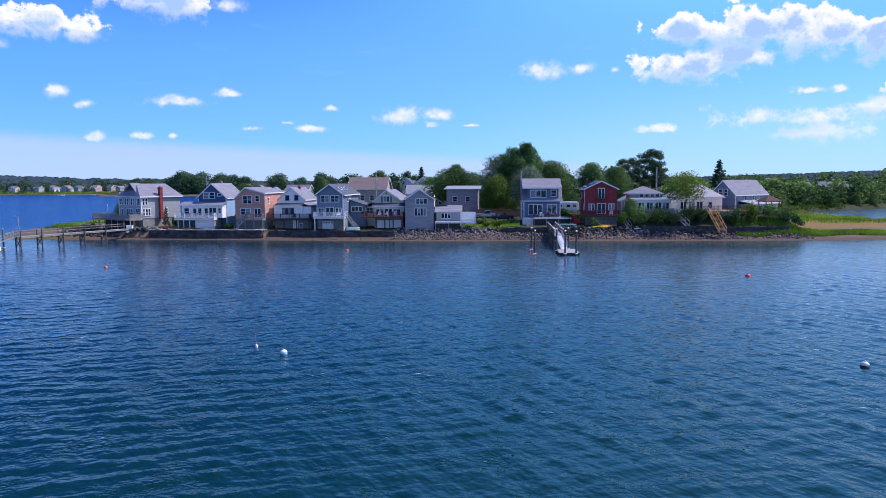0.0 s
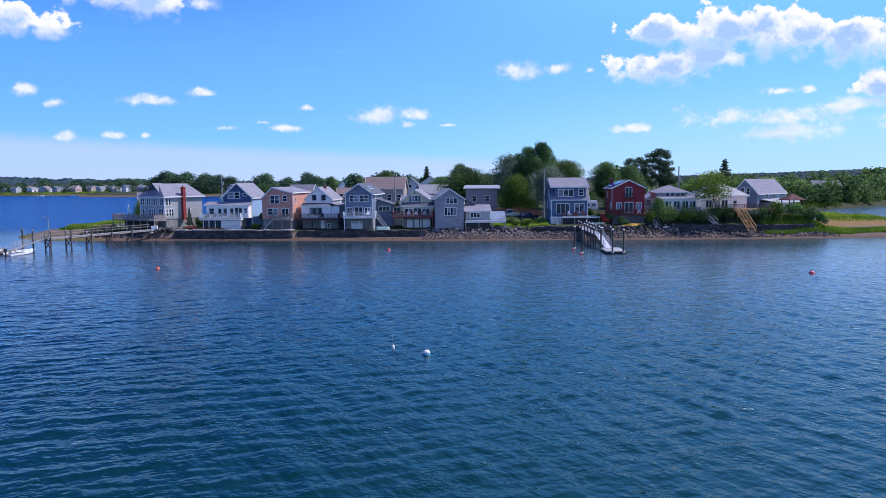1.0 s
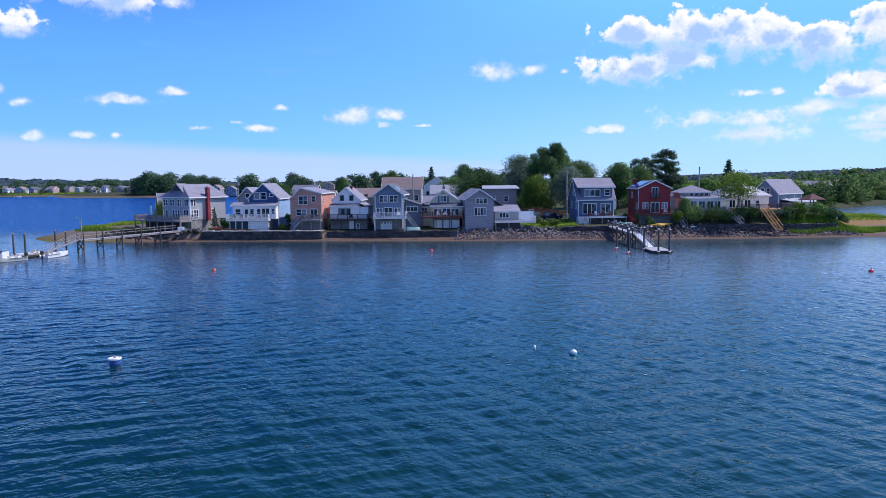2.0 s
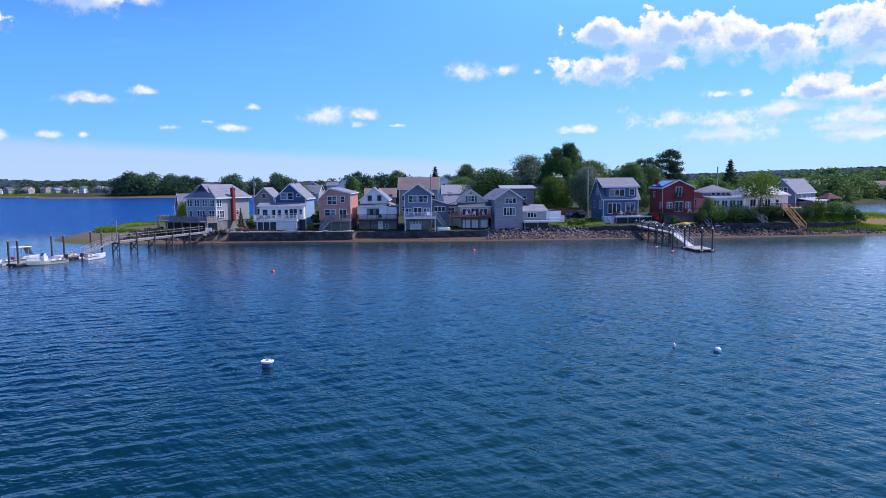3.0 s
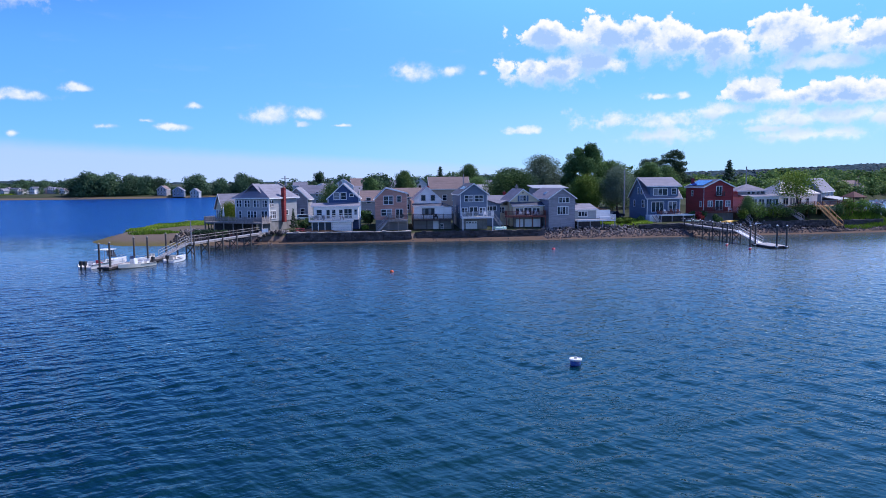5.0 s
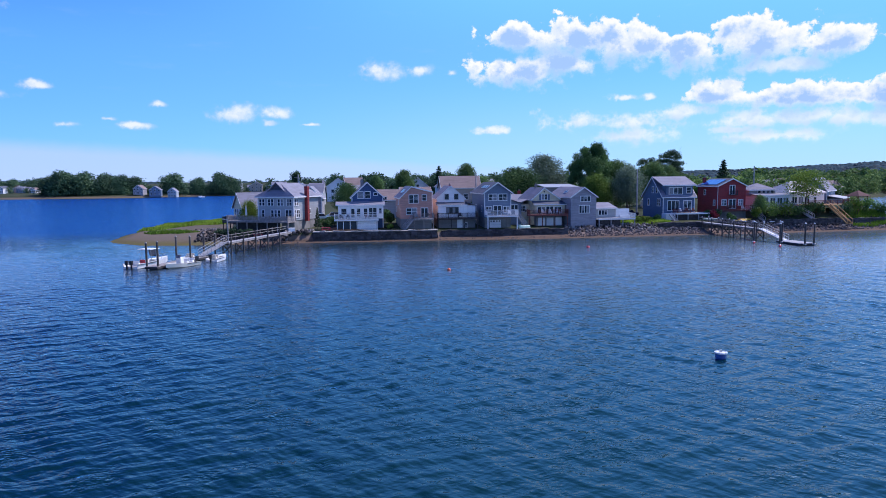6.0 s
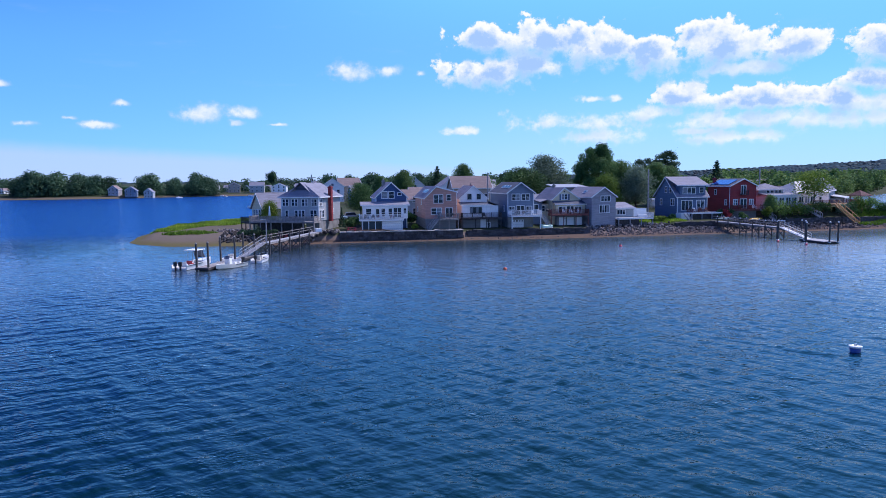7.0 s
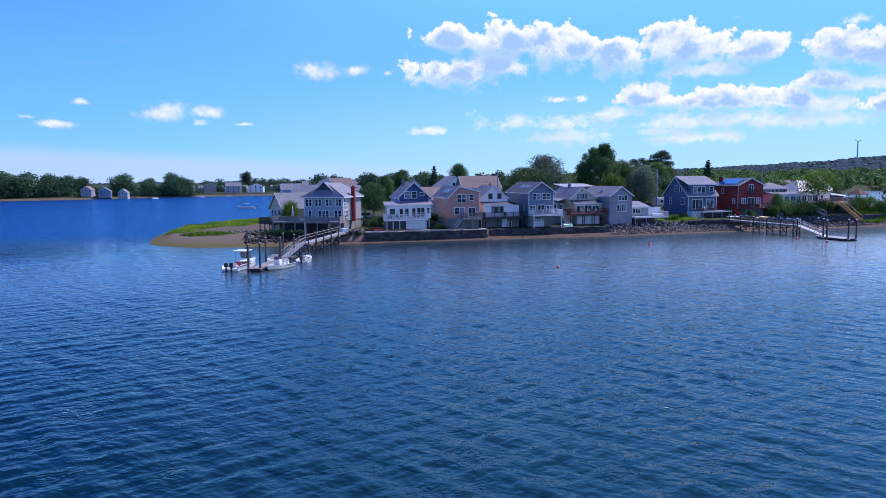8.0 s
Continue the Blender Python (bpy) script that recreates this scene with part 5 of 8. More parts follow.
def house_cream():
    h = thing("house", -27.8, 138.6, 1.3, 0, "cream yellow gabled cottage with red-brown deck and glazed porch", "house")
    gable(h, -0.35, 5.75, 1.6, 12.5, 1.2, 7.15, 9.5, "cream_siding", "grey_roof", "y", apex=0.44, over=0.2, corner=False)
    f = (FRONT, 1.6)
    window(h, f, 1.75, 7.2, 1.2, 1.1, 2)
    for u in (1.25, 3.15):
        bm = B()
        fbox(bm, f, u, u + 0.36, 7.05, 8.3, 0.01, 0.05)
        part("shutter", bm, "steel_siding", h, "blue shutter")
    bm = B()
    lathe(bm, [(0.16, 0), (0.16, 0.02)], 10, (0, 0, 0))
    bmesh.ops.transform(bm, matrix=Matrix.Translation((2.33, 1.59, 8.85)) @ Matrix.Rotation(radians(90), 4, "X"), verts=bm.verts)
    part("gable_vent", bm, "black", h, "small round gable vent")
    walls(h, 0.0, 6.3, 0.0, 1.58, 4.2, 6.1, "cream_siding", "porch_wall")
    shed_roof(h, -0.1, 6.4, 1.58, 0.0, 6.95, 6.3, "dark_roof", 0.14, 0.3)
    f = (FRONT, 0.0)
    window(h, f, 0.5, 4.5, 1.5, 1.2, 2, bars=False), window(h, f, 2.3, 4.3, 1.5, 1.5, 2, bars=False), window(h, f, 4.1, 4.5, 1.4, 1.2, 2, bars=False)
    deck(h, -1.8, 6.4, -2.0, -0.02, 4.25, "red_wood", "red_wood", "flr", ground=1.0)
    walls(h, 0.2, 5.8, 0.05, 12.0, 1.0, 3.85, "concrete", "foundation")
    for u in (0.6, 2.4, 4.2):
        bm = B()
        fbox(bm, (FRONT, 0.05), u, u + 1.45, 1.5, 3.5, 0.01, 0.05)
        part("door_panel", bm, "trim", h, "white storage door")
    # lower wing towards the slate house
    walls(h, -3.2, 0.04, 4.2, 10.0, 1.0, 6.2, "cream_siding", "wing_wall", "cream side wing")
    bm = B()
    slab(bm, [(-3.5, 3.9, 6.3), (0.1, 3.9, 7.4), (0.1, 10.3, 7.4), (-3.5, 10.3, 6.3)], 0.15)
    part("roof", bm, "grey_roof", h)
    window(h, (FRONT, 4.2), -2.4, 4.7, 1.3, 1.1, 2)
    chimney(h, 2.3, 8.0, 9.2, 10.3, 0.5, "concrete", "grey chimney")


house_cream()


def house_shingle():
    h = thing("house", -20.92, 136.34, 1.3, 9, "tall weathered grey shingle house with white triple windows beside the stones", "house")
    gable(h, 0, 5.8, 0, 10.5, 1.0, 7.7, 9.6, "shingle_siding", "grey_roof", "y", over=0.3, corner=False)
    f = (FRONT, 0.0)
    window(h, f, 2.2, 6.85, 2.2, 1.0, 3, bars=False), window(h, f, 1.9, 4.45, 2.3, 1.5, 4, bars=False)
    window(h, (LEFT, 0.0), 3.0, 5.0, 0.7, 1.1)
    bm = B()
    fbox(bm, f, 2.3, 3.9, 1.6, 3.4, 0.0, 0.04)
    part("door", bm, "shingle_siding", h, "grey boarded double door")
    # rear wing running down behind the low addition
    walls(h, 5.85, 9.2, 5.6, 10.5, 1.0, 5.9, "shingle_siding", "rear_wing")
    bm = B()
    slab(bm, [(5.8, 5.3, 8.2), (9.5, 5.3, 5.9), (9.5, 10.8, 5.9), (5.8, 10.8, 8.2)], 0.15)
    part("roof", bm, "grey_roof", h)
    skylight(h, (1.2, 4.5, 8.75), tilt_x(-33.2), 0.7, 1.0)

house_shingle()


def low_addition():
    h = thing("cottage", -14.9, 139.2, 1.3, 4, "low pale grey cottage wing with white deck beside the stone slope", "cottage")
    walls(h, 0, 4.9, 0, 4.5, 1.0, 5.2, "grey_siding")
    shed_roof(h, -0.1, 5.0, 4.5, 0, 6.35, 5.25, "grey_roof", 0.15, 0.3)
    bm = B()
    prism(bm, [(0.0, 5.2), (4.5, 5.2), (4.5, 6.2)], 0.0, 4.9, "x")
    part("upper_wall", bm, "grey_siding", h)
    window(h, (FRONT, 0.0), 1.0, 3.85, 1.9, 0.95, 3, bars=False)
    deck(h, -0.2, 8.0, -2.9, -0.02, 3.25, "grey_wood", "trim", "r", ground=0.9, fascia="trim")
    walls(h, 4.95, 8.0, -0.01, 0.12, 3.3, 5.1, "white_siding", "screen_wall", "white screen wall")
    bm = B()
    box(bm, 5.2, 7.6, -1.4, -0.8, 3.26, 3.75)
    part("bench", bm, "trim", h, "white deck bench")
    walls(h, 0.1, 4.8, -2.5, -0.05, 1.0, 2.9, "dark_wood", "under_deck", "dark block below the deck")


low_addition()


def house_steel():
    h = thing("house", 2.93, 144.43, 1.6, 2, "steel blue cottage with wide dormer, white trim and raised deck", "house")
    gable(h, 0, 7.6, 0, 9.6, 1.4, 7.35, 11.55, "steel_siding", "grey_roof", "x", over=0.35)
    # dormer across the front
    walls(h, 0.75, 7.2, 0.15, 4.6, 7.3, 9.95, "steel_siding", "dormer_wall", "steel blue dormer")
    bm = B()
    slab(bm, [(-0.3, -0.25, 9.95), (7.9, -0.25, 9.95), (7.9, 4.9, 11.85), (-0.3, 4.9, 11.85)], 0.16)
    part("dormer_roof", bm, "grey_roof", h)
    bm = B()
    box(bm, -0.3, 7.9, -0.31, -0.254, 9.72, 9.93)
    part("fascia", bm, "trim", h)
    f = (FRONT, 0.15)
    window(h, f, 1.5, 7.95, 3.1, 1.4, 3, bars=False), window(h, f, 5.7, 8.15, 1.0, 1.2)
    f = (FRONT, 0.0)
    window(h, f, 1.1, 4.3, 2.7, 2.1, 3, bars=False, name="patio_door", label="white glazed patio door"), window(h, f, 4.9, 4.5, 1.9, 1.9, 2, bars=False)
    l = (LEFT, 0.0)
    window(h, l, 2.6, 8.2, 0.7, 1.3), window(h, l, 4.4, 8.2, 0.7, 1.3), window(h, l, 1.2, 5.3, 1.4, 1.5, 2), window(h, l, 6.4, 5.3, 0.7, 1.4)
    deck(h, 1.9, 9.6, -3.0, -0.02, 3.85, "grey_wood", None, "", ground=1.5, fascia="trim")
    railing(h, [((2.0, -0.9), (2.0, -2.9)), ((2.0, -2.9), (5.0, -2.9))], 3.85, "red_wood", 0.7)
    # the space below is open; a dark block is added for its shade
    walls(h, 2.2, 9.2, -2.5, -0.06, 1.4, 3.5, "dark_wood", "under_deck", "dark block in place of the shade below the deck")
    walls(h, -0.3, 1.85, -2.2, -0.06, 1.4, 3.7, "trim", "stoop", "white side stoop")
    stair(h, (1.2, -4.6, 1.7), (0.7, -2.3, 3.6), 1.0, "grey_wood", None, 8)


house_steel()


def house_red():
    h = thing("house", 15.39, 143.4, 1.9, 0, "barn red two-storey house with blue solar panels on the roof", "house")
    gable(h, 0, 6.56, 0, 9.0, 1.6, 9.55, 11.1, "red_siding", "dark_roof", "y", over=0.3, corner=False)
    walls(h, 0.1, 6.5, -0.4, -0.02, 1.6, 4.1, "concrete", "foundation", "grey concrete foundation")
    f = (FRONT, 0.0)
    window(h, f, 2.75, 7.75, 1.15, 1.95, 2, bars=False, name="balcony_door", label="white balcony door")
    window(h, f, 0.9, 5.3, 1.0, 1.2, 2), window(h, f, 2.6, 4.6, 1.6, 2.0, 2, bars=False, name="patio_door", label="white glazed patio door"), window(h, f, 4.9, 5.3, 1.0, 1.2, 2)
    bm = B()
    box(bm, 2.4, 4.25, -0.75, -0.04, 7.6, 7.72)
    part("balcony", bm, "dark_wood", h, "small dark balcony")
    railing(h, [((2.45, -0.7), (4.2, -0.7))], 7.72, "dark_wood", 0.8)
    deck(h, -0.2, 7.6, -1.3, -0.42, 4.3, "red_wood", "red_wood", "flr", ground=1.6, posts=False)
    slope = Matrix.Translation((1.5, 4.6, 10.45)) @ tilt_x(-25.3)
    for i in range(2):
        for j in range(4):
            b = B()
            box(b, -1.45 + i * 1.3, -1.45 + i * 1.3 + 1.25, -3.6 + j * 1.75, -3.6 + j * 1.75 + 1.7, 0.1, 0.15, slope)
            part("solar_panel", b, "solar", h, "blue solar panel")
    chimney(h, 1.2, 8.3, 9.9, 11.5, 0.6)
    window(h, (LEFT, 0.0), 1.2, 5.3, 0.7, 1.1), window(h, (LEFT, 0.0), 5.4, 7.6, 0.7, 1.1)
    bm = B()
    rod(bm, (-0.08, 0.05, 4.4), (-0.08, 0.05, 9.3), 0.05), rod(bm, (-0.35, -0.3, 9.45), (-0.35, 9.2, 9.45), 0.06)
    part("downpipe", bm, "trim", h, "white gutter and downpipe")
    stair(h, (8.4, -4.4, 1.9), (7.2, -1.3, 4.2), 0.8, "grey_wood", "grey_wood", 9)


house_red()


def house_white_porch():
    h = thing("house", 25.46, 143.2, 3.4, 0, "white cottage with long glazed porch and small hipped upper storey", "house")
    walls(h, 0, 7.0, 0, 8.0, 3.0, 7.4, "white_siding")
    shed_roof(h, -0.4, 7.4, 3.58, 0, 7.8, 7.45, "grey_roof", 0.16, 0.35)
    for u in (0.7, 2.4, 4.1, 5.6):
        window(h, (FRONT, 0.0), u, 5.3, 1.15, 1.5, 2, bars=False)
    walls(h, -0.5, 5.9, 3.6, 8.2, 7.3, 8.55, "grey_siding", "upper_wall", "pale grey upper storey")
    hip(h, -0.5, 5.9, 3.6, 8.2, 8.5, 9.9, 2.5, 2.9, "grey_roof", 0.5, axis="x")
    for u in (1.6, 2.7, 3.8, 4.8):
        window(h, (FRONT, 3.6), u, 7.86, 0.7, 0.58, bars=False)
    deck(h, -0.5, 7.4, -1.7, -0.02, 4.7, "grey_wood", "grey_wood", "flr", ground=3.0, solid=True)
    stair(h, (9.3, -5.2, 2.4), (7.6, -1.4, 4.6), 0.9, "grey_wood", "grey_wood", 10)


house_white_porch()


def house_white_pyramid():
    h = thing("house", 34.3, 146.0, 3.8, 4, "white bungalow with pale pyramid roof behind the young tree", "house")
    walls(h, 0, 9.4, 0, 8.5, 3.2, 7.7, "white_siding")
    hip(h, 0, 9.4, 0, 8.5, 7.7, 10.3, 3.2, 6.2, "pale_roof", 0.4, axis="x")
    for u in (0.9, 2.6, 4.2):
        window(h, (FRONT, 0.0), u, 5.4, 1.2, 1.5, 2, bars=False)
    window(h, (FRONT, 0.0), 6.6, 5.6, 0.7, 1.2)
    deck(h, 1.0, 14.5, -5.0, -0.02, 5.2, "tan_wood", "red_wood", "fr", ground=3.5)


house_white_pyramid()


def house_big_roof():
    h = thing("house", 47.6, 151.1, 3.6, 45, "blue-grey house with long steep grey roof and white porch", "house")
    gable(h, 0, 14.0, 0, 5.5, 3.2, 8.2, 11.1, "slate_siding", "grey_roof", "x", over=0.3)
    for u in (4.0, 7.5, 9.5):
        window(h, (FRONT, 0.0), u, 7.0, 0.8, 0.9)
    window(h, (LEFT, 0.0), 1.8, 8.0, 0.7, 1.3), window(h, (LEFT, 0.0), 3.0, 8.0, 0.7, 1.3)
    walls(h, 2.0, 13.0, -3.0, -0.02, 3.0, 6.2, "grey_siding", "porch_wall", "pale porch wall")
    shed_roof(h, 1.6, 13.4, -0.02, -3.0, 6.9, 6.35, "pale_roof", 0.15, 0.3)
    window(h, (FRONT, -3.0), 3.5, 4.8, 1.6, 1.0, 2, bars=False), window(h, (FRONT, -3.0), 7.0, 4.8, 1.6, 1.0, 2, bars=False)


house_big_roof()


def gazebo(x, y):
    g = thing("gazebo", x, y, ground_z(x, y), 10, "small brown gazebo with pyramid roof on the bank", "gazebo")
    z = BASE[g.name]
    for sx in (-1, 1):
        for sy in (-1, 1):
            bm = B()
            box(bm, sx * 1.4 - 0.08, sx * 1.4 + 0.08, sy * 1.4 - 0.08, sy * 1.4 + 0.08, z - 0.3, z + 2.6)
            part("post", bm, "red_wood", g)
    bm = B()
    for a, b in (((-1.9, -1.9), (1.9, -1.9)), ((1.9, -1.9), (1.9, 1.9)), ((1.9, 1.9), (-1.9, 1.9)), ((-1.9, 1.9), (-1.9, -1.9))):
        slab(bm, [(a[0], a[1], z + 2.6), (b[0], b[1], z + 2.6), (0, 0, z + 3.9)], 0.12)
    part("roof", bm, "red_roof", g, "dark red-brown pyramid roof")
    railing(g, [((-1.4, -1.4), (1.4, -1.4)), ((1.4, -1.4), (1.4, 1.4)), ((-1.4, -1.4), (-1.4, 1.4))], z + 0.1, "red_wood", 0.9)
    bm = B()
    box(bm, -1.6, 1.6, -1.6, 1.6, z - 0.3, z + 0.1)
    part("floor", bm, "red_wood", g)


gazebo(53.4, 148.0)


# ---- houses behind the row and across the water ----
def plain_house(x, y, w, d, ze, zr, turn, wall, roof, label, axis="x", z=None, wins=2, storeys=2, far=False, chim=False):
    z0 = ground_z(x, y) if z is None else z
    h = thing("house", x, y, z0, turn, label, "house", "houses behind the shore" if not far else "houses across the water")
    ze, zr = z0 + ze, z0 + zr
    gable(h, -w / 2, w / 2, -d / 2, d / 2, z0 - 0.6, ze, zr, wall, roof, axis, over=0.35, corner=not far)
    for s in range(storeys):
        zb = z0 + 0.9 + s * 2.7
        for i in range(wins):
            u = -w / 2 + w * (i + 0.5) / wins - 0.5
            window(h, (FRONT, -d / 2), u, zb, 1.0, 1.3, bars=not far)
    if storeys and axis == "y" and zr - ze > 1.8:
        window(h, (FRONT, -d / 2), -0.5, ze + 0.2, 0.9, 1.0, bars=False)
    if chim:
        chimney(h, w * 0.2, 0.5, zr - 0.5, zr + 1.0, 0.6)
    return h


plain_house(-37.2, 179.2, 10.0, 7.0, 6.6, 9.4, 0, "tan_siding", "brown_roof", "long tan house with brown roof behind the cottages", wins=4)
plain_house(-27.0, 160.5, 7.0, 6.0, 3.6, 5.2, 0, "shingle_siding", "grey_roof", "low grey house with brick chimney behind the cream cottage", wins=2, storeys=1, chim=True)
plain_house(-56.0, 165.0, 7.0, 7.0, 4.2, 6.4, 0, "grey_siding", "brown_roof", "pale grey house with brown roof behind the cottages", wins=2)
plain_house(-48.0, 188.0, 8.0, 7.0, 4.2, 6.4, 4, "tan_siding", "brown_roof", "tan house with brown roof behind the cottages", wins=3)
plain_house(-75.0, 172.0, 5.4, 6.5, 4.6, 7.2, -4, "shingle_siding", "grey_roof", "small grey gabled house with two white windows", "y", wins=2, storeys=1)
plain_house(-40.0, 262.0, 9.0, 8.0, 5.6, 9.4, 0, "white_siding", "dark_roof", "white house with dark roof", "y", wins=2)
plain_house(-60.0, 255.0, 9.0, 7.0, 4.2, 6.6, 10, "sky_siding", "grey_roof", "light blue house with grey roof", wins=2)
plain_house(-79.0, 250.0, 9.0, 7.0, 4.5, 7.2, -8, "grey_siding", "grey_roof", "pale grey house near the west shore", wins=2)
plain_house(-72.0, 330.0, 11.0, 8.0, 5.5, 8.5, 0, "shingle_siding", "grey_roof", "grey shingled house near the west shore", wins=3)
plain_house(-52.0, 350.0, 10.0, 8.0, 5.5, 8.8, 0, "white_siding", "grey_roof", "white house with grey roof", wins=2)
plain_house(-82.0, 400.0, 11.0, 8.0, 5.5, 8.5, 5, "sky_siding", "grey_roof", "light blue house near the west shore", wins=2)
plain_house(-64.0, 440.0, 12.0, 8.0, 5.6, 9.0, -5, "white_siding", "brown_roof", "white house with brown roof", wins=3)
plain_house(-30.5, 236.0, 10.0, 8.0, 6.2, 9.6, 6, "white_siding", "grey_roof", "white house with pale grey roof among the trees", "y", wins=3)
plain_house(-22.5, 226.0, 9.0, 8.0, 5.4, 8.4, -8, "grey_siding", "pale_roof", "pale grey house with light roof", wins=3)
plain_house(-27.0, 205.0, 8.0, 7.0, 4.6, 7.0, 4, "white_siding", "pale_roof", "white house with light roof behind the cream cottage", wins=2)
plain_house(-70.0, 288.0, 9.0, 8.0, 6.2, 9.4, 0, "white_siding", "grey_roof", "tall white house near the west shore", "y", wins=2)
plain_house(-63.0, 300.0, 9.0, 8.0, 6.4, 9.6, 10, "tan_siding", "brown_roof", "tan house near the west shore", wins=3)
plain_house(28.0, 164.0, 5.0, 6.0, 2.2, 3.5, 0, "tan_siding", "grey_roof", "tan house with grey roof behind the white cottage", "y", wins=2, storeys=1)
plain_house(57.0, 190.0, 7.0, 6.0, 2.6, 4.6, 15, "white_siding", "grey_roof", "white house behind the bank", wins=2)
plain_house(66.0, 196.0, 7.0, 7.0, 4.6, 7.6, -10, "sky_siding", "brown_roof", "pale blue house with brown roof behind the bank", "y", wins=2, storeys=1)
plain_house(178.0, 323.0, 11.0, 8.0, 4.2, 7.4, 8, "grey_siding", "brown_roof", "grey house with brown roof beside the inlet", wins=3)
plain_house(118.0, 300.0, 11.0, 8.0, 5.0, 8.0, 12, "grey_siding", "grey_roof", "pale grey house beyond the inlet", wins=3)
plain_house(140.0, 318.0, 11.0, 8.0, 5.0, 8.2, -6, "white_siding", "grey_roof", "white house beyond the inlet", wins=3)
plain_house(168.0, 350.0, 12.0, 8.0, 5.0, 8.2, 6, "tan_siding", "brown_roof", "tan house with brown roof beyond the inlet", wins=3)
plain_house(205.0, 385.0, 12.0, 8.0, 5.0, 8.2, 6, "white_siding", "grey_roof", "white house beyond the inlet", wins=3)
plain_house(250.0, 420.0, 12.0, 9.0, 5.0, 8.2, 0, "grey_siding", "brown_roof", "grey house beyond the inlet", wins=3)
for i, (x, y, w, wall, roof, tall) in enumerate((
        (-230, 576, 8, "shingle_siding", "brown_roof", 5), (-218, 576, 9, "slate_siding", "grey_roof", 5), (-205, 577, 7, "grey_siding", "grey_roof", 5.4),
        (-165, 634, 11, "grey_siding", "grey_roof", 6.5), (-147, 636, 11, "tan_siding", "brown_roof", 6.5), (-127, 634, 13, "grey_siding", "grey_roof", 6.5),
        (-108, 640, 14, "white_siding", "grey_roof", 5))):
    plain_house(x, y, w * 0.95, 8, tall * 0.95, tall * 0.95 + 2.8, (-6, 5, 0)[i % 3], wall, roof, "house with pitched roof on the far shore", "y" if i < 3 else "yx"[i % 2], wins=3, far=True)
for i in range(16):
    x = -346 - i * 9.5
    plain_house(x, 652 + (i * 37 % 29), 6.0 + (i * 7 % 5), 7, 3.2 + 0.7 * (i % 3), 5.2 + 0.8 * (i % 3), (i * 23 % 30) - 15,
                ("grey_siding", "shingle_siding", "tan_siding", "white_siding", "slate_siding", "pink_siding", "grey_siding")[i * 5 % 7], ("grey_roof", "dark_roof", "brown_roof")[i % 3], "small house on the far shore", "xy"[i % 2], wins=2, far=True)

for i in range(15):
    x = -338 - i * 12.3 - (i * 29 % 7)
    plain_house(x, 648 + (i * 17 % 11), 6.0 + (i * 5 % 5), 7, 2.8 + 0.9 * (i * 7 % 3), 4.6 + 1.0 * (i * 7 % 3), (i * 41 % 40) - 20,
                ("white_siding", "tan_siding", "white_siding", "shingle_siding", "pink_siding", "grey_siding", "white_siding")[i * 3 % 7], ("brown_roof", "dark_roof", "grey_roof")[i * 2 % 3], "small house by the water on the far shore", "yx"[i % 2], wins=3, far=True)
for i, x in enumerate((-182, -170, -157, -140, -121, -104, -92)):
    plain_house(x, 672 + (i * 13 % 17), 8, 7, 3.4, 5.6, (i * 31 % 24) - 12, ("white_siding", "grey_siding", "sky_siding")[i % 3], ("grey_roof", "dark_roof")[i % 2], "house with grey roof far up the shore", "xy"[i % 2], wins=2, far=True)


def barn():
    h = thing("barn", -16.3, 170.7, 2.5, 0, "weathered dark grey barn with bright pale flat roof", "barn")
    walls(h, 0.4, 8.2, 0, 7.0, 2.0, 9.3, "shingle_siding")
    bm = B()
    slab(bm, [(-0.3, -0.6, 9.45), (9.0, -0.6, 9.45), (8.8, 7.6, 10.2), (-0.1, 7.6, 10.2)], 0.18)
    part("roof", bm, "pale_roof", h, "pale flat roof")
    window(h, (FRONT, 0.0), 2.0, 6.3, 1.0, 1.2), window(h, (FRONT, 0.0), 5.2, 6.3, 1.0, 1.2)
    door(h, (FRONT, 0.0), 3.6, 2.7, 1.0, 2.1, "dark_wood", False, "dark board door")


barn()


# ---- piers ----
def pile(root, x, y, z0, z1, r=0.16, cap="trim", mat="pile"):
    bm = B()
    rod(bm, (x, y, z0), (x, y, z1), r * 1.08, r * 0.92, 9)
    p = part("post", bm, mat, root)
    bm = B()
    lathe(bm, [(r * 1.1, 0.0), (r * 1.1, 0.06), (0.02, 0.2)], 9, (x, y, z1 - 0.02))
    part("pile_cap", bm, cap, p, "cone cap")
    return p


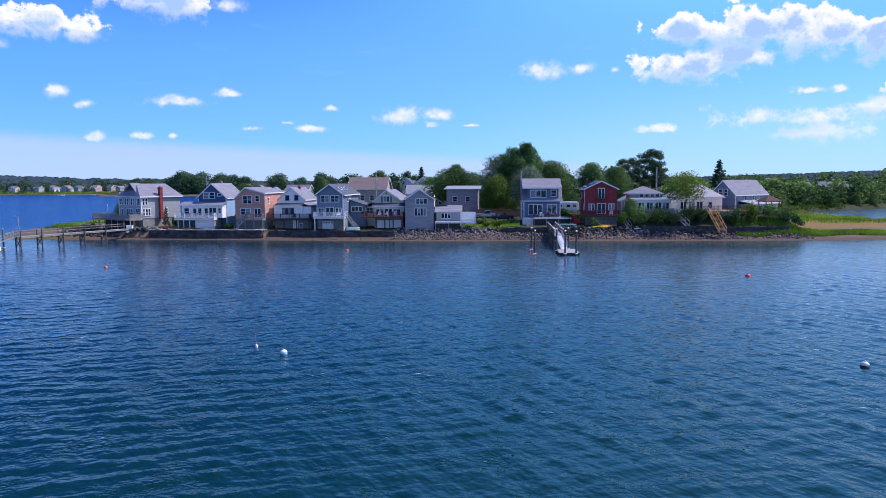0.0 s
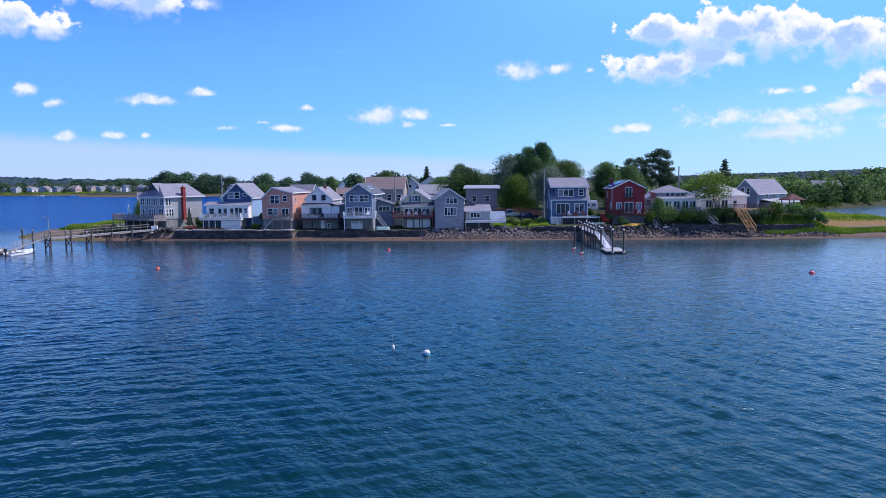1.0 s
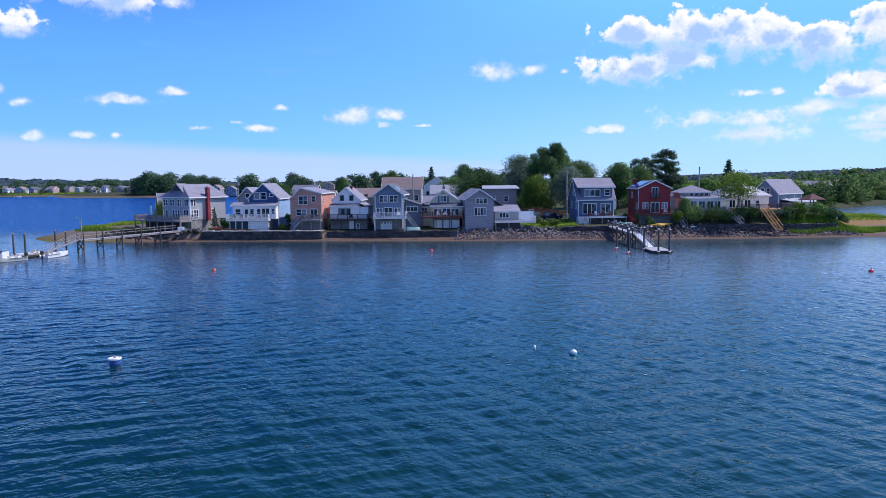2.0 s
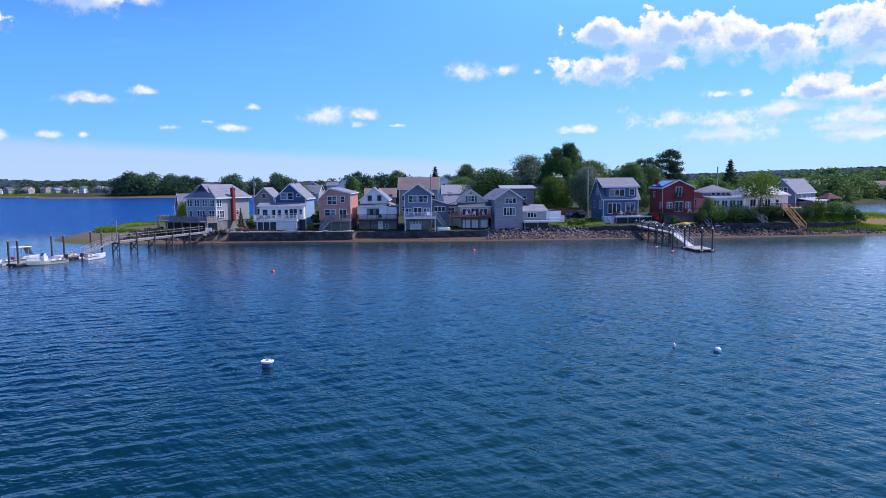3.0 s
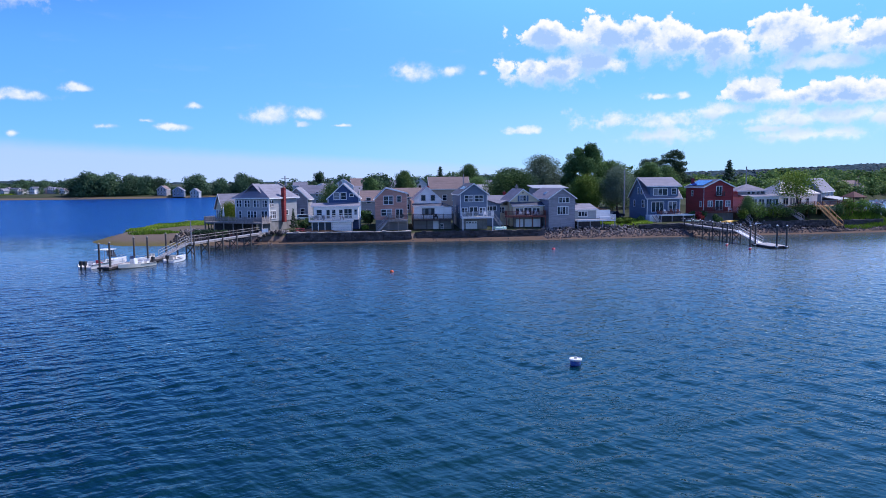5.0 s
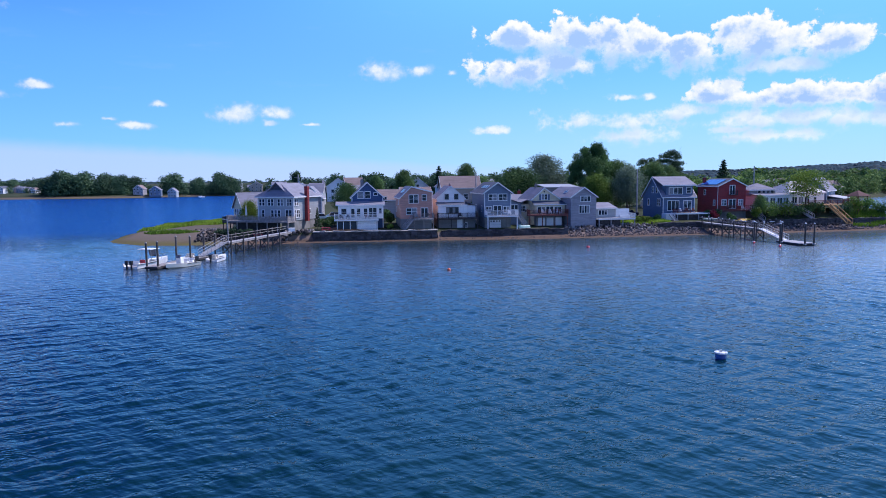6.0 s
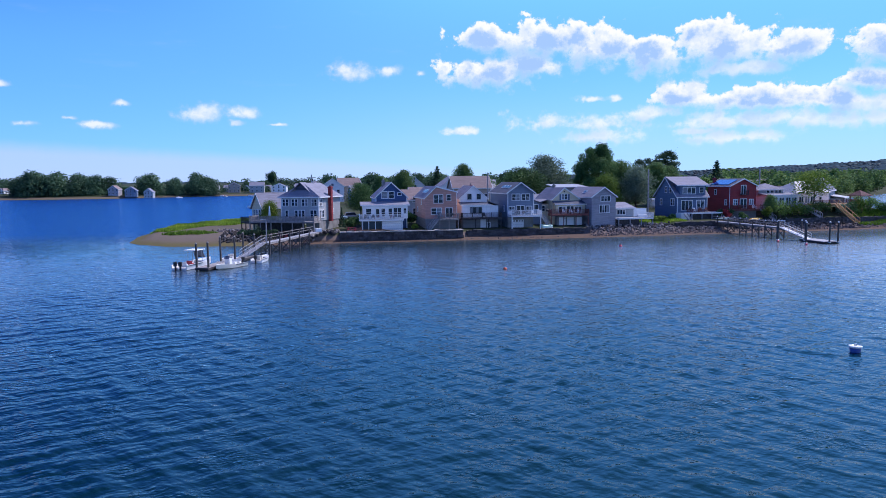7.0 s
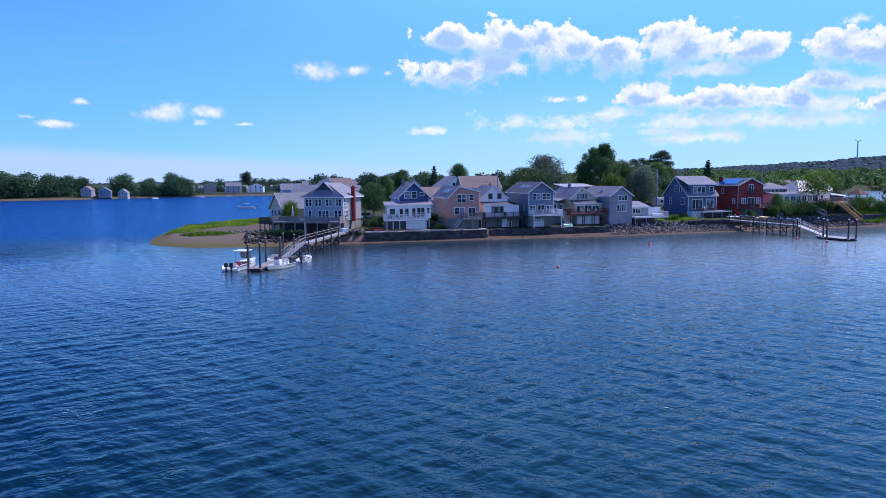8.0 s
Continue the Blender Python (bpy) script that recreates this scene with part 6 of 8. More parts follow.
def pier(name, a, b, z, width, label, bents, rail_side=(-1, 1), deck_mat="grey_wood", caps="trim"):
    root = thing(name, a[0], a[1], 0.0, 0, label, "pier")
    A, Bv = Vector((0, 0, z)), Vector((b[0] - a[0], b[1] - a[1], z))
    d = (Bv - A).normalized()
    s = Vector((-d.y, d.x, 0)) * width / 2
    length = (Bv - A).length
    n = int(length / 0.22)
    bm = B()
    for i in range(n):
        c = A + d * (length * (i + 0.5) / n)
        w = d * (length / n * 0.46)
        slab(bm, [tuple(c - s - w), tuple(c + s - w), tuple(c + s + w), tuple(c - s + w)], 0.05)
    tagged(part("deck", bm, deck_mat, root), kind="stuff")
    for k in (-1, 1):
        bm = B()
        beam(bm, A + s * 0.85 * k - Vector((0, 0, 0.18)), Bv + s * 0.85 * k - Vector((0, 0, 0.18)), 0.12, 0.24)
        part("joist", bm, "wood", root)
    for u in bents:
        c = A + d * (length * u)
        for k in (-1, 1):
            q = c + s * 1.15 * k
            pile(root, q.x, q.y, -1.5, z + 1.05, 0.12, cap=caps)
        for k in (-1, 1):
            bm = B()
            beam(bm, c + s * 1.1 * k + Vector((0, 0, -0.45)), c - s * 1.1 * k + Vector((0, 0, 0.25 - z)), 0.06, 0.16)
            part("cross_brace", bm, "pile", root)
        bm = B()
        beam(bm, c + s * 1.3 + Vector((0, 0, -0.36)), c - s * 1.3 + Vector((0, 0, -0.36)), 0.16, 0.2)
        part("cap_beam", bm, "pile", root)
    us = [0.0, *bents, 1.0] if bents[-1] < 0.98 else [0.0, *bents]
    for k in rail_side:
        for h in (0.55, 0.98):
            bm = B()
            beam(bm, A + s * k * 1.0 + Vector((0, 0, h)), Bv + s * k * 1.0 + Vector((0, 0, h)), 0.045, 0.075)
            part("rail", bm, "wood", root)
    return root


def gangway(p, q, width, label, mat="grey_wood", rail="grey_wood"):
    root = thing("gangway", p[0], p[1], 0.0, 0, label, "gangway")
    a, b = Vector((0, 0, p[2])), Vector((q[0] - p[0], q[1] - p[1], q[2]))
    d = (b - a)
    s = Vector((-d.y, d.x, 0)).normalized() * width / 2
    bm = B()
    slab(bm, [tuple(a - s), tuple(a + s), tuple(b + s), tuple(b - s)], 0.1)
    part("deck", bm, mat, root)
    for k in (-1, 1):
        bm = B()
        for h in (0.12, 0.5, 0.95):
            beam(bm, a + s * k + Vector((0, 0, h)), b + s * k + Vector((0, 0, h)), 0.05)
        for i in range(7):
            c = a.lerp(b, i / 6) + s * k
            beam(bm, c, c + Vector((0, 0, 0.97)), 0.05)
        part("handrail", bm, rail, root)
    return root


def float_dock(x, y, length, width, turn, label, mat="wood"):
    root = thing("float", x, y, 0.0, turn, label, "float")
    bm = B()
    n = int(length / 0.2)
    for i in range(n):
        box(bm, -width / 2, width / 2, -length / 2 + length * i / n, -length / 2 + length * (i + 0.93) / n, 0.38, 0.44)
    tagged(part("deck", bm, mat, root), kind="stuff")
    bm = B()
    for k in (-1, 1):
        box(bm, k * width / 2 - 0.08, k * width / 2 + 0.08, -length / 2 - 0.05, length / 2 + 0.05, 0.12, 0.375)
    box(bm, -width / 2 + 0.085, width / 2 - 0.085, -length / 2 - 0.05, -length / 2 + 0.1, 0.12, 0.375)
    part("rim", bm, "dark_wood", root)
    for i in range(3):
        bm = B()
        yy = -length / 2 + length * (i + 0.5) / 3
        box(bm, -width / 2 + 0.15, width / 2 - 0.15, yy - length / 8, yy + length / 8, -0.3, 0.36)
        part("pontoon", bm, "black", root)
    return root


# pier at the point
west_pier = pier("pier", (-85.25, 110.1), (-77.3, 131.3), 2.1, 1.25, "narrow grey timber pier on braced piles running to the point", (0.02, 0.19, 0.37, 0.56, 0.76), rail_side=(1,), caps="pile")
gangway((-85.4, 110.1, 2.1), (-88.1, 105.6, 0.5), 1.0, "sloping timber gangway down to the floats")
float_dock(-89.6, 101.4, 15.5, 1.7, -18, "long low timber float beside the moored boats")


def mooring_pile(x, y, top, label="dark weathered mooring pile with pale cap", group="mooring piles", cap="trim"):
    p = thing("mooring_pile", x, y, 0.0, 0, label, "pile", group)
    bm = B()
    rod(bm, (0, 0, -2.0), (0, 0, top), 0.155, 0.13, 10)
    part("post", bm, "pile", p)
    bm = B()
    lathe(bm, [(0.16, 0), (0.16, 0.08), (0.02, 0.22)], 10, (0, 0, top - 0.03))
    part("cap", bm, cap, p, "cone cap")
    bm = B()
    lathe(bm, [(0.19, 0.25), (0.25, 0.28), (0.25, 0.36), (0.19, 0.39)], 12)
    part("ring", bm, "trim", p, "pale float ring")


for x, y, top in ((-92.68, 94.6, 3.5), (-91.2, 94.3, 3.65), (-90.6, 101.7, 3.75), (-88.65, 101.5, 3.75), (-88.2, 108.6, 3.75), (-86.6, 108.9, 3.5)):
    mooring_pile(x, y, top, "dark weathered mooring pile beside the float", cap="wood")


def dock_lamp():
    p = thing("lamp_post", -84.9, 110.6, 0.0, 0, "tall thin grey lamp post at the end of the pier", "lamp post")
    bm = B()
    rod(bm, (0, 0, -1.5), (0, 0, 5.65), 0.11, 0.07, 8)
    part("post", bm, "grey_wood", p)
    bm = B()
    beam(bm, (0, 0, 5.6), (-0.6, -0.1, 5.68), 0.07)
    box(bm, -0.8, -0.45, -0.2, 0.02, 5.62, 5.74)
    part("lamp_arm", bm, "steel", p)


dock_lamp()
bm = B()
box(bm, -0.55, 0.55, -0.4, 0.4, 0.0, 0.55), box(bm, -0.6, 0.6, -0.45, 0.45, 0.55, 0.63)
single("dock_box", bm, "trim", "white dock box at the head of the pier", "storage box", m=pose(-76.9, 131.6, 2.12, 0, 0, 15))

# pier in front of the steel blue house
pier("pier", (8.3, 137.5), (8.4, 116.2), 2.15, 1.3, "grey timber pier on braced piles with white post caps", (0.08, 0.26, 0.45, 0.64, 0.82, 0.985))
gangway((8.4, 116.2, 2.15), (8.9, 109.6, 0.5), 1.0, "sloping pale metal gangway with truss rails", "trim", "steel")
float_dock(9.3, 107.6, 6.0, 3.0, 0, "square pale timber float at the end of the pier", "grey_wood")
for x, y, top in ((7.65, 109.0, 3.7), (8.65, 104.35, 3.75), (10.3, 104.35, 3.7), (9.75, 112.6, 3.6)):
    mooring_pile(x, y, top)
for x, y, top in ((4.1, 104.3, 3.8), (3.75, 111.0, 3.75)):
    mooring_pile(x, y, top, "lone dark mooring pile with faded red float at its foot", "lone piles")
    bm = B()
    bmesh.ops.create_uvsphere(bm, u_segments=12, v_segments=8, radius=0.2)
    single("float_ball", bm, "pinkred", "faded red ball float tied to the pile", "float", smooth=True, m=pose(x - 0.25, y - 0.45, 0.12))


# ---- boats ----
def hull_mesh(bm, length, beam_w, free, draft=0.3):
    """A lofted planing hull, bow towards +y, origin at the middle on the waterline."""
    rings = []
    n = 12
    for i in range(n):
        u = i / (n - 1)
        y = -length / 2 + length * u
        half = beam_w / 2 * (1 - max(0.0, (u - 0.45) / 0.55) ** 2.2 * 0.985)
        sheer = free * (1 + 0.45 * u * u)
        keel = -draft + (draft + sheer * 0.55) * max(0.0, (u - 0.72) / 0.28) ** 2
        chine = 0.05 + 0.30 * max(0.0, u - 0.5)
        rings.append([bm.verts.new(p) for p in ((-half, y, sheer), (-half * 0.90, y, chine), (0, y, keel), (half * 0.90, y, chine), (half, y, sheer),
                                                (half - min(0.16, half * 0.4), y, sheer), (half - min(0.18, half * 0.45), y, 0.28), (-half + min(0.18, half * 0.45), y, 0.28), (-half + min(0.16, half * 0.4), y, sheer))])
    for a, b in zip(rings, rings[1:]):
        for i in range(9):
            j = (i + 1) % 9
            bm.faces.new((a[i], a[j], b[j], b[i]))
    bm.faces.new(rings[0])
    bm.faces.new(rings[-1][::-1])


def outboard(boat, y, x=0.0):
    bm = B()
    box(bm, x - 0.2, x + 0.2, y - 0.45, y - 0.02, 0.55, 1.15)
    box(bm, x - 0.1, x + 0.1, y - 0.35, y - 0.1, -0.4, 0.55)
    bmesh.ops.bevel(bm, geom=[e for e in bm.edges if e.calc_length() > 0.15], offset=0.06, segments=2, affect="EDGES")
    part("outboard_motor", bm, "black", boat, "black outboard motor")


def motor_boat(x, y, turn, length, beam_w, label, hull="white_metal", top=False, console=True, cover=None, motors=1, group="moored boats", free=0.72):
    b = thing("motor_boat", x, y, 0.0, turn, label, "boat", group)
    bm = B()
    hull_mesh(bm, length, beam_w, free)
    part("hull", bm, hull, b, smooth=False)
    bm = B()
    fl = 0.33
    slab(bm, [(-beam_w * 0.4, -length * 0.46, fl), (beam_w * 0.4, -length * 0.46, fl), (beam_w * 0.38, length * 0.15, fl), (-beam_w * 0.38, length * 0.15, fl)], 0.04)
    part("cockpit_sole", bm, "cream_metal", b)
    bm = B()
    slab(bm, [(-beam_w * 0.40, length * 0.16, free * 1.08), (beam_w * 0.40, length * 0.16, free * 1.08), (0.12, length * 0.47, free * 1.33), (-0.12, length * 0.47, free * 1.33)], 0.06)
    part("foredeck", bm, hull, b)
    if console:
        bm = B()
        box(bm, -0.4, 0.4, -0.15, 0.55, fl, 1.25)
        bmesh.ops.bevel(bm, geom=bm.edges[:], offset=0.07, segments=2, affect="EDGES")
        part("console", bm, "white_metal", b)
        bm = B()
        slab(bm, [(-0.4, 0.42, 1.62), (0.4, 0.42, 1.62), (0.4, 0.6, 1.24), (-0.4, 0.6, 1.24)], 0.02)
        part("windscreen", bm, "glass", b, "dark windscreen")
    for yy, mat in ((-length * 0.16, "red_cloth"), (-length * 0.33, "white_metal")):
        bm = B()
        box(bm, -0.42, 0.42, yy - 0.2, yy + 0.2, fl, fl + 0.36)
        box(bm, -0.42, 0.42, yy - 0.24, yy - 0.16, fl + 0.365, fl + 0.66)
        bmesh.ops.bevel(bm, geom=bm.edges[:], offset=0.03, segments=1, affect="EDGES")
        part("seat", bm, mat if cover is None else cover, b)
    if top:
        for sx in (-1, 1):
            for yy in (-0.6, 0.55):
                bm = B()
                rod(bm, (sx * 0.75, yy, 0.6), (sx * 0.7, yy * 0.9, 2.3), 0.03, None, 6)
                part("top_strut", bm, "steel", b)
        bm = B()
        box(bm, -1.0, 1.0, -1.1, 1.0, 2.3, 2.38)
        bmesh.ops.bevel(bm, geom=bm.edges[:], offset=0.035, segments=1, affect="EDGES")
        part("hard_top", bm, "white_metal", b, "white hard top")
        bm = B()
        slab(bm, [(-0.7, 0.7, 2.28), (0.7, 0.7, 2.28), (0.8, 1.2, 1.2), (-0.8, 1.2, 1.2)], 0.02)
        part("windscreen", bm, "glass", b)
    bm = B()
    for sx in (-1, 1):
        beam(bm, (sx * (beam_w / 2 + 0.01), -length * 0.49, free * 0.86), (sx * (beam_w / 2 + 0.01), -length * 0.02, free * 0.90), 0.05, 0.07)
    part("rub_rail", bm, "black", b, "dark rub rail")
    for k in range(motors):
        outboard(b, -length / 2, (k - (motors - 1) / 2) * 0.7)
    bm = B()
    for sx in (-1, 1):
        beam(bm, (sx * beam_w * 0.33, length * 0.2, free * 1.1), (sx * beam_w * 0.33, length * 0.2, free * 1.1 + 0.45), 0.03)
        beam(bm, (sx * beam_w * 0.33, length * 0.2, free * 1.1 + 0.45), (sx * 0.1, length * 0.45, free * 1.35 + 0.4), 0.03)
    part("bow_rail", bm, "steel", b)
    return b


motor_boat(-93.6, 99.2, -22, 7.8, 2.4, "white motor boat with hard top and twin outboards beside the float", top=True, console=False, motors=2, free=0.68)
motor_boat(-88.9, 97.0, 150, 5.6, 2.0, "open cream motor boat moored beside the float", "cream_metal", console=True, cover="white_metal", free=0.5)
motor_boat(-85.2, 103.6, -15, 4.6, 1.8, "small white skiff with black outboard", console=False, cover="cream_metal", free=0.55)
motor_boat(-89.9, 104.2, 162, 4.4, 1.7, "small white dinghy behind the piles", console=False, motors=0, cover="cream_metal", free=0.5)
motor_boat(-102.6, 316.0, 85, 8.0, 2.6, "white cabin boat moored on open water", top=True, console=False)
for i, (x, y) in enumerate(((-150, 585), (-128, 590), (-180, 560), (-112, 600), (-396, 612), (-420, 600), (-88.0, 330), (150.0, 268.0), (170.0, 292.0))):
    motor_boat(x, y, 60 + i * 47, 6.5, 2.3, "small white boat moored far off", console=True, group="far moored boats")


# ---- buoys ----
def mooring_buoy(x, y, band, label):
    b = thing("mooring_buoy", x, y, 0.0, 0, label, "buoy", "mooring buoys")
    bm = B()
    lathe(bm, [(0.10, -0.42), (0.22, -0.3), (0.265, -0.1), (0.25, 0.08)], 16)
    part("lower_half", bm, band, b, smooth=True)
    bm = B()
    lathe(bm, [(0.25, 0.08), (0.215, 0.20), (0.11, 0.29), (0.04, 0.31)], 16)
    part("upper_half", bm, "white_metal", b, "white top", smooth=True)
    bm = B()
    lathe(bm, [(0.04, 0.312), (0.04, 0.37)], 8)
    part("eye", bm, "steel", b)


mooring_buoy(-14.12, 42.9, "teal_paint", "round white and teal mooring buoy")
mooring_buoy(22.12, 42.9, "black", "round white mooring buoy with dark waterline")


def drum_buoy(x, y):
    b = thing("mooring_buoy", x, y, 0.0, 12, "blue drum-shaped mooring buoy with worn white top", "buoy", "mooring buoys")
    bm = B()
    lathe(bm, [(0.27, -0.3), (0.31, -0.05), (0.37, 0.36)], 18)
    part("drum", bm, "blue_paint", b, smooth=True)
    bm = B()
    lathe(bm, [(0.375, 0.30), (0.40, 0.33), (0.40, 0.41), (0.33, 0.43), (0.30, 0.40)], 18)
    part("rim", bm, "white_metal", b, "worn white rim")
    bm = B()
    box(bm, -0.09, 0.09, -0.03, 0.03, 0.40, 0.55)
    part("shackle", bm, "steel", b)


drum_buoy(-43.21, 40.3)


def stick_buoy(x, y):
    b = thing("lobster_buoy", x, y, 0.0, 0, "small white lobster buoy with upright stick", "buoy")
    bm = B()
    lathe(bm, [(0.05, -0.1), (0.105, 0.0), (0.105, 0.18), (0.04, 0.27)], 12)
    part("float", bm, "white_metal", b, smooth=True)
    bm = B()
    rod(bm, (0, 0, 0.24), (-0.07, 0.0, 1.0), 0.016, 0.010, 6)
    part("stick", bm, "grey_wood", b)


stick_buoy(-16.52, 44.3)


def ball_float(x, y, r, mat, label):
    b = thing("float_ball", x, y, 0.0, 0, label, "buoy", "ball floats")
    bm = B()
    lathe(bm, [(r * 0.6, -r * 0.7), (r, 0.0), (r * 0.85, r * 0.55), (r * 0.35, r * 0.93)], 14)
    part("ball", bm, mat, b, smooth=True)
    bm = B()
    lathe(bm, [(r * 0.22, r * 0.9), (r * 0.18, r * 1.25)], 8)
    part("eye", bm, "black", b)


ball_float(-53.77, 86.2, 0.26, "orange", "small orange ball float on the water")
ball_float(-26.6, 110.4, 0.30, "pinkred", "small red ball float on the water")
ball_float(28.3, 82.9, 0.33, "pinkred", "faded red float with a scrap of weed")


# ---- vehicles ----
def car(x, y, turn, label, paint, length=4.5, high=1.5, pickup=False, group="parked cars"):
    z = ground_z(x, y)
    c = thing("pickup_truck" if pickup else "car", x, y, z, turn, label, "car", group)
    bm = B()
    w = 0.9
    box(bm, -length / 2, length / 2, -w, w, z + 0.35, z + high * 0.6)
    bmesh.ops.bevel(bm, geom=bm.edges[:], offset=0.12, segments=2, affect="EDGES")
    part("body", bm, paint, c)
    a, b = (-length * 0.08, length * 0.28) if pickup else (-length * 0.38, length * 0.22)
    bm = B()
    v = box(bm, a, b, -w * 0.9, w * 0.9, z + high * 0.58, z + high * 0.96)
    for q in v[4:]:
        q.co.x = (a + b) / 2 + (q.co.x - (a + b) / 2) * 0.72
        q.co.y *= 0.85
    part("cabin_glass", bm, "glass", c, "dark windows")
    bm = B()
    box(bm, (a + b) / 2 - (b - a) * 0.37, (a + b) / 2 + (b - a) * 0.37, -w * 0.78, w * 0.78, z + high * 0.961, z + high)
    part("roof", bm, paint, c)
    if pickup:
        bm = B()
        box(bm, -length / 2 + 0.1, -length * 0.1, -w * 0.8, w * 0.8, z + high * 0.601, z + high * 0.62)
        part("bed", bm, "black", c)
    for sx in (-0.3, 0.32):
        for sy in (-1, 1):
            bm = B()
            rod(bm, (length * sx, sy * (w - 0.2), z + 0.34), (length * sx, sy * (w + 0.01), z + 0.34), 0.34, None, 14)
            wh = part("wheel", bm, "rubber", c)
            bm = B()
            rod(bm, (length * sx, sy * (w + 0.012), z + 0.34), (length * sx, sy * (w + 0.03), z + 0.34), 0.2, None, 10)
            part("rim", bm, "steel", wh)
    for sy in (-0.65, 0.65):
        bm = B()
        box(bm, length / 2 - 0.02, length / 2 + 0.02, sy - 0.15, sy + 0.15, z + 0.62, z + 0.78)
        part("headlight", bm, "white_metal", c)


car(-5.8, 162.0, 0, "silver pickup truck parked beside the soil bank", "car_silver", 5.5, 1.8, True)
car(-1.6, 152.5, 12, "dark car parked on the drive", "car_dark", 4.7, 1.6)
car(-72.5, 158.5, 20, "pale car parked behind the grey house", "car_pale", 4.5, 1.5)
car(-69.0, 163.0, 10, "silver car parked behind the navy house", "car_silver", 4.5, 1.5)


def camper(x, y, turn):
    z = ground_z(x, y)
    c = thing("camper", x, y, z, turn, "white camper trailer with dark windows behind the houses", "camper")
    bm = B()
    box(bm, -3.2, 3.2, -1.2, 1.2, z + 0.6, z + 3.1)
    bmesh.ops.bevel(bm, geom=bm.edges[:], offset=0.35, segments=3, affect="EDGES")
    part("body", bm, "white_metal", c)
    for u in (-1.8, 0.2, 1.7):
        bm = B()
        box(bm, u, u + 0.8, -1.24, -1.205, z + 1.7, z + 2.3)
        part("window", bm, "glass", c)
    for u in (-0.6, 0.4):
        bm = B()
        rod(bm, (u, -1.15, z + 0.38), (u, -0.9, z + 0.38), 0.38, None, 12)
        part("wheel", bm, "rubber", c)
    bm = B()
    beam(bm, (3.2, 0, z + 0.7), (4.4, 0, z + 0.6), 0.12)
    part("hitch", bm, "steel", c)


camper(13.6, 172.0, 0)


# ---- shore furniture ----
def kayak(x, y, turn, mat, label):
    k = thing("kayak", x, y, ground_z(x, y) + 0.1, turn, label, "kayak", "kayaks on the bank")
    z = BASE[k.name]
    bm = B()
    rings = []
    for i in range(9):
        u = i / 8 * 2 - 1
        r = 0.33 * max(0.03, 1 - u * u) ** 0.6
        rings.append([bm.verts.new((u * 1.9, r * math.cos(a), z + 0.2 + 0.08 * u * u + r * 0.55 * math.sin(a))) for a in np.linspace(0, 2 * math.pi, 10, endpoint=False)])
    for a, b in zip(rings, rings[1:]):
        for i in range(10):
            bm.faces.new((a[i], a[(i + 1) % 10], b[(i + 1) % 10], b[i]))
    bm.faces.new(rings[0]), bm.faces.new(rings[-1])
    part("hull", bm, mat, k, smooth=True)
    bm = B()
    lathe(bm, [(0.22, 0.0), (0.24, 0.03), (0.2, 0.04)], 12, (0, 0, z + 0.385))
    part("cockpit", bm, "black", k, "dark cockpit opening")


def dinghy(x, y, turn):
    z = ground_z(x, y)
    d = thing("dinghy", x, y, z, turn, "small pale green dinghy lying keel up by the garage", "dinghy")
    bm = B()
    rings = []
    for i in range(9):
        u = i / 8
        r, h = 0.68 * (1 - u ** 3 * 0.92), 0.62 - 0.18 * u * u
        rings.append([bm.verts.new((u * 2.7 - 1.2, r * math.cos(a), z + 0.08 + h * math.sin(a) ** 0.7)) for a in np.linspace(0.0, math.pi, 11)])
    for a, b in zip(rings, rings[1:]):
        for i in range(10):
            bm.faces.new((a[i], a[i + 1], b[i + 1], b[i]))
    bm.faces.new(rings[0])
    part("hull", bm, "green_hull", d, smooth=True)
    bm = B()
    for s in (-1, 1):
        for i in range(8):
            u, v = i / 8, (i + 1) / 8
            beam(bm, (u * 2.7 - 1.2, s * 0.70 * (1 - u ** 3 * 0.92), z + 0.06), (v * 2.7 - 1.2, s * 0.70 * (1 - v ** 3 * 0.92), z + 0.06), 0.07, 0.1)
    part("gunwale", bm, "trim", d, "white gunwale")
    bm = B()
    beam(bm, (-1.2, 0, z + 0.71), (1.3, 0, z + 0.56), 0.05, 0.07)
    part("keel", bm, "trim", d, "white keel strip")


dinghy(-31.4, 134.6, 10)
kayak(18.2, 138.9, 6, "yellow", "yellow kayak lying on the stony bank")
kayak(19.6, 139.6, 10, "yellow", "yellow kayak lying on the stony bank")
kayak(11.6, 139.9, 0, "green_hull", "pale green kayak beside the pier")
kayak(24.0, 138.6, -14, "white_metal", "white kayak lying below the shrubs")


def picnic_table(x, y, turn, mat, label):
    z = ground_z(x, y)
    t = thing("picnic_table", x, y, z, turn, label, "table", "picnic tables")
    bm = B()
    for k in range(5):
        box(bm, -0.9, 0.9, -0.38 + k * 0.155, -0.38 + k * 0.155 + 0.14, z + 0.70, z + 0.74)
    part("tabletop", bm, mat, t)
    for s in (-1, 1):
        bm = B()
        box(bm, -0.9, 0.9, s * 0.72 - 0.13, s * 0.72 + 0.13, z + 0.41, z + 0.45)
        part("bench", bm, mat, t)
        bm = B()
        beam(bm, (s * 0.65, -0.75, z), (s * 0.65, -0.25, z + 0.7), 0.09)
        beam(bm, (s * 0.65, 0.75, z), (s * 0.65, 0.25, z + 0.7), 0.09)
        beam(bm, (s * 0.65, -0.75, z + 0.38), (s * 0.65, 0.75, z + 0.38), 0.08)
        part("leg", bm, mat, t)


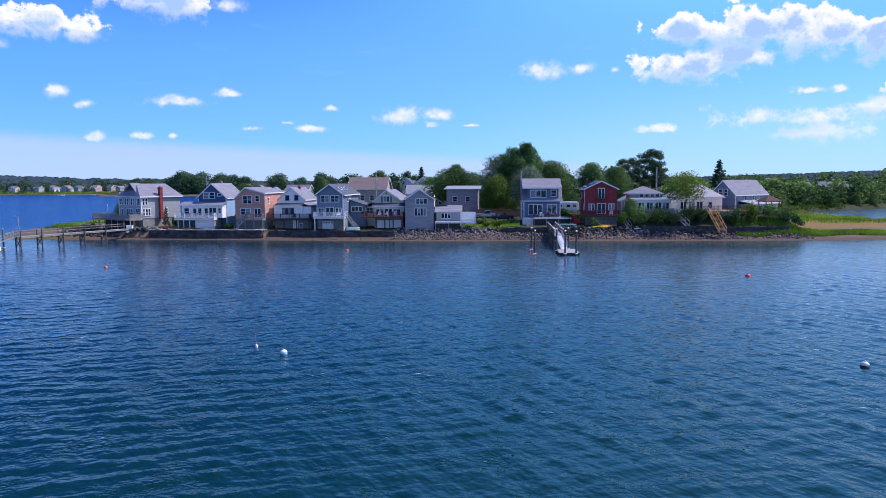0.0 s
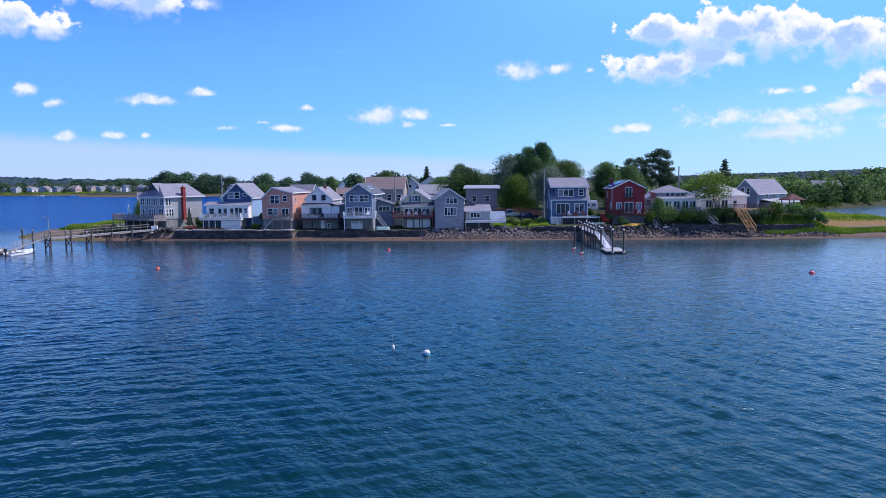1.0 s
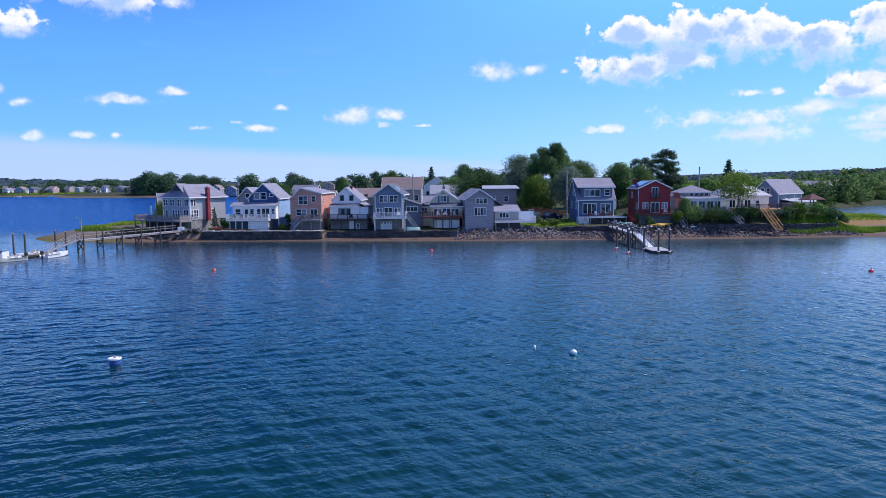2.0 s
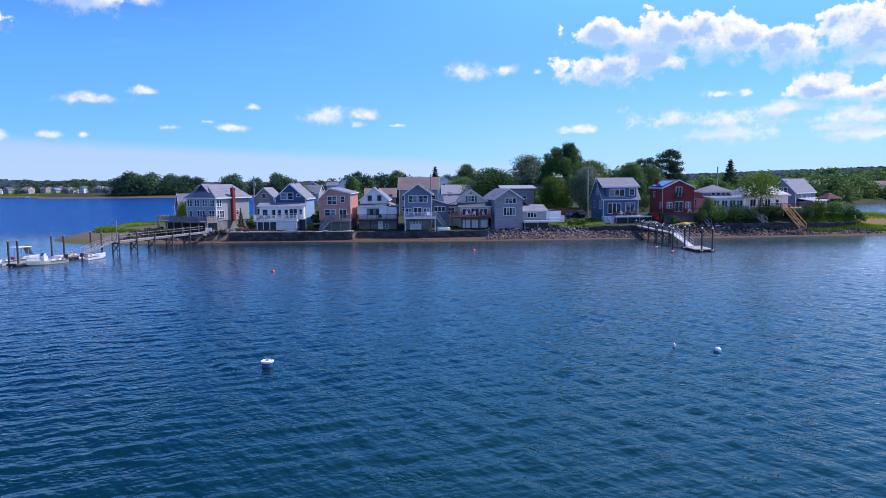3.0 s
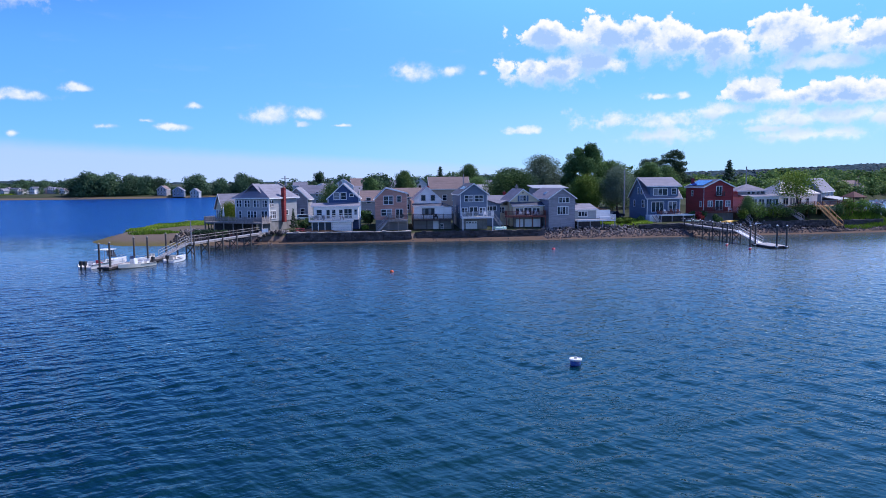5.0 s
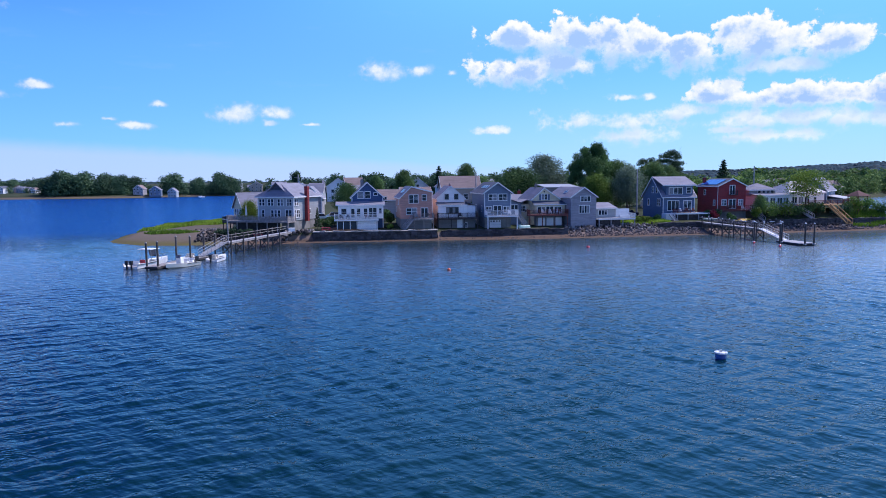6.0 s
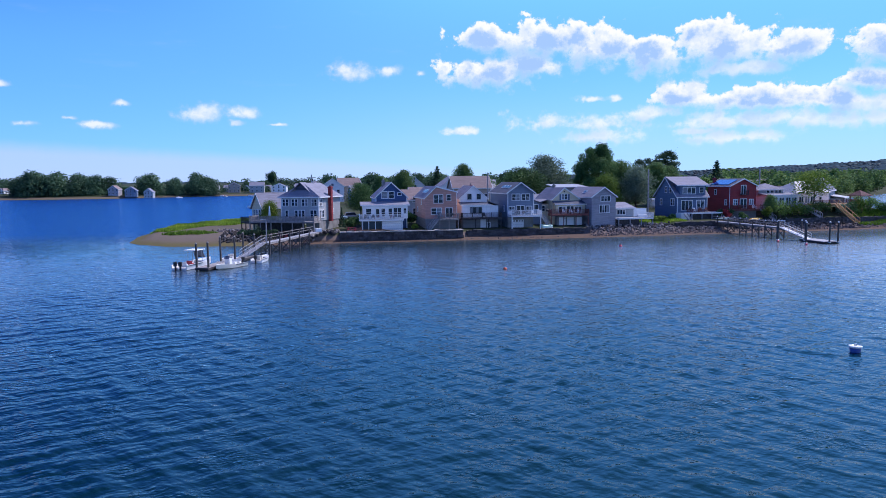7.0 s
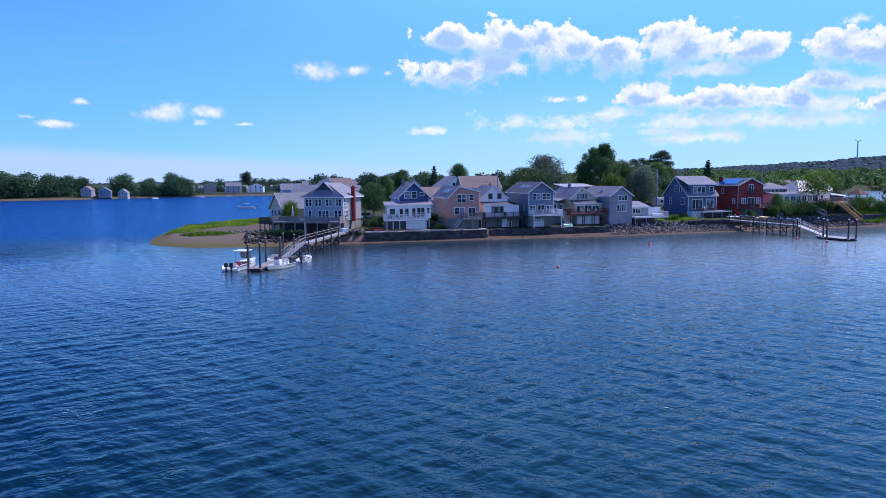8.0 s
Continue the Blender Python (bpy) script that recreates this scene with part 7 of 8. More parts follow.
picnic_table(-70.6, 134.2, 8, "red_cloth", "red picnic table on the lawn above the seawall")
picnic_table(-83.5, 135.0, 20, "red_cloth", "red picnic table below the deck")


def patio_umbrella(x, y, z):
    u = thing("patio_umbrella", x, y, z, 0, "closed white patio umbrella on the deck", "umbrella")
    bm = B()
    rod(bm, (0, 0, z), (0, 0, z + 3.0), 0.03, None, 6)
    part("pole", bm, "grey_wood", u)
    bm = B()
    lathe(bm, [(0.24, 1.0), (0.2, 1.4), (0.1, 2.5), (0.02, 2.95)], 10, (0, 0, z))
    part("canopy", bm, "trim", u, "folded white canopy", smooth=True)


patio_umbrella(-86.1, 139.0, 3.9)


def utility_pole(x, y, top, label="grey wooden utility pole", arm=True):
    z = ground_z(x, y)
    p = thing("utility_pole", x, y, z, 0, label, "pole", "utility poles")
    bm = B()
    rod(bm, (0, 0, z - 0.5), (0, 0, top), 0.19, 0.13, 9)
    part("pole", bm, "grey_wood", p)
    if arm:
        bm = B()
        beam(bm, (-1.0, 0, top - 0.7), (1.0, 0, top - 0.7), 0.1, 0.12)
        part("crossarm", bm, "wood", p)
    if not arm:
        return
    bm = B()
    rod(bm, (0.28, 0, top - 2.4), (0.28, 0, top - 1.5), 0.2, None, 10)
    part("transformer", bm, "steel", p)


utility_pole(2.45, 157.2, 13.7, arm=False)
utility_pole(32.4, 157.0, 14.2, arm=False)
utility_pole(-78.0, 169.8, 13.1)
utility_pole(-34.0, 172.0, 13.2, arm=False)


def shore_stair():
    s = thing("shore_stair", 39.4, 139.2, 1.2, 0, "fresh tan wooden stair from the deck down to the beach", "stair")
    stair(s, (0.8, -5.6, 1.4), (0.0, 0.0, 5.3), 1.4, "tan_wood", "tan_wood", 18)


shore_stair()


def mound(name, x, y, w, d, h, mat, label, category):
    bm = B()
    n = 14
    g = [[bm.verts.new((w * (i / n - 0.5), d * (j / n - 0.5), h * max(0.0, 1 - (2 * i / n - 1) ** 2) * max(0.0, 1 - (2 * j / n - 1) ** 2) + 0.12 * noise.noise((x + i * 0.7, y + j * 0.7, 0)) - 0.1)) for i in range(n + 1)] for j in range(n + 1)]
    for j in range(n):
        for i in range(n):
            bm.faces.new((g[j][i], g[j][i + 1], g[j + 1][i + 1], g[j + 1][i]))
    return single(name, bm, mat, label, category, kind="structure", smooth=True, m=pose(x, y, ground_z(x, y)))


mound("soil_bank", -4.0, 168.5, 20, 7, 2.0, "mulch", "bank of orange-brown soil behind the drive", "soil")
mound("soil_bank", -66.5, 137.2, 9, 4.5, 0.7, "mulch", "patch of orange-brown soil beside the navy house", "soil")


# ---- stones ----
riprap("sloping bank of loose grey stones below the shingle house", -22.5, -2.0, 5.3, 9.0, 300, 0.58, 21, (0.75, 1.95), 0.3)
riprap("loose grey stones below the bulkhead", -1.5, 8.0, 4.6, 7.4, 120, 0.5, 22, (0.6, 1.1), 0.3)
riprap("dark stones along the foot of the bank", 11.0, 27.0, 4.0, 8.6, 230, 0.65, 23, (0.5, 2.0), 0.7)
riprap("dark and pale stones along the bulkhead", 27.0, 56.0, 3.6, 7.2, 200, 0.58, 24, (0.4, 1.2), 0.65)
riprap("rough stones at the end of the seawall", -78.5, -73.0, 3.0, 5.6, 70, 0.9, 25, (0.3, 1.9), 0.4)
riprap("weed-covered stones along the spit, coloured darker for shade", -95.0, -78.5, 3.0, 11.0, 290, 0.75, 26, (0.3, 1.7), 0.92)
riprap("pale loose stones on the spit", -99.0, -89.0, 21.0, 26.0, 90, 0.6, 27, (1.0, 1.2), 0.2)

rubble("small dark stones on the sand below the stone bank", -23.0, 9.0, 1.2, 6.0, 900, 0.42, 31)
rubble("small dark stones and weed below the bank", 10.0, 58.0, 1.6, 6.5, 1100, 0.45, 32)
rubble("scattered stones at the foot of the seawall", -80.0, -23.0, 0.4, 2.6, 200, 0.26, 33)

# ---- trees ----
tree_kind("broad", 3, 13.0, 14.0, 2.4, 54, 17000, 0.20, "leaf", 0.38)
OAK = [(0, 0, 14.5, 3.6), (-2.6, 0.6, 15.8, 2.7), (2.6, -0.5, 15.6, 2.6), (-4.2, 0.4, 13.4, 2.8), (5.2, 0.8, 13.0, 2.7), (-6.4, -0.6, 10.2, 2.4), (7.2, -0.6, 10.6, 2.2), (-2.6, -2.8, 11.4, 3.0),
       (2.4, -3.2, 11.8, 3.0), (0.2, -4.2, 8.2, 2.8), (-5.4, -2.2, 7.0, 2.4), (5.6, -2.4, 7.4, 2.6), (-3.0, 3.4, 11.0, 3.0), (3.4, 3.6, 11.2, 3.0), (7.8, 1.6, 8.0, 1.9), (-7.6, 1.2, 8.2, 1.8), (1.6, -0.6, 16.8, 2.2)]
rng = random.Random(52)
OAK = [(x + rng.uniform(-1, 1) * r * 0.62, y + rng.uniform(-1, 1) * r * 0.62, z + rng.uniform(-0.55, 0.6) * r, r * rng.uniform(0.46, 0.74)) for x, y, z, r in OAK for _ in range(6)]
TREES["oak"] = (leaf_mesh("crown", OAK, 46000, 0.20, 5, "leaf", 0.9), trunk_mesh("trunk", 12.5, 0.5, 5), 19.5)
tree_kind("tall", 8, 10.0, 16.0, 2.4, 46, 15000, 0.20, "leaf", 0.34)
tree_kind("light", 11, 8.5, 10.0, 1.4, 42, 13000, 0.155, "leaf_light", 0.24)
tree_kind("silver", 13, 10.0, 14.0, 2.0, 46, 14000, 0.17, "leaf_grey", 0.3)
tree_kind("young", 17, 7.6, 9.8, 4.4, 26, 4200, 0.15, "leaf_light", 0.17)
tree_kind("thicket", 21, 11.0, 10.0, 0.6, 34, 3700, 0.33, "bush_leaf", 0.24)
tree_kind("grove", 27, 18.0, 16.0, -3.0, 40, 5400, 0.50, "far_leaf", 0.4)
tree_kind("far", 19, 18.0, 17.0, -3.0, 36, 3600, 0.70, "far_leaf", 0.4)
tree_kind("far_b", 23, 22.0, 16.0, -3.0, 38, 3800, 0.74, "far_leaf", 0.4)


def pine_kind(key, seed, width, height, base, layers, count, leaf):
    rng = random.Random(seed)
    cl = []
    for i in range(layers):
        u = i / (layers - 1)
        for k in range(5):
            a = rng.uniform(0, 6.28)
            rr = width * 0.5 * (0.35 + 0.65 * math.sin(math.pi * (0.25 + 0.6 * u))) * rng.uniform(0.3, 1.0)
            cl.append((math.cos(a) * rr, math.sin(a) * rr, base + (height - base) * (u * 0.92 + rng.uniform(-0.04, 0.06)), width * rng.uniform(0.10, 0.17)))
    TREES[key] = (leaf_mesh("crown", cl, count, leaf, seed, "needle", 0.55), trunk_mesh("trunk", height * 0.86, 0.32, seed, 10, 0.012, 0.3), height)


pine_kind("pine", 31, 12.5, 17.5, 6.0, 11, 13000, 0.22)


def spruce_kind(key, seed, width, height):
    rng = random.Random(seed)
    cl = []
    for i in range(46):
        u = (i + 0.5) / 46
        a = i * 2.4
        rr = width * 0.42 * (1 - u) * rng.uniform(0.5, 1.0)
        cl.append((math.cos(a) * rr, math.sin(a) * rr, height * (0.12 + 0.85 * u), width * (0.05 + 0.11 * (1 - u))))
    TREES[key] = (leaf_mesh("crown", cl, 4200, 0.2, seed, "needle", 0.7), trunk_mesh("trunk", height * 0.8, 0.2, seed, 4, 0.005, 0.1), height)


spruce_kind("spruce", 37, 6.5, 15.0)

tree("oak", 3.0, 189.0, 22.2 - ground_z(3.0, 189.0), "great dark green oak towering over the houses", turn=20, wide=0.92)
tree("broad", 11.5, 192.0, 16.8 - ground_z(11.5, 192.0), "broad green tree beside the great oak", turn=70)
tree("silver", 4.6, 167.5, 15.0 - ground_z(4.6, 167.5), "silvery green tree in front of the great oak", turn=10, wide=1.1)
tree("silver", -3.2, 217.0, 19.6 - ground_z(-3.2, 217.0), "silvery green tree beside the great oak", turn=130, wide=1.45)
tree("light", -3.4, 168.8, 9.8, "rounded light green tree beside the drive", turn=40)
tree("broad", -16.5, 198.0, 15.0 - ground_z(-17.5, 198.0), "broad green tree behind the barn", turn=10, wide=1.5)
tree("broad", -25.0, 214.0, 12.6 - ground_z(-25.0, 214.0), "broad green tree behind the barn", turn=210, wide=1.3)
tree("tall", 21.8, 190.0, 16.6 - ground_z(21.8, 190.0), "dense dark tree behind the red house", turn=90, wide=1.2)
tree("broad", 29.0, 197.0, 15.2 - ground_z(29.0, 197.0), "dense dark tree behind the red house", turn=190)
tree("pine", 45.0, 225.6, 20.6 - ground_z(45.0, 225.6), "tall dark pine with layered branches", turn=0)
tree("pine", 37.5, 229.0, 18.2 - ground_z(37.5, 229.0), "dark pine with layered branches", turn=120)
tree("spruce", 66.6, 229.8, 18.4 - ground_z(66.6, 229.8), "shaggy dark spruce above the wood", turn=0, wide=1.7)
tree("young", 34.6, 140.6, 10.3, "slender light green tree standing on the bank", turn=30, wide=1.15)
tree("broad", 24.4, 141.6, 5.0, "bushy dark green tree beside the red house", turn=70, wide=0.75)
tree("light", -86.4, 145.6, 6.6, "light green tree against the cream cottage", turn=15, wide=0.8)
tree("spruce", -72.3, 137.6, 4.6, "young feathery tree beside the chimney", turn=15, wide=0.9)
tree("broad", -66.5, 168.0, 8.2, "green tree behind the navy house", turn=75)
tree("tall", -58.0, 205.0, 10.0, "green tree behind the peach house", turn=25)
tree("tall", -46.5, 240.0, 12.5, "green tree behind the white cottage", turn=145)
tree("spruce", -33.0, 250.0, 14.0, "shaggy dark spruce behind the tan house", turn=75, wide=1.7)
tree("tall", -21.0, 260.0, 15.0, "tall green tree behind the cream cottage", turn=60)
tree("far", -71.0, 306.0, 11.5, "round green tree near the west shore", turn=60)
tree("far", -122.5, 785.0, 19.0, "lone round tree on the far shore", turn=0, wide=0.85)
rng = random.Random(77)
for i in range(34):                     # behind the row
    x = rng.uniform(-70, 6)
    y = rng.uniform(235, 440)
    tree(rng.choice(("far", "far_b", "far")), x, y, rng.uniform(8.0, 12.0), "green tree among the houses behind the row", "trees behind the row", rng.uniform(0, 360))
spots = []
for i in range(80):                     # behind the bank and the inlet
    x = rng.uniform(8, 330)
    y = rng.uniform(245, 330) + 0.55 * max(0, x - 60)
    if x > 88 and y < 300 + 0.8 * (x - 120):
        y += 70
    spots.append((x, y, rng.uniform(5.5, 12.0), rng.uniform(1.0, 1.4)))
for i in range(60):                     # far side of the inlet
    x = 84 + 330 * ((i * 0.618) % 1.0)
    spots.append((x, float(np.interp(x, (88, 148, 390), (243, 289, 474))) + rng.uniform(12, 46), rng.uniform(5.0, 10.5), rng.uniform(1.0, 1.4)))
for i in range(84):                     # wood far to the right
    a, dist = radians(34 + 18 * ((i * 0.618) % 1.0)), rng.uniform(330, 700)
    x, y = -88.6 + dist * math.sin(a), 4.3 + dist * math.cos(a)
    if ground_z(x, y) > 0.6:
        spots.append((x, y, rng.uniform(8.0, 13.0), 1.2))
for i in range(70):                     # woods at the foot of the hill
    a, dist = radians(33 + 28 * ((i * 0.618) % 1.0)), rng.uniform(650, 1500)
    spots.append((-88.6 + dist * math.sin(a), 4.3 + dist * math.cos(a), rng.uniform(12, 17), 2.0))
for i in range(64):                     # bushes along the far bank of the inlet
    x = 92 + 190 * ((i * 0.618) % 1.0)
    spots.append((x, float(np.interp(x, (88, 148, 390), (243, 289, 474))) + rng.uniform(3, 16), rng.uniform(3.5, 7.5), 1.3))
for i in range(110):                    # low wood on the slope beyond the inlet
    a, dist = radians(35 + 22 * ((i * 0.618) % 1.0)), rng.uniform(300, 560)
    x, y = -88.6 + dist * math.sin(a), 4.3 + dist * math.cos(a)
    if ground_z(x, y) > 0.6:
        spots.append((x, y, rng.uniform(5.5, 9.5), 1.3))
wood("dense green wood behind the inlet", spots, seed=3, mat="wood_leaf")
for i in range(26):                     # thicket on the near side of the inlet
    x = rng.uniform(66, 112)
    y = 262 + 0.62 * (x - 80) + rng.uniform(-4, 14)
    tree("thicket", x, y, rng.uniform(7.0, 10.5), "leafy green tree in the thicket beside the inlet", "trees in the thicket", rng.uniform(0, 360), wide=1.25)
for i in range(9):
    x = rng.uniform(52, 72)
    tree("thicket", x, rng.uniform(205, 250), rng.uniform(6.0, 9.0), "leafy green tree behind the bank", "trees behind the bank", rng.uniform(0, 360), wide=1.2)
for x, y, h in ((-296, 586, 17), (-288, 582, 21), (-272, 584, 22), (-258, 586, 19), (-246, 590, 18), (-238, 596, 16), (-227, 600, 9), (-209, 604, 21), (-191, 612, 19),
                (-175, 620, 20), (-166, 624, 16), (-262, 602, 20), (-282, 600, 20), (-292, 602, 18), (-330, 668, 13), (-338, 664, 14), (-366, 676, 14), (-388, 690, 16), (-398, 700, 17), (-412, 690, 13)):
    tree("grove", x, y - 6, h * rng.uniform(0.72, 0.98), "round dark tree in the grove across the water", "trees across the water", rng.uniform(0, 360), wide=rng.uniform(1.1, 1.6))
spots = [(-372 - i * 7.5, 700 + rng.uniform(0, 90), rng.uniform(9, 14), 1.4) for i in range(0, 40, 2)]
spots += [(-160 + i * 9 + rng.uniform(-3, 3), rng.uniform(690, 800), rng.uniform(8, 12), 1.2) for i in range(26)]
spots += [(-205 + i * 3.2 + rng.uniform(-1, 1), rng.uniform(646, 690), rng.uniform(4.0, 7.5), 1.3) for i in range(44)]
spots += [(-352 - i * 4.4 + rng.uniform(-1, 1), rng.uniform(662, 705), rng.uniform(5.0, 11.0), 1.2) for i in range(44)]
spots += [(-334 - i * 9.4 + rng.uniform(-3, 3), rng.uniform(642, 656), rng.uniform(3.0, 6.5), rng.uniform(1.0, 1.5)) for i in range(20)]
wood("low dark woods along the far shore", spots, seed=4)
# shrubs on the bank
for i, (x, y, w, h, mat) in enumerate(((26.0, 139.9, 5.0, 4.3, "bush_leaf"), (29.6, 139.9, 5.4, 4.2, "leaf_light"), (32.6, 140.2, 4.2, 3.0, "leaf"), (35.6, 140.4, 4.4, 3.8, "leaf"), (38.0, 140.8, 3.2, 3.4, "leaf"),
                                       (42.5, 140.8, 3.2, 2.6, "leaf_grey"), (45.0, 141.0, 4.2, 3.6, "leaf"), (48.0, 141.6, 4.6, 4.4, "leaf_light"), (51.2, 142.2, 4.6, 3.8, "bush_leaf"), (54.4, 141.6, 3.8, 3.2, "leaf"),
                                       (14.2, 141.8, 2.8, 2.2, "leaf"), (12.4, 142.6, 2.4, 2.4, "leaf"), (17.2, 140.9, 2.6, 1.7, "leaf"), (22.5, 140.0, 2.8, 3.2, "leaf_light"), (57.0, 143.0, 3.4, 2.6, "leaf"),
                                       (-4.8, 140.5, 2.4, 1.3, "leaf_light"), (-2.2, 141.6, 3.0, 1.5, "leaf_light"), (-6.0, 145.0, 3.0, 1.8, "leaf"), (1.0, 143.0, 2.2, 1.2, "leaf"), (-70.6, 138.6, 2.6, 2.0, "leaf"),
                                       (-58.0, 136.4, 1.6, 1.0, "leaf_light"), (-57.8, 141.5, 2.4, 3.2, "leaf"), (-69.2, 142.5, 3.4, 2.6, "leaf"), (-12.0, 160.0, 3.6, 3.0, "leaf"), (-20.5, 164.0, 4.0, 4.0, "leaf"))):
    shrub(x, y, w, h, 100 + i, mat, "rounded green shrub on the bank", group="shrubs on the bank")
for i, (x, y, w, h) in enumerate(((-88.5, 136.2, 3.6, 2.4), (-85.8, 134.6, 3.2, 2.0), (-91.0, 138.0, 3.0, 1.7))):
    shrub(x, y, w, h, 170 + i, "needle", "dark tangled shrub below the deck", group="shrubs below the deck")
for i, (x, y, w, h) in enumerate(((-11.0, 176.0, 6.0, 4.6), (-5.5, 178.0, 6.5, 5.0), (0.5, 177.0, 6.0, 4.4), (6.5, 178.0, 6.5, 5.2), (11.0, 181.0, 6.0, 4.8), (16.0, 180.0, 6.5, 5.4), (21.5, 178.0, 6.0, 5.0),
                                  (12.4, 156.0, 3.4, 2.6), (-21.5, 158.0, 4.0, 3.4), (-57.4, 147.0, 2.6, 2.6), (-58.4, 152.0, 3.0, 3.4), (-33.0, 176.0, 4.0, 3.6))):
    shrub(x, y, w, h, 200 + i, "leaf", "dense dark green shrub between the houses", count=1500, leaf=0.2, group="shrubs between the houses")
shrub(13.6, 141.6, 2.4, 2.3, 140, "flower", "shrub covered with pink-red blossoms")

# marsh grass
grass_patch("bright green marsh grass on the spit", lambda x, y: (x > -111.5 + 1.5 * np.sin(y * 0.3)) & (y < 206) & (y > 153 + 1.5 * (x + 112) + 3 * np.sin(x * 0.6)), -113, -86, 150, 207, 46000, 0.55, 5)
grass_patch("small island of marsh grass on the sand", lambda x, y: ((x + 103) / 5.0) ** 2 + ((y - 149 - 0.15 * (x + 103)) / 2.6) ** 2 + 0.4 * np.sin(x * 1.3) * np.sin(y * 1.1) < 1, -112, -94, 142, 156, 5000, 0.7, 6)
grass_patch("bright green marsh grass along the shore", lambda x, y: (y - shore(x) > 4.2 + 0.8 * np.sin(x * 0.5)) & (y - shore(x) < 10.5 + np.sin(x * 0.31)), 44, 130, 3.2, 12.0, 34000, 0.75, 7, follow=True)
grass_patch("bright green marsh grass beside the inlet", lambda x, y: (y > 226 + 0.5 * (x - 60)) & (y < 258 + 0.62 * (x - 80)) & (terrain(x, y) > 0.35), 58, 125, 215, 290, 44000, 1.1, 8)
grass_patch("marsh grass between the shore and the inlet", lambda x, y: (y > 182 + 2 * np.sin(x * 0.2)) & (y < 200) & (terrain(x, y) > 0.35), 60, 96, 178, 205, 9000, 0.7, 9)
grass_patch("green salt marsh beyond the bank", lambda x, y: (y > shore(x) + 36 + 3 * np.sin(x * 0.13)) & (terrain(x, y) > 0.35), 60, 260, 160, 262, 52000, 0.8, 12)
grass_patch("green marsh bank on the far shore", lambda x, y: (terrain(x, y) > 0.8) & (y < 652 + 3 * np.sin(x * 0.2)), -540, -380, 634, 658, 14000, 1.6, 13)
grass_patch("rough green lawn beside the drive", lambda x, y: (terrain(x, y) > 1.3), -9.0, 2.0, 138.5, 150, 6000, 0.4, 10)


# ---- deck chairs, grills and marker posts ----
def deck_chair(x, y, z, turn, mat, label):
    c = thing("deck_chair", x, y, z, turn, label, "chair", "deck chairs")
    bm = B()
    slab(bm, [(-0.28, -0.3, z + 0.40), (0.28, -0.3, z + 0.40), (0.28, 0.25, z + 0.34), (-0.28, 0.25, z + 0.34)], 0.04)
    part("seat", bm, mat, c)
    bm = B()
    slab(bm, [(-0.28, 0.26, z + 0.36), (0.28, 0.26, z + 0.36), (0.26, 0.55, z + 1.0), (-0.26, 0.55, z + 1.0)], 0.05)
    part("backrest", bm, mat, c)
    for sx in (-1, 1):
        bm = B()
        box(bm, sx * 0.34 - 0.05, sx * 0.34 + 0.05, -0.32, 0.42, z + 0.58, z + 0.62)
        part("armrest", bm, mat, c)
        for yy in (-0.28, 0.3):
            bm = B()
            box(bm, sx * 0.32 - 0.03, sx * 0.32 + 0.03, yy - 0.03, yy + 0.03, z, z + 0.575)
            part("leg", bm, mat, c)


def grill(x, y, z):
    g = thing("grill", x, y, z, 0, "black kettle grill on thin legs on the deck", "grill", "grills")
    bm = B()
    lathe(bm, [(0.08, 0.55), (0.26, 0.66), (0.30, 0.82), (0.26, 0.98), (0.06, 1.08)], 12, (0, 0, z))
    part("kettle", bm, "black", g, smooth=True)
    for k in range(3):
        a = 2.1 * k
        bm = B()
        rod(bm, (0.32 * math.cos(a), 0.32 * math.sin(a), z), (0.12 * math.cos(a), 0.12 * math.sin(a), z + 0.62), 0.02, None, 5)
        part("leg", bm, "steel", g)


for x, y, z, turn, mat in ((-67.6, 135.6, 4.0, 20, "black"), (-66.4, 135.7, 4.0, -15, "black"), (-62.6, 135.6, 4.0, 10, "red_wood"), (-37.6, 134.5, 4.35, 15, "black"), (-36.0, 134.6, 4.35, -10, "black"), (-34.2, 134.6, 4.35, 5, "trim"),
                           (-26.4, 137.6, 4.25, 10, "trim"), (-25.0, 137.6, 4.25, -10, "trim"), (-23.2, 137.6, 4.25, 0, "trim"), (6.6, 142.8, 3.85, 20, "trim"), (7.8, 142.9, 3.85, -20, "red_wood"), (9.4, 142.8, 3.85, 0, "red_wood"),
                           (17.2, 142.0, 4.3, 15, "red_wood"), (20.6, 142.0, 4.3, -15, "trim"), (-80.0, 137.3, 3.9, 0, "grey_wood"), (-81.5, 138.2, 3.9, 10, "grey_wood"), (-53.0, 134.6, 3.95, 0, "grey_wood"), (-44.0, 136.1, 3.9, 0, "black")):
    deck_chair(x, y, z, turn, mat, {"black": "dark deck chair facing the water", "red_wood": "red-brown deck chair facing the water", "trim": "white deck chair facing the water", "grey_wood": "weathered grey deck chair facing the water"}[mat])
grill(-64.3, 135.7, 4.0), grill(-50.6, 134.8, 3.95), grill(-30.0, 138.0, 4.25)


def marker_post(x, y):
    z = ground_z(x, y)
    p = thing("marker_post", x, y, z, 0, "short dark post with pale top beside the marsh", "post", "marker posts")
    bm = B()
    rod(bm, (0, 0, z - 0.4), (0, 0, z + 0.8), 0.14, 0.13, 8)
    part("post", bm, "dark_wood", p)
    bm = B()
    lathe(bm, [(0.16, 0.0), (0.17, 0.5), (0.06, 0.6)], 8, (0, 0, z + 0.8))
    part("cap", bm, "trim", p, "pale top")


marker_post(55.3, 141.5)


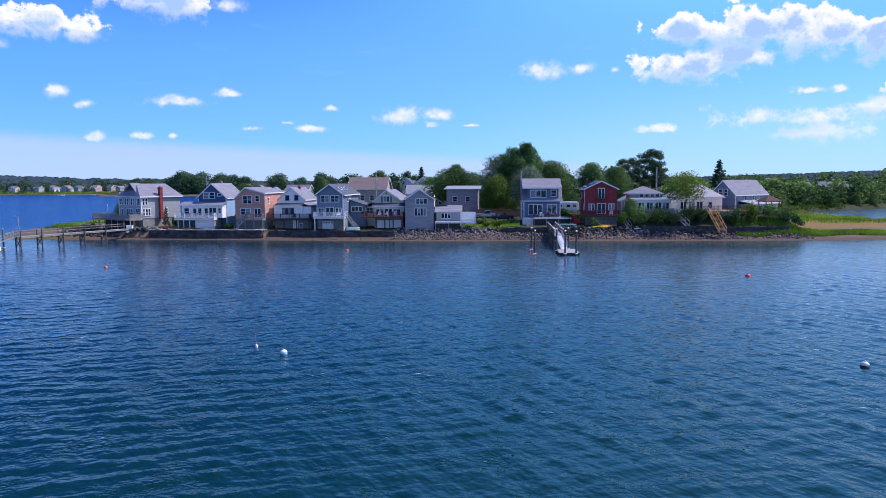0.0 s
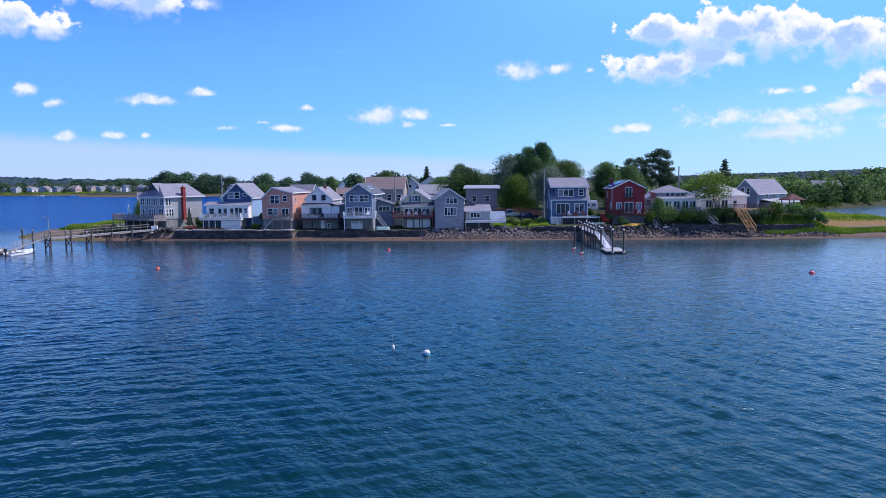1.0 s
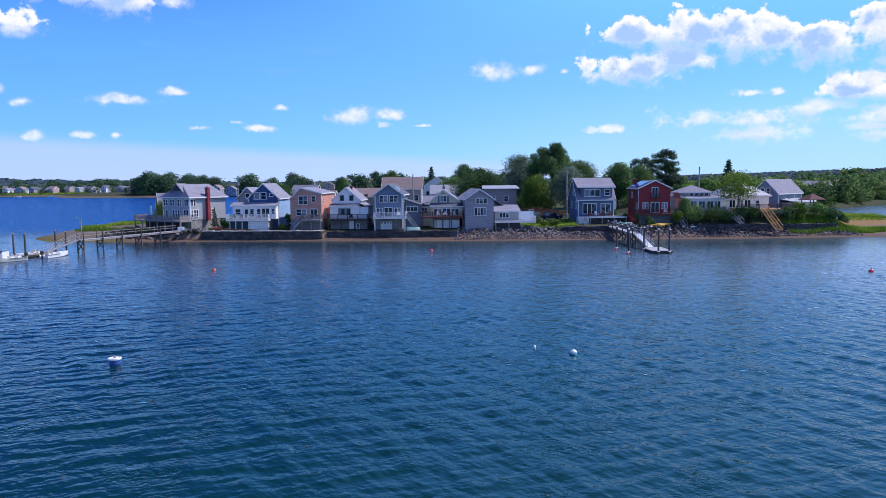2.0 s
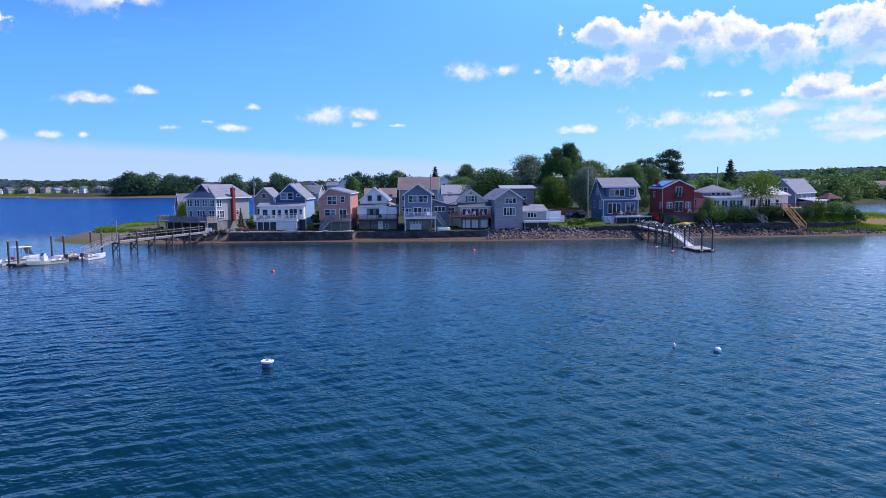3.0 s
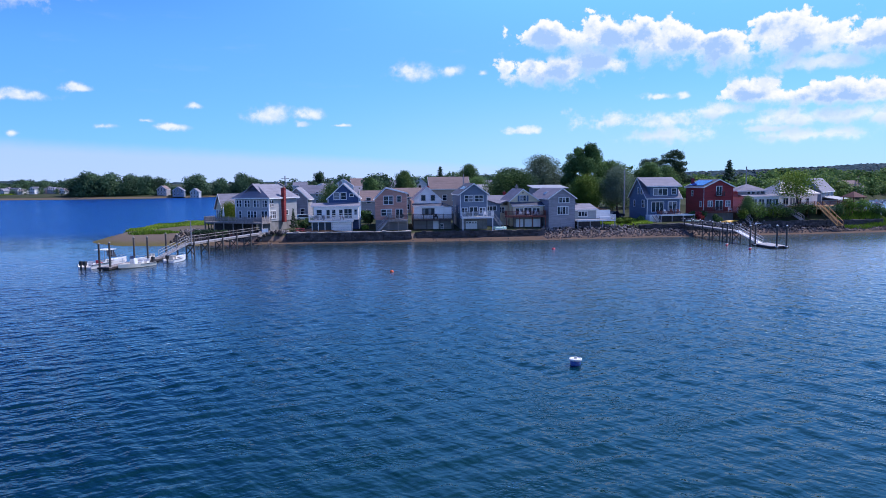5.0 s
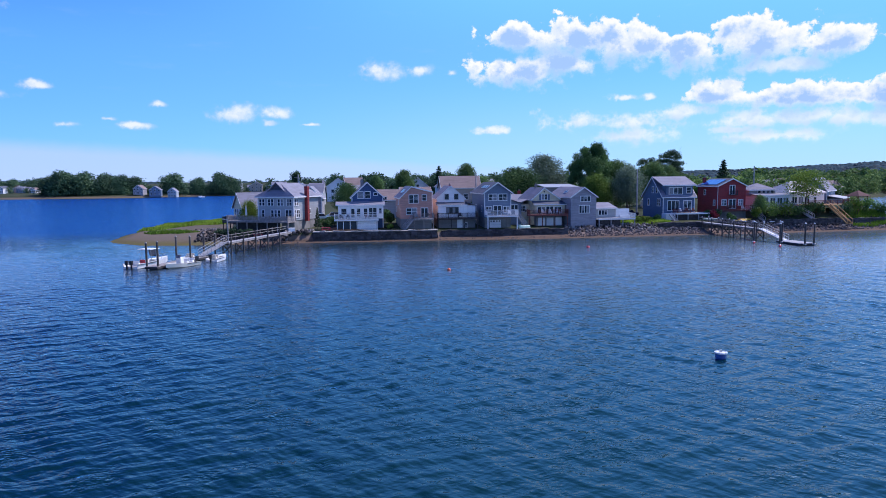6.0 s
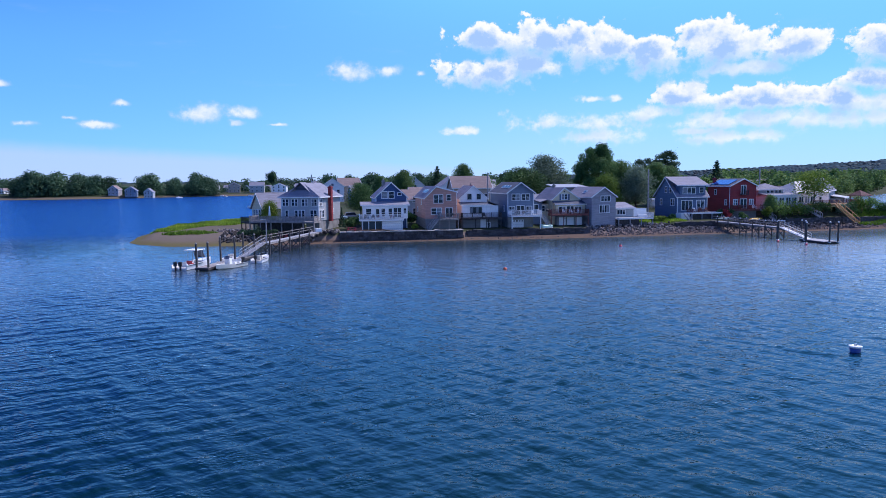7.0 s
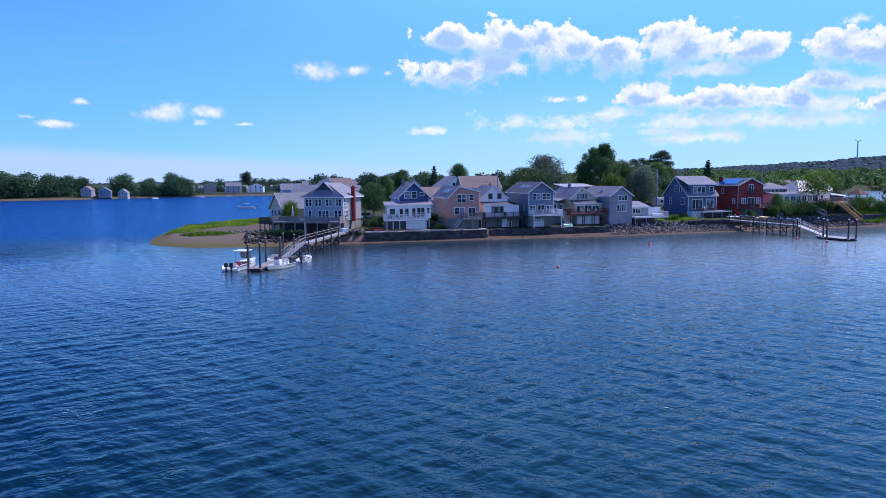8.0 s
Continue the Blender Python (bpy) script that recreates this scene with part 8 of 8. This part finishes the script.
# ---- far hills and wind turbine ----
def hills():
    bm = B()
    last = None
    rr = 2500.0
    for i in range(1041):
        az = -65 + i * 0.125
        h = float(np.interp(az, (-65, -38, -28, -15, 0, 15, 27, 35, 42, 46, 65), (40, 36, 22, 13, 14, 22, 36, 46, 62, 76, 85)))
        h += 5.0 * noise.noise((az * 0.35, 3.0, 0)) + 3.0 * noise.noise((az * 1.7, 1.0, 0)) + 5.5 * abs(noise.noise((az * 2.6, 7.0, 0))) + 3.0 * abs(noise.noise((az * 6.1, 9.0, 0)))
        a = radians(az)
        col = [bm.verts.new((DOME_X + (rr + k) * math.sin(a), (rr + k) * math.cos(a), z + (5.0 * noise.noise((az * 3.0, k * 0.01, 0)) if k else 0))) for k, z in ((-700, 3), (-520, h * 0.25), (-350, h * 0.48), (-180, h * 0.75), (0, h), (500, h * 0.7))]
        if last:
            for p, q, r, s in zip(last, last[1:], col[1:], col):
                bm.faces.new((p, s, r, q))
        last = col
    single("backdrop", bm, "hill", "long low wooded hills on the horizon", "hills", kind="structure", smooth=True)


hills()


def hill_wood():
    """Tree crowns past counting on the slopes and along the ridge of the far hill."""
    rng = np.random.RandomState(8)
    bm = B()
    bmesh.ops.create_icosphere(bm, subdivisions=2, radius=1.0)
    unit = np.array([v.co[:] for v in bm.verts])
    faces = np.array([[v.index for v in f.verts] for f in bm.faces])
    bm.free()
    vs, fs = [], []
    for i in range(3600):
        az = 62 * rng.random() ** 0.8 - 2 if i % 6 else rng.uniform(-60, 0)
        k = -560 * rng.random() ** 1.2
        h = float(np.interp(az, (-65, -38, -28, -15, 0, 15, 27, 35, 42, 46, 65), (40, 36, 22, 13, 14, 22, 36, 46, 62, 76, 85)))
        z = float(np.interp(k, (-700, -520, -350, -180, 0), (3, h * 0.25, h * 0.48, h * 0.75, h)))
        r = rng.uniform(3.6, 6.8)
        p = unit * (1 + 0.09 * rng.normal(size=(len(unit), 1))) * np.array((r * rng.uniform(0.9, 1.5), r, r * rng.uniform(0.6, 0.9)))
        a = radians(az)
        vs.append(p + np.array((DOME_X + (2500 + k) * math.sin(a), (2500 + k) * math.cos(a), z - 0.2 * r)))
        fs.append(faces + i * len(unit))
    me = bpy.data.meshes.new("wood")
    me.from_pydata(np.concatenate(vs).tolist(), [], np.concatenate(fs).tolist())
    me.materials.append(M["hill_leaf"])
    me.polygons.foreach_set("use_smooth", [True] * len(me.polygons))
    tagged(new("wood", me), "dark green woods on the far hill, blue haze in their colour", "trees", kind="stuff")


hill_wood()


def turbine(az, dist, top, base):
    a = radians(az)
    x, y = -88.6 + dist * math.sin(a), 4.3 + dist * math.cos(a)
    t = thing("wind_turbine", x, y, base, -az, "grey wind turbine on the far hill", "wind turbine")
    bm = B()
    rod(bm, (0, 0, base - 10), (0, 0, top), 2.2, 1.4, 12)
    part("tower", bm, "steel", t)
    bm = B()
    box(bm, -1.9, 1.9, -4, 7, top - 1.5, top + 2.5)
    part("nacelle", bm, "steel", t)
    for k in range(3):
        b = radians(20 + 120 * k)
        bm = B()
        slab(bm, [(1.2 * math.cos(b), -4.6, top + 0.5 + 1.2 * math.sin(b)), (11 * math.cos(b), -5.0, top + 0.5 + 11 * math.sin(b)), (11 * math.cos(b + 0.02), -5.4, top + 0.5 + 11 * math.sin(b + 0.02)), (6 * math.cos(b + 0.22), -5.4, top + 0.5 + 6 * math.sin(b + 0.22))], 0.5)
        part("blade", bm, "steel", t)


turbine(44.5, 2400, 114, 60)
